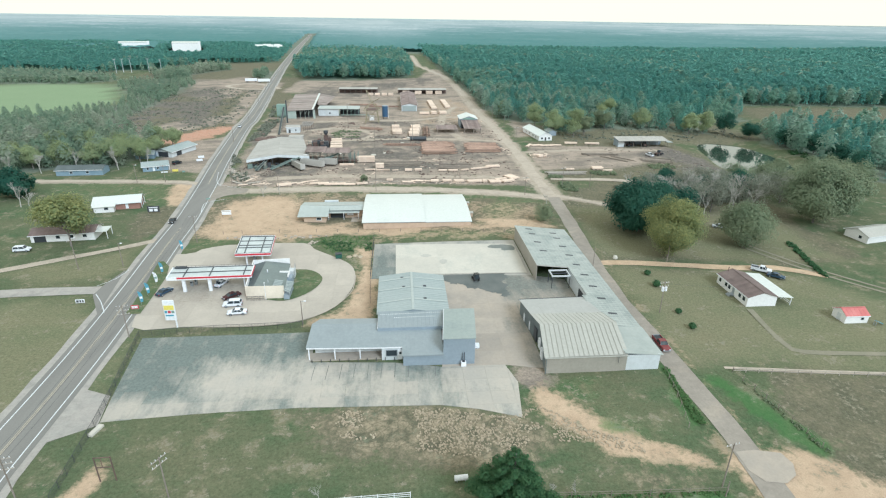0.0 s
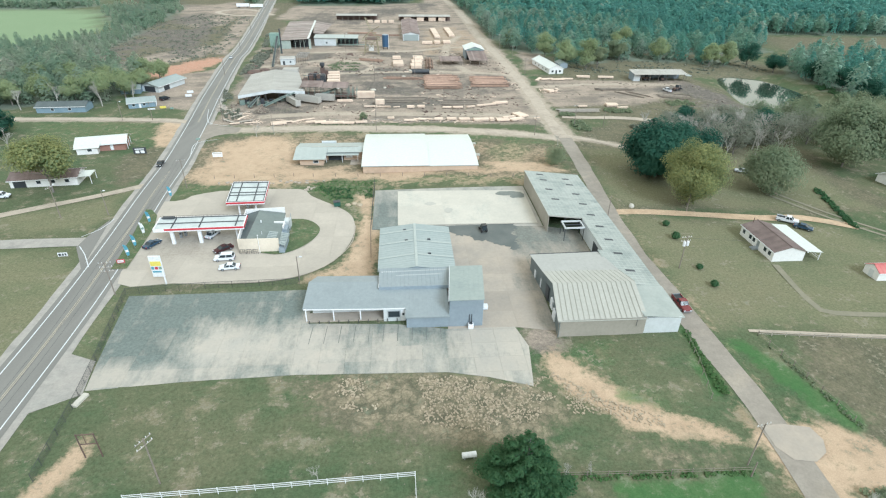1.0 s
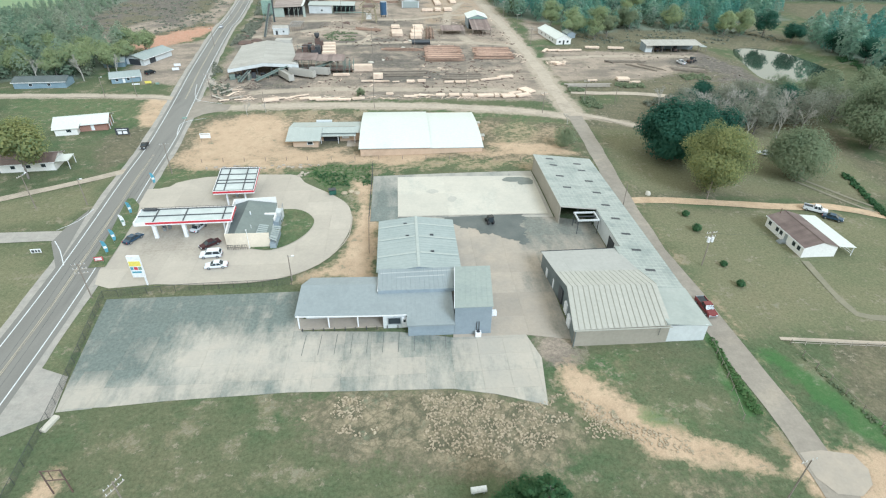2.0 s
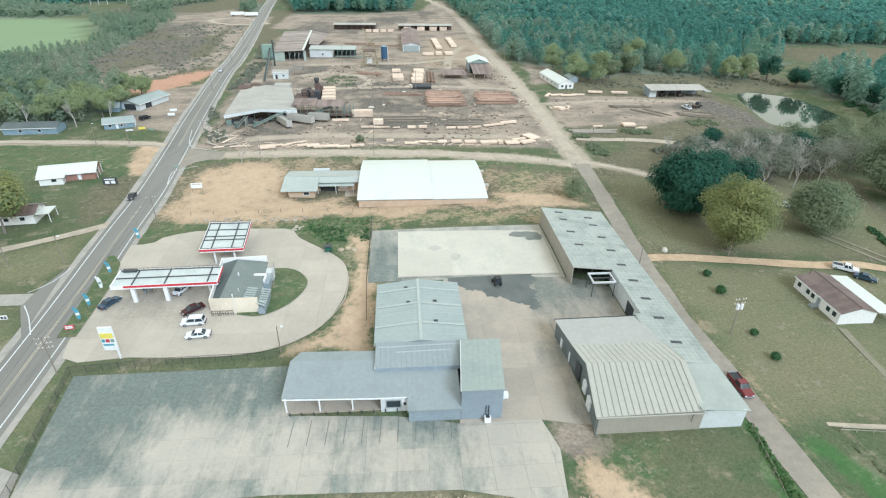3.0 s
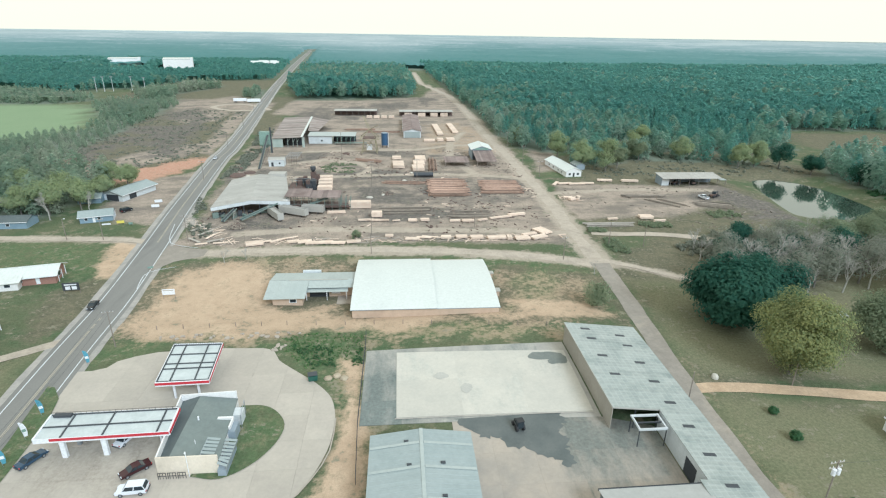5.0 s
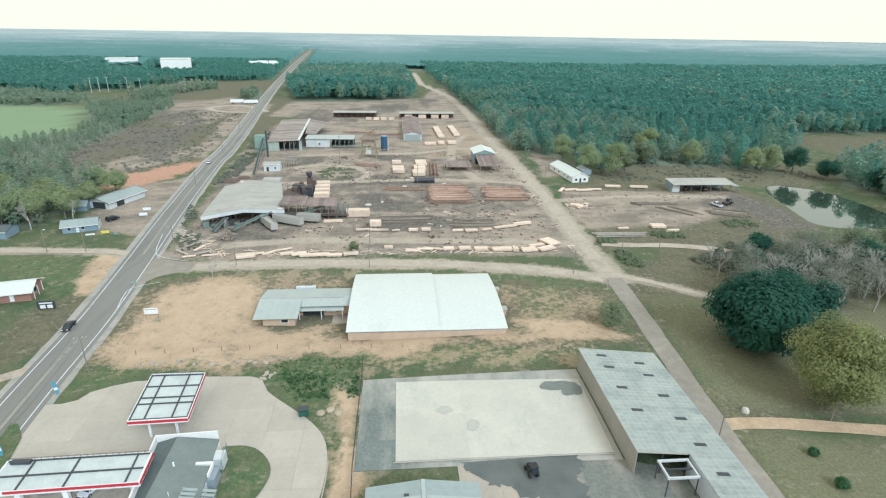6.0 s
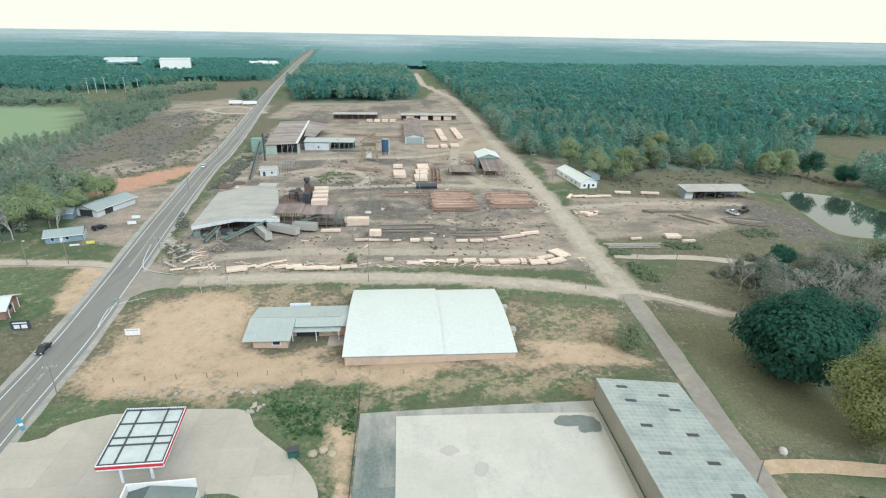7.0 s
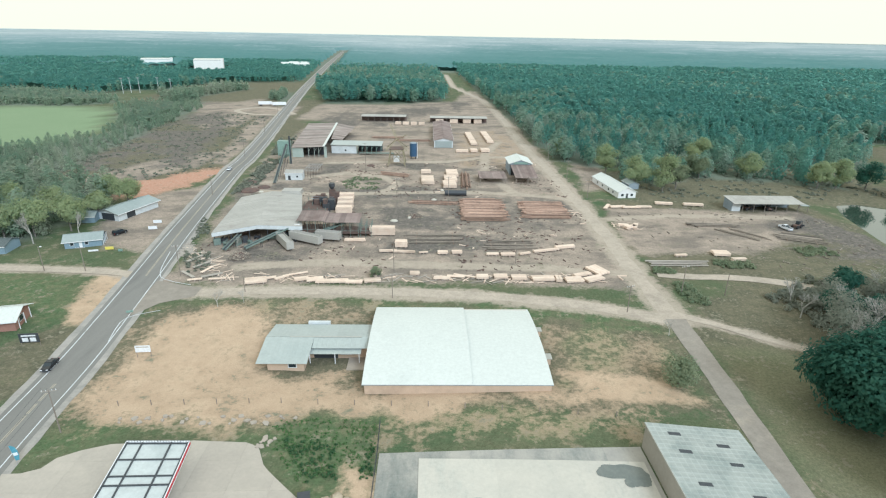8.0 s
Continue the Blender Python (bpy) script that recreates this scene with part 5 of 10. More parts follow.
def door(parent, x0, x1, z1, y, face=-1, axis="y", mat=None, z0=0.0):
    lo, hi = sorted((y - 0.02 * face, y + 0.06 * face))
    row = (x0, x1, lo, hi, z0, z1) if axis == "y" else (lo, hi, x0, x1, z0, z1)
    dr = part("door", boxes(row), mat or M_WHITE, parent)
    s = y + 0.1 * face
    a = x1 - 0.15
    lo, hi = sorted((y + 0.05 * face, s))
    row = (a, a + 0.06, lo, hi, z0 + 0.95, z0 + 1.1) if axis == "y" else (lo, hi, a, a + 0.06, z0 + 0.95, z0 + 1.1)
    part("door_handle", boxes(row), M_STEEL, dr)


def gable_house(name, x, y, yaw, w, d, wall, rise, roof, walls, label, category, over=0.4, panels=None, rib=0.03, windows=(), doors=(), porch=None, bz=None, group=""):
    """A low house with its ridge along its length w."""
    bz = zg(x, y) if bz is None else bz
    h = thing(name, pose(x, y, bz, 0, 0, yaw), label, category, group)
    a, b, t = w / 2, d / 2, 0.15
    part("wall", boxes((-a, a, -b, -b + t, -0.5, wall)), walls, h)
    part("wall", boxes((-a, a, b - t, b, -0.5, wall)), walls, h)
    for s in (-1, 1):
        bm = bmesh.new()
        x0, x1 = sorted((s * a, s * (a - t)))
        prof = [(-b + t, -0.5), (b - t, -0.5), (b - t, wall), (0, wall + rise * (1 - t / b)), (-b + t, wall)]
        va = [bm.verts.new((x0, p, q)) for p, q in prof]
        vb = [bm.verts.new((x1, p, q)) for p, q in prof]
        bm.faces.new(va)
        bm.faces.new(vb[::-1])
        for k in range(5):
            bm.faces.new((va[k], va[(k + 1) % 5], vb[(k + 1) % 5], vb[k]))
        part("gable_wall", bm, walls, h)
    n = panels or max(3, round((w + 2 * over) / 1.1))
    drop = rise / b * over
    for s in (-1, 1):
        o, sl = Vector((-a - over, s * (b + over), wall - drop + 0.1)), Vector((0, -s * (b + over), rise + drop))
        ac = Vector((w + 2 * over, 0, 0))
        if s > 0:
            o, ac = o + ac, -ac
        bm_base = axes(o, ac, sl)
        strip(h, bm_base, ac.length, sl.length, n, roof, rib)
    part("ridge_cap", boxes((-a - over, a + over, -0.15, 0.15, wall + rise + 0.08, wall + rise + 0.16)), roof, h)
    for s in (-1, 1):
        y0, y1 = sorted((s * (b + over), s * (b + over + 0.05)))
        part("fascia", boxes((-a - over, a + over, y0, y1, wall - drop - 0.12, wall - drop + 0.12)), M_WHITE, h)
    for side, p0, p1, z0, z1 in windows:
        if side in "sn":
            window(h, p0, p1, z0, z1, -b if side == "s" else b, -1 if side == "s" else 1)
        else:
            window(h, p0, p1, z0, z1, -a if side == "w" else a, -1 if side == "w" else 1, "x")
    for side, p0, p1, z1, mat in doors:
        if side in "sn":
            door(h, p0, p1, z1, -b if side == "s" else b, -1 if side == "s" else 1, "y", mat)
        else:
            door(h, p0, p1, z1, -a if side == "w" else a, -1 if side == "w" else 1, "x", mat)
    return h


def strip(parent, base, width, length, count, mat, rib, thick=0.08, name="roof_panel"):
    w = width / count
    bm = bmesh.new()
    block(bm, 0, w - 0.01, 0, length, -thick, 0)
    rw = min(0.09, w * 0.1)
    hexa(bm, [(0, 0, 0.001), (rw * 2, 0, 0.001), (rw * 2, length, 0.001), (0, length, 0.001)], [(rw * 0.5, 0, rib), (rw * 1.5, 0, rib), (rw * 1.5, length, rib), (rw * 0.5, length, rib)])
    bmesh.ops.recalc_face_normals(bm, faces=bm.faces)
    me = bpy.data.meshes.new(name)
    bm.to_mesh(me)
    bm.free()
    me.materials.append(mat)
    for k in range(count):
        link(name, me, parent, "", base @ Matrix.Translation((k * w, 0, 0)))


def quad_roof(parent, a, b, c, d, count, mat, thick=0.1, name="roof_panel", rise=0.05):
    """Sheets between the edge a-b and the edge d-c, side by side from a to b."""
    inv = chain(parent).inverted()
    for k in range(count):
        u0, u1 = k / count, (k + 0.997) / count
        p = [a.lerp(b, u0), a.lerp(b, u1), d.lerp(c, u1), d.lerp(c, u0)]
        lo = [q - Vector((0, 0, thick)) for q in p]
        up = Vector((0, 0, rise))
        rib = [p[0], p[0].lerp(p[1], 0.12), p[3].lerp(p[2], 0.12), p[3]]
        bm = bmesh.new()
        hexa(bm, lo, p)
        hexa(bm, [q + up * 0.02 for q in rib], [q + up for q in rib])
        bmesh.ops.transform(bm, matrix=inv, verts=bm.verts)
        part(name, bm, mat, parent)


# ---- the blue-grey metal store ----
store = thing("store_building", (-5.5, 98, 0.0), "blue-grey metal store with a long porch and taller rear hall", "building")
G = 0.0
# front wing: porch and office
quad_roof(store, Vector((-21.1, 101.9, 3.3)), Vector((-5.5, 101.0, 3.35)), Vector((-5.5, 109.0, 4.7)), Vector((-20.7, 109.6, 4.7)), 17, M_ROOF_BLUE, rise=0.006)
quad_roof(store, Vector((-5.5, 112.0, 4.35)), Vector((-19.2, 112.4, 4.35)), Vector((-20.7, 109.6, 4.7)), Vector((-5.5, 109.0, 4.7)), 17, M_ROOF_BLUE, rise=0.006)
wroof(store, (-5.5, 101.0, 3.35), (5.4, 0, 0), (0, 5.7, 0.95), 6, M_ROOF_BLUE, rib=0.006)
wroof(store, (-0.1, 98.3, 2.95), (9.0, 0, 0), (0, 8.4, 1.35), 10, M_ROOF_BLUE, rib=0.006)
fascia(store, (-20.9, 101.55, 3.36), (-5.5, 100.95, 3.36), M_WHITE, 0.22)
fascia(store, (-5.5, 100.95, 3.36), (-0.1, 100.95, 3.36), M_WHITE, 0.22)
fascia(store, (-0.1, 98.25, 2.95), (8.9, 98.25, 2.95), M_ROOF_BLUE, 0.3)
wbox(store, "wall", M_PALE_WALL, (-19.6, -4.6, 104.6, 104.75, G - 0.4, 3.75), label="pale wall at the back of the porch")
wbox(store, "wall", M_GREY_WALL, (-19.6, -19.45, 104.75, 111.8, G - 0.4, 3.9))
wbox(store, "wall", M_GREY_WALL, (-19.45, -5.6, 111.65, 111.8, G - 0.4, 4.1))
wbox(store, "wall", M_PALE_WALL, (-4.6, -0.2, 101.2, 101.35, G - 0.4, 3.3))
wbox(store, "wall", M_PALE_WALL, (-4.6, -4.45, 101.35, 104.6, G - 0.4, 3.3))
wbox(store, "wall", M_GREY_WALL, (0.1, 8.8, 98.7, 98.85, G - 0.4, 2.85))
wbox(store, "wall", M_GREY_WALL, (0.1, 0.25, 98.85, 103.0, G - 0.4, 2.85))
wbox(store, "porch_floor", M_YARD, (-20.6, -4.6, 101.6, 104.6, G - 0.2, 0.16))
for px in (-20.5, -14.9, -9.4):
    wbox(store, "porch_post", M_WHITE, (px - 0.11, px + 0.11, 101.75, 101.97, 0.1, 3.3))
win = wbox(store, "window", M_GLASS, (-3.6, -1.3, 101.1, 101.22, 1.1, 2.5), label="dark office window")
wbox(win, "window_frame", M_STEEL, (-3.7, -1.2, 101.05, 101.2, 2.5, 2.62), (-3.7, -1.2, 101.05, 101.2, 0.98, 1.1), (-3.7, -3.6, 101.05, 101.2, 1.1, 2.5), (-1.3, -1.2, 101.05, 101.2, 1.1, 2.5))
dr = wbox(store, "door", M_WHITE, (-1.0, -0.05, 101.05, 101.22, 0.1, 2.6), label="white door with a small window")
wbox(dr, "door_window", M_GLASS, (-0.75, -0.3, 101.0, 101.08, 1.5, 2.1))
# lower front of the rear hall
wroof(store, (-5.6, 106.5, 5.0), (15.6, 0, 0), (0, 5.7, 1.05), 17, M_ROOF_BLUE, rib=0.04)
fascia(store, (-5.6, 106.46, 5.0), (9.9, 106.46, 5.0), M_GREY_WALL, 0.75, name="front_band")
wbox(store, "edge_trim", M_WHITE, (-5.68, -5.56, 106.4, 112.2, 4.86, 5.06))
dots = bmesh.new()
for row, (y, z) in enumerate(((111.0, 5.86), (109.8, 5.64))):
    for k in range(34 - 12 * row):
        x = -5.0 + (3.2 if row else 0) + k * 0.44
        block(dots, x, x + 0.13, y - 0.08 + k * 0.012, y + 0.08 + k * 0.012, z - 0.05, z + 0.08)
wpart("roof_vents", dots, M_WHITE, store, "rows of small white roof vents")["kind"] = "stuff"
# rear hall with its ridge running back
ry0, ry1, rx0, rx1, rm = 112.1, 132.6, -6.0, 11.4, 2.7
wroof(store, (rx0, ry1, 5.3), (0, ry0 - ry1, 0), (rm - rx0, 0, 1.15), 22, M_ROOF_PALE, rib=0.03)
wroof(store, (rx1, ry0, 5.3), (0, ry1 - ry0, 0), (rm - rx1, 0, 1.15), 22, M_ROOF_PALE, rib=0.03)
wbox(store, "ridge_cap", M_ROOF_WING, (rm - 0.3, rm + 0.3, ry0, ry1, 6.42, 6.52))
for y in (117.2, 123.6, 129.0):
    for s, xa in ((1, rx0 + 0.1), (-1, rx1 - 0.1)):
        sloped(store, "roof_band", M_ROOF_WING, [(xa, y, 5.36), (xa, y + 0.55, 5.36), (rm - s * 0.4, y + 0.55, 6.44), (rm - s * 0.4, y, 6.44)], [(xa, y, 5.42), (xa, y + 0.55, 5.42), (rm - s * 0.4, y + 0.55, 6.5), (rm - s * 0.4, y, 6.5)])
for x, y, z in ((0.2, 124.4, 6.05), (5.6, 124.6, 6.05), (-0.2, 129.8, 6.0), (5.4, 117.9, 6.05)):
    wbox(store, "roof_vent", M_BLACK_STEEL, (x, x + 0.75, y, y + 0.4, z - 0.2, z + 0.22))
wbox(store, "wall", M_GREY_WALL, (-5.5, -5.35, 106.7, 132.3, G - 0.4, 5.2))
wbox(store, "wall", M_GREY_WALL, (10.9, 11.05, 112.3, 132.3, G - 0.4, 5.2))
wbox(store, "wall", M_GREY_WALL, (-5.35, 10.9, 132.15, 132.3, G - 0.4, 5.2))
bm = bmesh.new()
va = [bm.verts.new((x, 112.25, z)) for x, z in ((rx0 + 0.3, 5.2), (rx1 - 0.3, 5.2), (rm, 6.35))]
vb = [bm.verts.new((x, 112.4, z)) for x, z in ((rx0 + 0.3, 5.2), (rx1 - 0.3, 5.2), (rm, 6.35))]
bm.faces.new(va)
bm.faces.new(vb[::-1])
for k in range(3):
    bm.faces.new((va[k], va[(k + 1) % 3], vb[(k + 1) % 3], vb[k]))
wpart("gable_wall", bm, M_GREY_WALL, store)
# tall grey block
b_fl, b_fr, b_br, b_bl, b_h = (8.8, 98.6), (15.7, 98.6), (16.9, 111.0), (10.0, 111.0), 6.55
for (ax, ay), (cx, cy), dx, dy in ((b_fl, b_fr, 0, 0.15), (b_br, b_bl, 0, -0.15), (b_bl, b_fl, 0.15, 0), (b_fr, b_br, -0.15, 0)):
    t = 0.15 if dx else 0.0
    ay, cy = ay + math.copysign(t, cy - ay), cy - math.copysign(t, cy - ay)
    sloped(store, "wall", M_GREY_WALL, [(ax, ay, G - 0.4), (cx, cy, G - 0.4), (cx + dx, cy + dy, G - 0.4), (ax + dx, ay + dy, G - 0.4)], [(ax, ay, b_h), (cx, cy, b_h), (cx + dx, cy + dy, b_h), (ax + dx, ay + dy, b_h)])
quad_roof(store, Vector((b_fl[0] - 0.15, b_fl[1] - 0.15, b_h + 0.12)), Vector((b_fr[0] + 0.15, b_fr[1] - 0.15, b_h + 0.12)), Vector((b_br[0] + 0.15, b_br[1] + 0.15, b_h + 0.3)), Vector((b_bl[0] - 0.15, b_bl[1] + 0.15, b_h + 0.3)), 7, M_ROOF_BLOCK, rise=0.02)
ribs = bmesh.new()
for k in range(22):
    x = b_fl[0] + 0.15 + k * 0.305
    block(ribs, x, x + 0.06, b_fl[1] - 0.03, b_fl[1], G, b_h - 0.05)
wpart("wall_ribs", ribs, M_GREY_WALL, store)
sloped(store, "edge_trim", M_WHITE, [(b_fl[0] - 0.24, b_fl[1] - 0.15, b_h - 0.1), (b_fl[0] - 0.15, b_fl[1] - 0.15, b_h - 0.1), (b_bl[0] - 0.15, b_bl[1], b_h - 0.1), (b_bl[0] - 0.24, b_bl[1], b_h - 0.1)], [(b_fl[0] - 0.24, b_fl[1] - 0.15, b_h + 0.2), (b_fl[0] - 0.15, b_fl[1] - 0.15, b_h + 0.2), (b_bl[0] - 0.15, b_bl[1], b_h + 0.36), (b_bl[0] - 0.24, b_bl[1], b_h + 0.36)])
for k in range(10):
    wbox(store, "bollard", M_BLACK_STEEL, (-19.9 + k * 2.0, -19.75 + k * 2.0, 100.95, 101.1, 0, 0.75))
unit = thing("air_conditioner", (13.2, 97.9, 0.05), "white outdoor air conditioner with pipes on a grey wall", "air conditioner")
part("casing", soft_box(-0.55, 0.55, -0.4, 0.4, 0, 1.15, 0.06), M_WHITE, unit)
part("fan_grille", tubes([((0, 0, 1.15), (0, 0, 1.2), 0.36)], 14), M_BLACK_STEEL, unit)
part("pipe", tubes([((-0.25, 0.45, 0.6), (-0.25, 0.6, 3.0), 0.07), ((0.2, 0.45, 0.6), (0.2, 0.6, 3.0), 0.07)]), M_BLACK_STEEL, unit)
duct = thing("wall_unit", (16.35, 100.2, 3.2), "white boxed unit hung on a grey wall", "air conditioner")
part("casing", soft_box(-0.5, 0.5, -0.5, 0.5, 0, 0.9, 0.05), M_WHITE, duct)
part("grille", boxes((0.5, 0.53, -0.35, 0.35, 0.15, 0.75)), M_STEEL, duct)
part("bracket", boxes((-0.5, 0.3, -0.4, -0.3, -0.12, 0), (-0.5, 0.3, 0.3, 0.4, -0.12, 0)), M_BLACK_STEEL, duct)

# ---- the cream warehouse and the long shed ----
ware = thing("warehouse", (30.3, 94, 0.2), "cream metal warehouse with ribbed roof and tan walls", "building")
wx0, wx1, wy0, wy1 = 30.2, 47.6, 94.0, 119.5
w_fl, w_fr = Vector((29.9, 93.9, 4.2)), Vector((48.4, 94.2, 4.2))
w_rl, w_rr = Vector((31.3, 104.6, 5.95)), Vector((49.3, 104.4, 5.95))
w_kl, w_kr = Vector((30.5, 110.3, 5.4)), Vector((47.9, 110.0, 5.4))
w_bl, w_br = Vector((29.8, 119.6, 4.2)), Vector((46.4, 119.4, 4.6))
quad_roof(ware, w_fl, w_fr, w_rr, w_rl, 17, M_ROOF_CREAM, rise=0.16)
quad_roof(ware, w_kr, w_kl, w_rl, w_rr, 17, M_ROOF_CREAM, rise=0.07)
quad_roof(ware, w_br, w_bl, w_kl, w_kr, 5, M_ROOF_PLAIN, rise=0.004)
wbox(ware, "wall", M_TAN_WALL, (wx0 + 0.1, wx1 + 0.6, wy0 + 0.2, wy0 + 0.35, -0.3, 4.1), label="tan metal front wall")
wbox(ware, "wall", M_TAN_WALL, (wx0 + 0.2, wx1 - 1.4, wy1 - 0.35, wy1 - 0.2, -0.3, 4.0))
for a, b in ((w_fl, w_rl), (w_rl, w_kl), (w_kl, w_bl)):
    lo, hi = Vector((0.45, 0, 0)), Vector((0.6, 0, 0))
    za, zb = a.z - 0.12, b.z - 0.12
    a, b = a.lerp(b, 0.002), a.lerp(b, 0.998)
    sloped(ware, "wall", M_DARK_WALL, [(a.x + 0.45, a.y, -0.3), (a.x + 0.6, a.y, -0.3), (b.x + 0.6, b.y, -0.3), (b.x + 0.45, b.y, -0.3)], [(a.x + 0.45, a.y, za), (a.x + 0.6, a.y, za), (b.x + 0.6, b.y, zb), (b.x + 0.45, b.y, zb)], "dark grey metal side wall")
for y0, y1, z1 in ((98.6, 100.4, 2.6), (102.6, 104.3, 2.6), (111.2, 112.9, 2.6), (115.2, 116.2, 2.3)):
    x = 30.35 + 1.35 * (min(y0, 104.5) - 94) / 10.5 - (max(y0, 104.5) - 104.5) * 0.1
    wbox(ware, "side_door", M_WHITE, (x - 0.2, x + 0.3, y0, y1, 0.3, z1), label="white side door")
# no hole in the wall: a dark panel paints the doorway's shade
wbox(ware, "roller_door", M_BLACK_STEEL, (31.2, 31.8, 106.2, 109.4, 0.1, 3.5), label="dark panel painting the shade in an open doorway")
wbox(ware, "gutter", M_ROOF_CREAM, (wx0 - 0.2, wx1 + 0.8, wy0 - 0.3, wy0 - 0.12, 3.95, 4.1))
wpart("downpipe", tubes([((46.2, 93.9, 3.95), (46.2, 93.9, 2.2), 0.05)]), M_BLACK_STEEL, ware)
sloped(ware, "edge_trim", M_DARK, [(29.8, 119.6, 3.9), (46.4, 119.4, 4.3), (46.4, 119.6, 4.3), (29.8, 119.8, 3.9)], [(29.8, 119.6, 4.26), (46.4, 119.4, 4.66), (46.4, 119.6, 4.66), (29.8, 119.8, 4.26)])

shed = thing("long_shed", (47.7, 94, 0.2), "long open-fronted metal shed with a weathered grey roof", "building")
wroof(shed, (56.2, 94.1, 3.75), (0, 11.4, 0), (-8.6, 0, 0.75), 5, M_ROOF_DULL, rib=0.006)
wroof(shed, (56.0, 105.5, 3.75), (0, 14.5, 0), (-9.7, 0, 1.11), 14, M_ROOF_WORN, rib=0.035)
wroof(shed, (56.0, 120.0, 3.75), (0, 17.3, 0), (-8.3, 0, 0.95), 16, M_ROOF_WORN, rib=0.035)
wroof(shed, (56.0, 137.3, 3.75), (0, 31.8, 0), (-17.4, 0, 1.85), 30, M_ROOF_WORN, rib=0.035)
wbox(shed, "wall", M_PALE_WALL, (47.75, 55.6, 94.3, 94.45, -0.3, 3.85), label="pale end wall")
wbox(shed, "wall", M_PALE_WALL, (55.45, 55.6, 94.45, 168.6, -0.3, 3.7))
wbox(shed, "wall", M_PALE_WALL, (47.8, 47.95, 119.6, 137.2, -0.2, 4.5))
wbox(shed, "wall", M_TAN_WALL, (38.75, 38.9, 137.6, 168.8, -0.2, 5.35), label="tan side wall")
wbox(shed, "wall", M_PALE_WALL, (38.9, 55.45, 168.65, 168.8, -0.2, 3.8))
# a dark plate on the unbroken wall paints this doorway's shade
wbox(shed, "doorway", M_DARK, (47.7, 47.82, 123.2, 126.6, 0.1, 3.4), label="dark panel painting the shade in an open doorway")
fascia(shed, (38.6, 137.25, 5.62), (48.0, 137.25, 4.62), M_ROOF_CREAM, 0.3)
fascia(shed, (38.55, 169.1, 5.62), (38.55, 137.3, 5.62), M_ROOF_CREAM, 0.25)
wpart("shed_post", tubes([((43.3, 137.6, 0.2), (43.3, 137.6, 5.0), 0.12)]), M_BLACK_STEEL, shed)
sky_y = ((43.0, 166.6), (50.7, 164.4), (43.1, 162.3), (50.8, 160.0), (43.1, 155.2), (50.8, 153.2), (43.3, 148.3), (50.9, 146.4), (51.0, 139.6), (51.2, 132.8), (51.2, 125.7), (51.1, 118.9), (51.2, 111.2))
for x, y in sky_y:
    z = 3.75 + (56.0 - x) * (0.1144 if y < 137.3 else 0.1063) + 0.05
    s = 0.11
    sloped(shed, "roof_skylight", M_BLACK_STEEL, [(x - 1.1, y - 0.38, z + 1.1 * s - 0.05), (x + 1.1, y - 0.38, z - 1.1 * s - 0.05), (x + 1.1, y + 0.38, z - 1.1 * s - 0.05), (x - 1.1, y + 0.38, z + 1.1 * s - 0.05)], [(x - 1.1, y - 0.38, z + 1.1 * s), (x + 1.1, y - 0.38, z - 1.1 * s), (x + 1.1, y + 0.38, z - 1.1 * s), (x - 1.1, y + 0.38, z + 1.1 * s)], "dark skylight panel")
rack = thing("steel_gantry", (44.6, 134.6, 0.3), "open rusty steel frame on four posts beside the shed", "frame")
rows = []
for x in (-2.5, 2.5):
    for y in (-1.9, 1.9):
        part("post", tubes([((x, y, -0.3), (x, y, 3.7), 0.1)]), M_BLACK_STEEL, rack)
for y in (-1.9, 1.9):
    part("top_beam", boxes((-2.7, 2.7, y - 0.14, y + 0.14, 3.55, 3.95)), M_PALE_WALL, rack)
for x in (-2.5, 2.5):
    part("top_beam", boxes((x - 0.14, x + 0.14, -1.76, 1.76, 3.55, 3.95)), M_PALE_WALL, rack)
part("cross_beam", boxes((-2.36, 2.36, -0.1, 0.1, 3.6, 3.85)), M_BLACK_STEEL, rack)

# ---- the gym with its barrel roof, and the low brick wing ----
gz = -2.5
gym = thing("gymnasium", (-13.5, 186.8, gz), "broad white-roofed gymnasium with buff brick walls", "building")


def barrel(parent, x0, x1, y0, y1, z0, rise, count, mat):
    """A shallow vault in strips across x, each following the arc from y0 to y1."""
    seg = 14
    arc = [(y0 + (y1 - y0) * k / seg, z0 + rise * (1 - (2 * k / seg - 1) ** 2)) for k in range(seg + 1)]
    w = (x1 - x0) / count
    verts, faces = [], []
    for y, z in arc:
        verts += [(0, y, z), (w - 0.001, y, z), (0, y, z - 0.15), (w - 0.001, y, z - 0.15), (0.02, y, z + 0.003), (0.05, y, z + 0.003)]
    for k in range(seg):
        a, b = 6 * k, 6 * k + 6
        faces += [(a, a + 1, b + 1, b), (a + 1, a + 3, b + 3, b + 1), (a + 2, a, b, b + 2), (a, a + 4, b + 4, b), (a + 4, a + 5, b + 5, b + 4)]
    faces += [(0, 2, 3, 1), (6 * seg, 6 * seg + 1, 6 * seg + 3, 6 * seg + 2)]
    me = mesh_from("roof_panel", verts, faces, mat)
    inv = chain(parent).inverted()
    for k in range(count):
        link("roof_panel", me, parent, "", inv @ Matrix.Translation((x0 + k * w, 0, 0)))


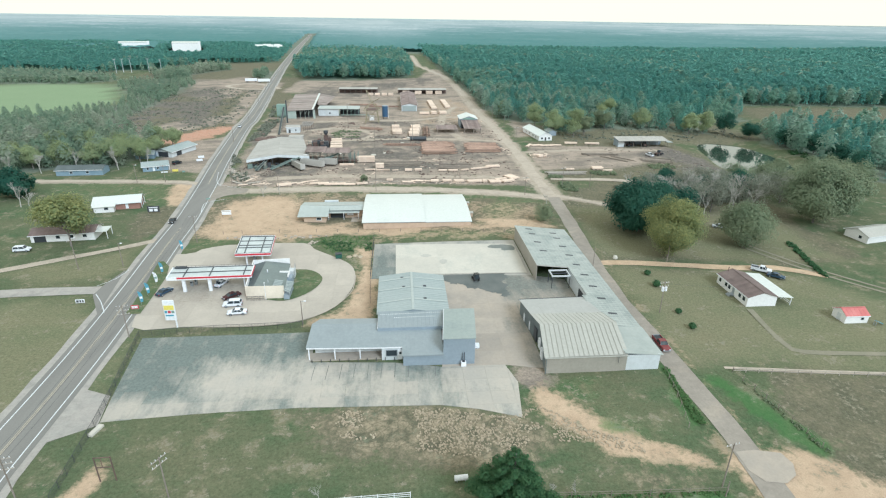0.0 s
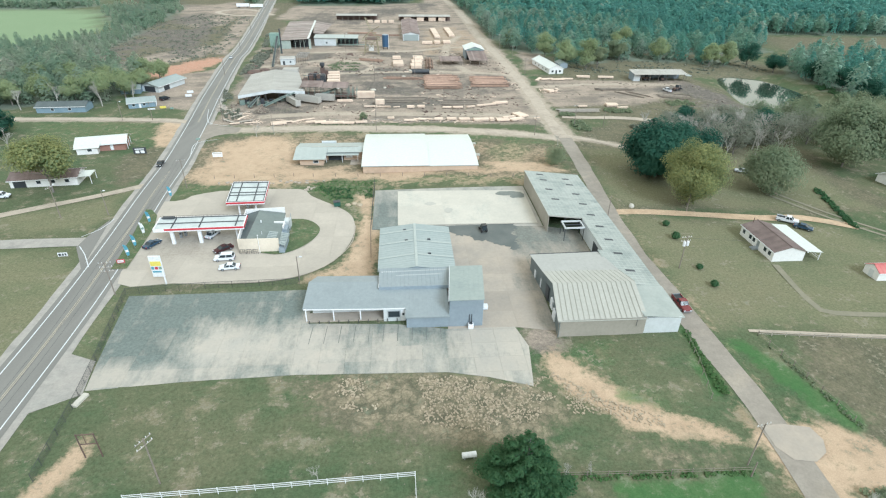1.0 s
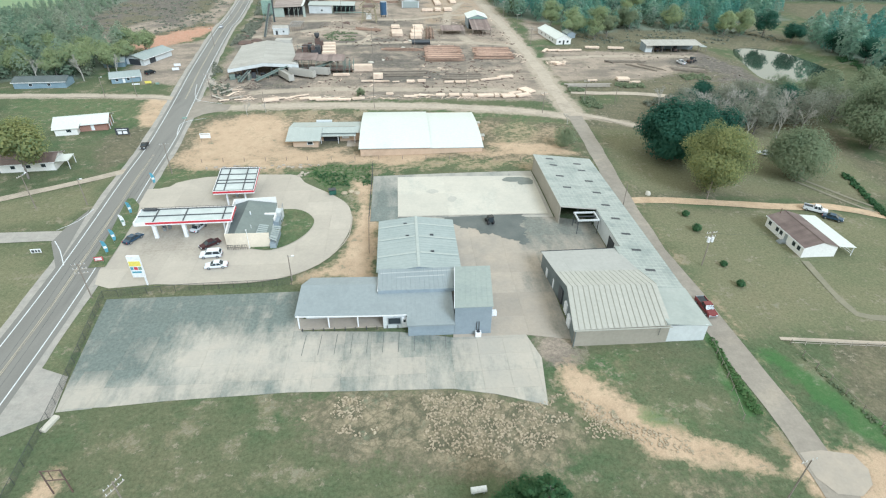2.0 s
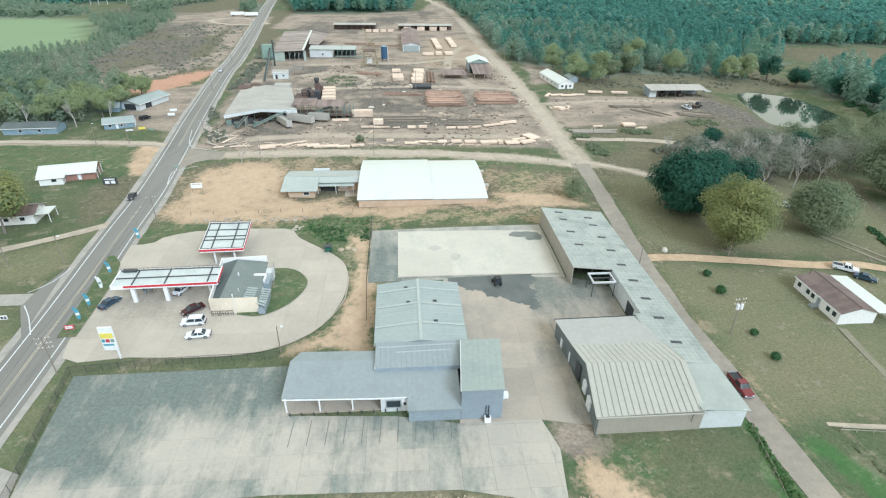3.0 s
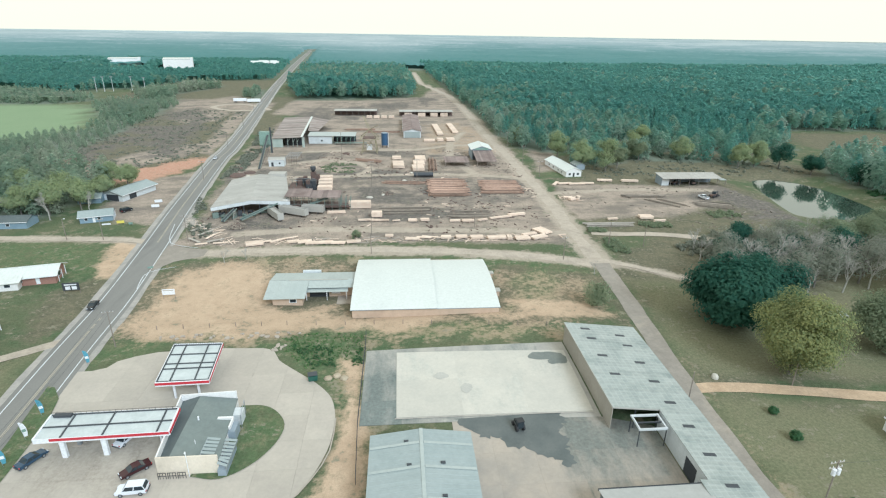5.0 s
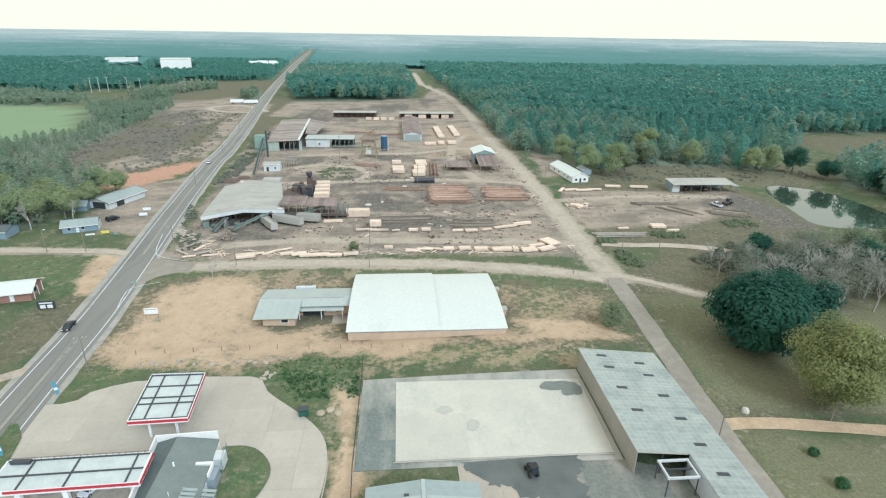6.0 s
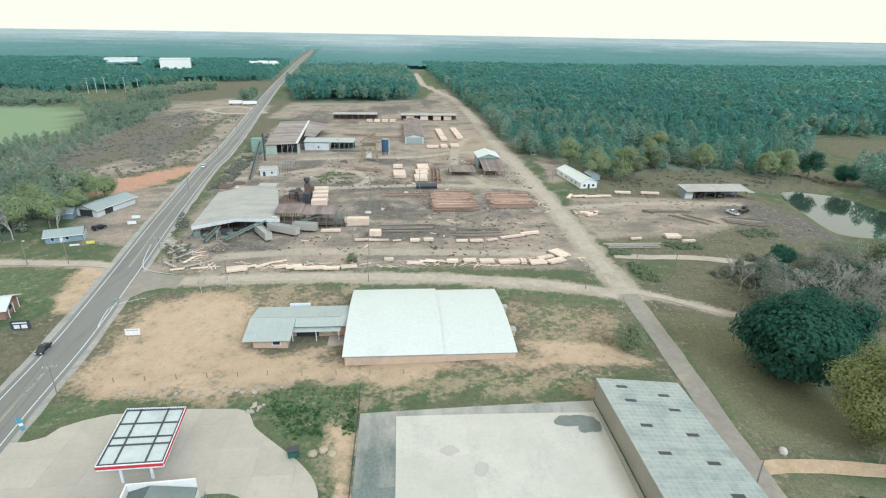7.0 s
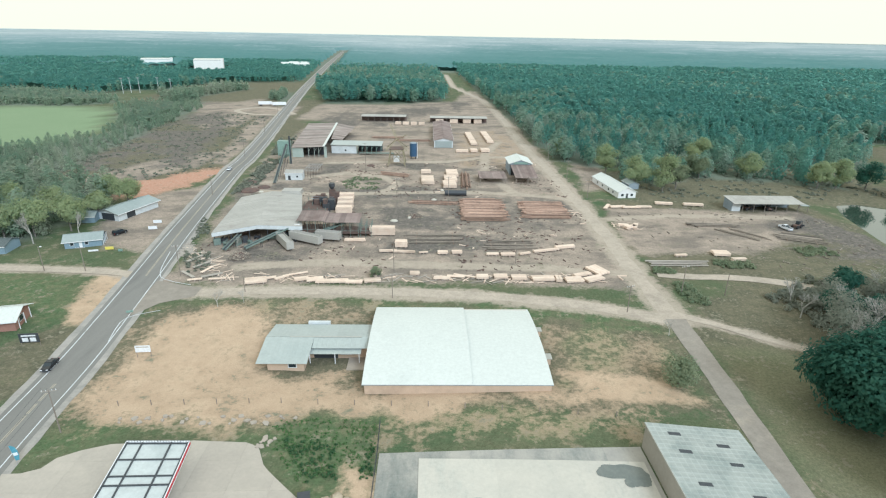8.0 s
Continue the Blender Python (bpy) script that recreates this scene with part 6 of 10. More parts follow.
barrel(gym, -14.0, 9.3, 186.6, 221.2, 0.85, 1.7, 20, M_ROOF_WHITE)
barrel(gym, 9.32, 26.6, 186.9, 220.8, 0.6, 1.5, 15, M_ROOF_WHITE)
wbox(gym, "step_flashing", M_GREY_WALL, (9.2, 9.34, 187.2, 220.4, 0.2, 0.84))
wbox(gym, "wall", M_BRICK, (-13.5, 26.2, 187.0, 187.2, gz - 0.6, 0.5), label="buff brick front wall")
wbox(gym, "wall", M_BRICK, (-13.5, 26.2, 220.2, 220.4, gz - 0.6, 0.7))
for x in (-13.6, 26.1):
    bm = bmesh.new()
    prof = [(187.4, gz - 0.6), (220.2, gz - 0.6)] + [(220.2 - 32.8 * k / 12, 0.35 + 1.45 * (1 - (1 - k / 6) ** 2)) for k in range(13)]
    va = [bm.verts.new((x, y, z)) for y, z in prof]
    vb = [bm.verts.new((x + 0.2, y, z)) for y, z in prof]
    bm.faces.new(va)
    bm.faces.new(vb[::-1])
    for k in range(len(prof)):
        bm.faces.new((va[k], va[(k + 1) % len(prof)], vb[(k + 1) % len(prof)], vb[k]))
    wpart("end_wall", bm, M_BRICK, gym)
fascia(gym, (-14.0, 186.56, 0.85), (9.3, 186.56, 0.85), M_GREY_WALL, 0.16)
fascia(gym, (9.32, 186.86, 0.6), (26.6, 186.86, 0.6), M_GREY_WALL, 0.16)
for y, w in ((197.5, 1.9), (210.0, 1.6)):
    hood = wbox(gym, "side_hood", M_BRICK, (26.4, 28.2, y, y + w, gz - 0.5, 0.15))
    wbox(hood, "hood_roof", M_ROOF_CREAM, (26.35, 28.5, y - 0.2, y + w + 0.2, 0.15, 0.3))

wing = thing("school_wing", (-38, 195, gz + 0.3), "low buff brick wing with a grey metal roof", "building")
wz = gz - 0.4
wbox(wing, "wall", M_BRICK, (-36.4, -28.2, 196.2, 196.4, wz, 0.35), label="buff brick wall")
wbox(wing, "wall", M_BRICK, (-36.4, -36.2, 196.4, 211.6, wz, 0.35))
wbox(wing, "wall", M_BRICK, (-28.4, -28.2, 196.4, 202.0, wz, 0.35))
wbox(wing, "wall", M_BRICK, (-28.2, -14.0, 201.8, 202.0, wz, 0.35))
wbox(wing, "wall", M_BRICK, (-36.2, -14.0, 211.4, 211.6, wz, 0.35))
wroof(wing, (-38.6, 195.0, 0.35), (11.4, 0, 0), (0, 9.0, 1.5), 11, M_ROOF_WING, rib=0.03)
wroof(wing, (-27.2, 200.6, 0.9), (13.4, 0, 0), (0, 3.6, 0.95), 12, M_ROOF_WING, rib=0.03)
wroof(wing, (-13.8, 212.6, 0.4), (-24.8, 0, 0), (0, -8.4, 1.45), 24, M_ROOF_WING, rib=0.03)
wbox(wing, "ridge_cap", M_ROOF_CREAM, (-33.0, -16.0, 203.9, 204.3, 1.85, 1.98), label="pale ridge strip")
wroof(wing, (-27.9, 199.2, 0.25), (12.2, 0, 0), (0, 2.9, 0.35), 11, M_ROOF_WING, rib=0.03)
for px in (-27.6, -21.8, -16.2):
    wbox(wing, "porch_post", M_WHITE, (px, px + 0.16, 199.4, 199.56, wz, 0.3))
wn_ = wbox(wing, "window", M_GLASS, (-31.6, -29.9, 196.1, 196.22, -1.3, -0.35))
wbox(wn_, "window_frame", M_WHITE, (-31.75, -29.75, 196.06, 196.2, -0.35, -0.22), (-31.75, -29.75, 196.06, 196.2, -1.43, -1.3), (-31.75, -31.6, 196.06, 196.2, -1.3, -0.35), (-29.9, -29.75, 196.06, 196.2, -1.3, -0.35))
wn_ = wbox(wing, "window", M_WHITE, (-20.6, -18.2, 201.7, 201.82, -1.4, -0.2), label="pale boarded window")
wbox(wn_, "window_frame", M_WHITE, (-20.7, -18.1, 201.66, 201.8, -0.2, -0.1), (-20.7, -18.1, 201.66, 201.8, -1.5, -1.4))
# a dark sheet on the wall paints the porch roof's shade
wbox(wing, "dark_bay", M_DARK, (-27.0, -21.4, 201.72, 201.82, wz + 0.4, 0.1), label="dark sheet painting the shade under the porch roof")
wbox(wing, "wall_patch", M_PALE_WALL, (-30.5, -25.0, 212.8, 213.6, wz, 0.95), label="pale box behind the ridge")
wbox(wing, "porch_floor", M_YARD, (-18.8, -14.2, 196.8, 201.8, gz - 0.3, gz + 0.2))

# ---- filling station ----
shop = thing("filling_station_store", (-38, 131, 0), "white filling station store with a dark flat roof", "building")
wbox(shop, "wall", M_CREAM_WALL, (-41.3, -31.3, 131.0, 131.25, -0.3, 3.9), label="cream front wall with a parapet")
sloped(shop, "wall", M_WHITE_WALL, [(-41.3, 131.25, -0.3), (-41.05, 131.25, -0.3), (-42.75, 147.4, -0.3), (-43.0, 147.4, -0.3)], [(-41.3, 131.25, 3.9), (-41.05, 131.25, 3.9), (-42.75, 147.4, 4.2), (-43.0, 147.4, 4.2)])
sloped(shop, "wall", M_WHITE_WALL, [(-43.0, 147.4, -0.3), (-32.6, 147.8, -0.3), (-32.6, 148.05, -0.3), (-43.0, 147.65, -0.3)], [(-43.0, 147.4, 4.2), (-32.6, 147.8, 4.4), (-32.6, 148.05, 4.4), (-43.0, 147.65, 4.2)])
sloped(shop, "wall", M_WHITE_WALL, [(-31.55, 131.25, -0.3), (-31.3, 131.25, -0.3), (-32.6, 147.8, -0.3), (-32.85, 147.8, -0.3)], [(-31.55, 131.25, 2.6), (-31.3, 131.25, 2.6), (-32.6, 147.8, 2.7), (-32.85, 147.8, 2.7)])
sloped(shop, "roof", M_TAR_GREY, [(-39.4, 131.25, 3.0), (-31.2, 131.25, 2.4), (-32.5, 147.7, 2.5), (-39.3, 147.4, 3.4)], [(-39.4, 131.25, 3.3), (-31.2, 131.25, 2.7), (-32.5, 147.7, 2.8), (-39.3, 147.4, 3.9)], "grey felt roof")
# the west-facing pitch takes a darker tar, its shade put into the colour
sloped(shop, "roof", M_TAR, [(-41.05, 131.25, 2.3), (-39.4, 131.25, 3.0), (-39.3, 147.4, 3.4), (-42.75, 147.4, 2.5)], [(-41.05, 131.25, 2.6), (-39.4, 131.25, 3.3), (-39.3, 147.4, 3.9), (-42.75, 147.4, 2.8)], "west roof pitch in darker tar that paints its shade")
wbox(shop, "lean_to", M_GREY_WALL, (-31.3, -29.9, 130.2, 136.4, -0.2, 1.5), label="small metal lean-to")
for k in range(8):
    y = 130.0 + 0.86 * k
    x0 = -34.6 if y > 131.4 else -31.1
    sloped(shop, "roof_slat", M_ROOF_PALE, [(x0, y, 3.05), (-29.6, y, 2.3), (-29.6, y + 0.55, 2.3), (x0, y + 0.55, 3.05)], [(x0, y, 3.12), (-29.6, y, 2.37), (-29.6, y + 0.55, 2.37), (x0, y + 0.55, 3.12)])
wbox(shop, "slat_beam", M_STEEL, (-34.65, -34.5, 131.4, 136.7, 2.85, 3.04), (-29.75, -29.6, 129.9, 136.7, 1.9, 2.29))
wbox(shop, "back_annex", M_PALE_WALL, (-32.4, -30.6, 142.9, 145.2, -0.2, 2.6), label="small white plant room")
wbox(shop, "back_annex", M_GREY_WALL, (-31.9, -30.6, 138.6, 141.4, -0.2, 2.4), label="grey plant box with pipes")
wbox(shop, "parapet_stub", M_WHITE_WALL, (-34.4, -31.6, 141.4, 141.9, 2.5, 3.2), (-31.8, -31.5, 139.0, 141.4, 2.5, 3.2))
wpart("pipe", tubes([((-30.9, 146.4, 0), (-30.9, 146.4, 3.4), 0.07), ((-30.4, 141.9, 0), (-30.4, 141.9, 3.3), 0.07), ((-30.9, 146.4, 3.3), (-30.4, 141.9, 3.2), 0.06)]), M_STEEL, shop)
wpart("roof_vent", tubes([((-37.6, 141.0, 3.0), (-37.6, 141.0, 4.1), 0.16), ((-36.2, 135.0, 2.9), (-36.2, 135.0, 3.9), 0.06)]), M_WHITE, shop)
wpart("yard_light", tubes([((-36.1, 130.6, 0), (-36.1, 130.6, 5.2), 0.06), ((-36.1, 130.6, 5.2), (-35.9, 130.1, 5.4), 0.13)]), M_WHITE, shop)
for k, x in enumerate((-41.0, -39.4, -37.8)):
    wbox(shop, "ice_cage", M_BLACK_STEEL, (x, x + 1.35, 130.2, 130.9, 0, 0.1), (x, x + 0.08, 130.2, 130.28, 0.1, 1.4), (x + 1.27, x + 1.35, 130.2, 130.28, 0.1, 1.4), (x, x + 1.35, 130.2, 130.28, 1.32, 1.4), (x, x + 1.35, 130.2, 130.28, 0.7, 0.76), (x + 0.3, x + 0.36, 130.2, 130.28, 0.1, 1.4), (x + 0.8, x + 0.86, 130.2, 130.28, 0.1, 1.4))


def canopy(name, corners, z, label, us, vs, posts, white_end=0.0):
    """A flat forecourt canopy: white deck, red band, dark gutters on top, columns."""
    (x0, y0), (x1, y1), (x2, y2), (x3, y3) = corners
    mx, my = (x0 + x1 + x2 + x3) / 4, (y0 + y1 + y2 + y3) / 4
    c = thing(name, (mx, my, 0), label, "canopy")

    def at(u, v, w):
        ax, ay = x0 + (x1 - x0) * u, y0 + (y1 - y0) * u
        bx, by = x3 + (x2 - x3) * u, y3 + (y2 - y3) * u
        return (ax + (bx - ax) * v, ay + (by - ay) * v, w)

    def quad(u0, u1, v0, v1, w0, w1, nm, mat, lab=""):
        return sloped(c, nm, mat, [at(u0, v0, w0), at(u1, v0, w0), at(u1, v1, w0), at(u0, v1, w0)], [at(u0, v0, w1), at(u1, v0, w1), at(u1, v1, w1), at(u0, v1, w1)], lab)
    quad(0.005, 0.995, 0.008, 0.992, z - 0.55, z - 0.12, "deck", M_CANOPY, "pale deck between the gutters")
    e = 0.004
    for k, (u0, u1, v0, v1) in enumerate(((-e, 1 + e, -0.012, 0.006), (-e, 1 + e, 0.994, 1.012), (-0.01, 0.004, 0.006, 0.994), (0.996, 1.01, 0.006, 0.994))):
        fs = quad(u0, u1, v0, v1, z - 0.85, z + 0.05, "fascia", M_WHITE)
        if k in (0, 3):
            band = [(-e + white_end, 1 + e, -0.02, -0.012), None, None, (1.01, 1.016, 0.0, 1.0)][k]
            quad(*band, z - 0.5, z + 0.0, "red_band", M_RED)
    du, dv = 1 / math.dist((x0, y0), (x1, y1)), 1 / math.dist((x0, y0), (x3, y3))
    for u in us:
        quad(u - 0.13 * du, u + 0.13 * du, 0.01, 0.99, z - 0.12, z + 0.03, "gutter", M_BLACK_STEEL)
    for v in vs:
        quad(0.005, 0.995, v - 0.12 * dv, v + 0.12 * dv, z - 0.11, z + 0.06, "gutter", M_BLACK_STEEL)
    rail = bmesh.new()
    n = 22
    for k in range(n + 1):
        tube(rail, at(k / n, 0.99, z), at(k / n, 0.99, z + 0.45), 0.03, sides=4)
    for k in range(n):
        tube(rail, at(k / n, 0.99, z + 0.42), at((k + 1) / n, 0.99, z + 0.42), 0.03, sides=4)
    wpart("back_rail", rail, M_BLACK_STEEL, c)
    for px, py, w in posts:
        wbox(c, "column", M_WHITE, (px - w, px + w, py - w * 0.7, py + w * 0.7, -0.2, z - 0.5))
    return c


canopy("fuel_canopy", [(-62.8, 135.6), (-41.0, 136.4), (-41.6, 142.8), (-63.4, 142.2)], 4.8, "long white fuel canopy with a red band and dark roof gutters", (0.19, 0.5, 0.91), (0.47, 0.97), [(-59.0, 136.6, 0.42), (-52.2, 136.8, 0.42), (-43.6, 138.8, 0.2)], 0.12)
canopy("diesel_canopy", [(-49.0, 150.9), (-38.8, 151.3), (-40.2, 165.2), (-50.6, 165.2)], 4.8, "square white fuel canopy with a red band and dark grid roof", (0.015, 0.26, 0.72, 0.985), (0.02, 0.33, 0.46, 0.71, 0.97), [(-46.2, 152.2, 0.2), (-41.7, 152.8, 0.2), (-47.4, 161.5, 0.2), (-43.0, 161.8, 0.2)])
wbox(bpy.data.objects["fuel_canopy"], "roof_unit", M_BLACK_STEEL, (-62.6, -59.6, 141.2, 142.0, 4.8, 5.25), label="dark ventilation unit on the canopy's corner")


def fuel_pump(x, y):
    p = thing("fuel_pump", (x, y, zg(x, y) + 0.05), "fuel pump on a low kerbed island", "fuel pump", "fuel pumps on the forecourt")
    part("island", soft_box(-1.1, 1.1, -0.6, 0.6, 0, 0.16, 0.05), M_YARD, p)
    part("cabinet", soft_box(-0.35, 0.35, -0.28, 0.28, 0.16, 1.75, 0.05), M_STEEL, p)
    part("display", boxes((-0.25, 0.25, -0.3, -0.27, 1.15, 1.6)), M_BLACK_STEEL, p)
    part("hose", tubes([((0.37, 0, 1.4), (0.6, 0, 0.9), 0.03), ((0.6, 0, 0.9), (0.38, 0, 0.5), 0.03)], 6), M_RUBBER, p)


for x, y in ((-58.2, 139.6), (-57.4, 140.6), (-51.2, 139.6), (-50.2, 140.6), (-45.0, 156.5)):
    fuel_pump(x, y)

sign = thing("fuel_price_sign", (-54.4, 117.9, 0), "tall white fuel price sign with yellow and blue bands", "sign")
part("post", boxes((-0.14, 0.14, -0.16, 0.16, -0.2, 2.2)), M_WHITE, sign)
face = part("sign_face", soft_box(-2.35, 0.25, -0.2, 0.2, 2.0, 7.4, 0.08), M_WHITE, sign, "white sign box")
part("price_band", boxes((-2.2, 0.1, -0.24, -0.2, 4.9, 6.1)), M_YELLOW, face)
part("price_band", boxes((-2.2, -1.6, -0.24, -0.2, 4.0, 4.7)), M_SKYBLUE, face)
part("price_band", boxes((-1.45, -0.75, -0.24, -0.2, 4.0, 4.7)), M_SIGNRED, face)
part("price_band", boxes((-0.6, 0.05, -0.24, -0.2, 4.0, 4.7)), M_GREEN_STEEL, face)
part("price_band", boxes((-2.1, -0.2, -0.24, -0.2, 3.2, 3.6)), M_SKYBLUE, face)

# ---- houses east of the lane ----
mh = gable_house("mobile_home", 96.0, 127.4, 90, 14.6, 8.2, 2.7, 1.3, M_SHINGLE, M_WHITE_WALL, "white mobile home with a brown shingle roof and pale side porch", "house", 0.3, 14, 0.015,
    windows=[("n", -6.3, -5.2, 1.0, 2.1), ("n", -4.4, -3.3, 1.0, 2.1), ("n", 0.6, 1.7, 1.0, 2.1), ("n", 2.2, 3.3, 1.0, 2.1), ("n", 5.2, 6.3, 1.0, 2.1)], doors=[("n", -1.3, -0.3, 2.2, M_STEEL)])
strip(mh, axes((-7.5, -8.6, 2.35), (15, 0, 0), (0, 4.4, 0.45)), 15.0, 4.42, 14, M_ROOF_WHITE, 0.02)
for k in range(5):
    part("porch_post", boxes((-7.2 + k * 3.6, -7.05 + k * 3.6, -8.4, -8.25, -0.2, 2.35)), M_WHITE, mh)
part("porch_rail", boxes((-7.2, 7.35, -8.4, -8.32, 0.85, 0.95), (-7.2, 7.35, -8.4, -8.32, 0.4, 0.46)), M_WHITE, mh)
part("step", boxes((-1.5, 0.0, 4.1, 5.3, -0.2, 0.4), (-1.5, 0.0, 5.3, 5.7, -0.2, 0.2)), M_STEEL, mh)
part("chimney_pipe", tubes([((7.0, 1.5, 2.6), (7.0, 1.5, 5.0), 0.1)]), M_RUST, mh)
gable_house("garden_shed", 115.0, 112.4, 0, 6.2, 4.4, 2.1, 1.2, M_ROOF_RED, M_WHITE_WALL, "white garden shed with a red metal roof", "shed", 0.2, doors=[("w", -0.6, 0.6, 1.9, M_PALE_WALL)], windows=[("s", 1.0, 1.8, 0.9, 1.6)])
gable_house("far_house", 168, 166.5, 12, 16, 8.5, 2.5, 1.6, M_ROOF_CREAM, M_WHITE_WALL, "white low house with a pale metal roof", "house", 0.5, windows=[("w", -2, -0.9, 0.9, 1.9)])
gable_house("white_house", 89.8, 347.0, 97, 30, 8.6, 3.0, 1.9, M_ROOF_WHITE, M_WHITE_WALL, "long white building with a white metal roof", "building", 0.4,
    windows=[("w", -2.9, -1.7, 0.9, 2.0), ("w", 1.7, 2.9, 0.9, 2.0), ("n", -10, -8.8, 1, 2), ("n", -5, -3.8, 1, 2), ("n", 2, 3.2, 1, 2), ("n", 8, 9.2, 1, 2)], doors=[("w", -0.5, 0.5, 2.1, M_DARK)])
gable_house("side_shed", 100, 352, 97, 8, 5, 2.4, 1.0, M_ROOF_PALE, M_GREY_WALL, "small grey shed beside a white building", "shed", 0.3)

ms = thing("machine_shed", (146, 318, 0), "open-fronted machine shed with a pale metal roof", "building")
strip(ms, axes((-15.5, -7, 4.0), (31, 0, 0), (0, 10, 0.9)), 31, 10.04, 26, M_ROOF_DUST, 0.04)
part("wall", boxes((-14.9, -14.7, -4.5, 2.6, -0.3, 4.3), (-14.7, 14.9, 2.4, 2.6, -0.3, 4.6)), M_GREY_WALL, ms)
part("wall", boxes((-14.7, -11.0, -4.5, -4.3, -0.3, 3.9)), M_PALE_WALL, ms)
for k in range(6):
    part("post", boxes((-10.5 + k * 4.9, -10.3 + k * 4.9, -5.2, -5.0, -0.2, 4.1)), M_WOOD_POLE, ms)
part("side_canopy", boxes((15.6, 19.0, -5, 1, 2.6, 2.75)), M_ROOF_PALE, ms)
part("canopy_post", boxes((18.6, 18.8, -4.8, -4.6, -0.2, 2.6), (18.6, 18.8, 0.6, 0.8, -0.2, 2.6)), M_WOOD_POLE, ms)

# ---- houses west of the highway ----
lh = gable_house("ranch_house", -110.5, 213.0, 14, 15.5, 8.4, 2.7, 1.5, M_ROOF_WHITE, M_REDBRICK, "red brick house with a broad white metal roof", "house", 0.9,
    windows=[("s", -5.8, -4.4, 1.0, 2.0), ("s", -2.0, -0.6, 1.0, 2.0), ("e", -1.6, 0.4, 0.8, 2.2)], doors=[("s", 2.8, 3.8, 2.1, M_WHITE)])
part("annex_wall", boxes((-7.5, -0.8, -7.0, -4.25, -0.4, 2.45)), M_WHITE_WALL, lh, "white rendered annex")
strip(lh, axes((-8.2, -7.6, 2.3), (8.2, 0, 0), (0, 3.6, 0.75)), 8.2, 3.68, 7, M_ROOF_WHITE, 0.03)
window(lh, -4.0, -2.6, 1.0, 1.9, -7.0)
for k in range(3):
    part("porch_post", boxes((8.3, 8.45, -3.6 + 3.2 * k, -3.45 + 3.2 * k, -0.3, 2.6)), M_WHITE, lh)
l2 = gable_house("bungalow", -112.5, 179.8, 8, 19, 7.5, 2.6, 1.2, M_SHINGLE, M_WHITE_WALL, "white bungalow with a dark roof and a carport", "house", 0.5,
    windows=[("s", -2, -0.8, 1, 2), ("s", 2, 3.2, 1, 2), ("s", 6, 7.2, 1, 2)], doors=[("s", -8.5, -5.0, 2.3, M_DARK)])
part("porch_roof", boxes((9.7, 13.5, -3.8, 1.5, 2.45, 2.6)), M_ROOF_WHITE, l2)
for y in (-3.6, 1.2):
    part("porch_post", boxes((13.2, 13.35, y, y + 0.15, -0.2, 2.45)), M_WHITE, l2)
bh = gable_house("blue_house", -118.5, 268.5, 20, 11, 7, 2.5, 1.4, M_ROOF_PALE, M_BLUE_WALL, "small blue house with a grey roof and white porch", "house", 0.6,
    windows=[("s", -3.8, -2.8, 0.9, 1.9), ("s", 0.5, 1.5, 0.9, 1.9)], doors=[("s", -1.2, -0.3, 2.1, M_WHITE)])
for k in range(4):
    part("porch_post", boxes((5.8 + 0.0 * k, 5.95, -3.2 + 2.1 * k, -3.05 + 2.1 * k, -0.3, 2.4)), M_WHITE, bh)
gable_house("hidden_house", -149, 262, 4, 20, 8, 2.6, 1.3, M_TAR, M_BLUE_WALL, "dark roofed blue house under bare trees", "house", 0.5, windows=[("s", -4, -2.8, 0.9, 1.9), ("s", 3, 4.2, 0.9, 1.9)])
gable_house("shed", -133, 293, 10, 9, 6, 2.4, 1.3, M_ROOF_PALE, M_BLUE_WALL, "small blue-grey shed among the trees", "shed", 0.4)
gable_house("workshop", -121.5, 303.5, 72, 20, 10, 3.0, 1.4, M_ROOF_PALE, M_PALE_WALL, "metal workshop with an open pale roof", "building", 0.9, doors=[("s", -6, -2, 2.6, M_DARK), ("w", -3, 3, 2.7, M_DARK)])

# ---- sawmill ----
saw = thing("sawmill_hall", (-62, 292, 0), "big dusty metal sawmill hall with an open front", "building")
# a broad low gable whose ridge runs back from the open front
s_fl, s_fr, s_br, s_bl = Vector((-74.8, 267.6, 4.6)), Vector((-45.5, 275.5, 4.6)), Vector((-55.0, 318.5, 4.6)), Vector((-78.6, 311.5, 4.6))
s_fm, s_bm = (s_fl + s_fr) / 2 + Vector((0, 0, 1.7)), (s_bl + s_br) / 2 + Vector((0, 0, 1.7))


quad_roof(saw, s_fl, s_bl, s_bm, s_fm, 24, M_ROOF_DUST)
quad_roof(saw, s_br, s_fr, s_fm, s_bm, 24, M_ROOF_DUST)
drop = Vector((0, 0, -1.5))
for a, b in ((s_fl, s_fm), (s_fm, s_fr)):
    t = (b - a).cross(Vector((0, 0, 1))).normalized() * 0.15
    sloped(saw, "front_skirt", M_PALE_WALL, [a + drop, b + drop, b + drop - t, a + drop - t], [a - t * 0.2, b - t * 0.2, b - t, a - t], "pale metal skirt over the open front")
for u in (0.02, 0.2, 0.4, 0.6, 0.8, 0.98):
    p = s_fl.lerp(s_fr, u)
    wpart("post", tubes([((p.x, p.y + 0.5, -0.2), (p.x, p.y + 0.5, 4.4), 0.16)]), M_BLACK_STEEL, saw)
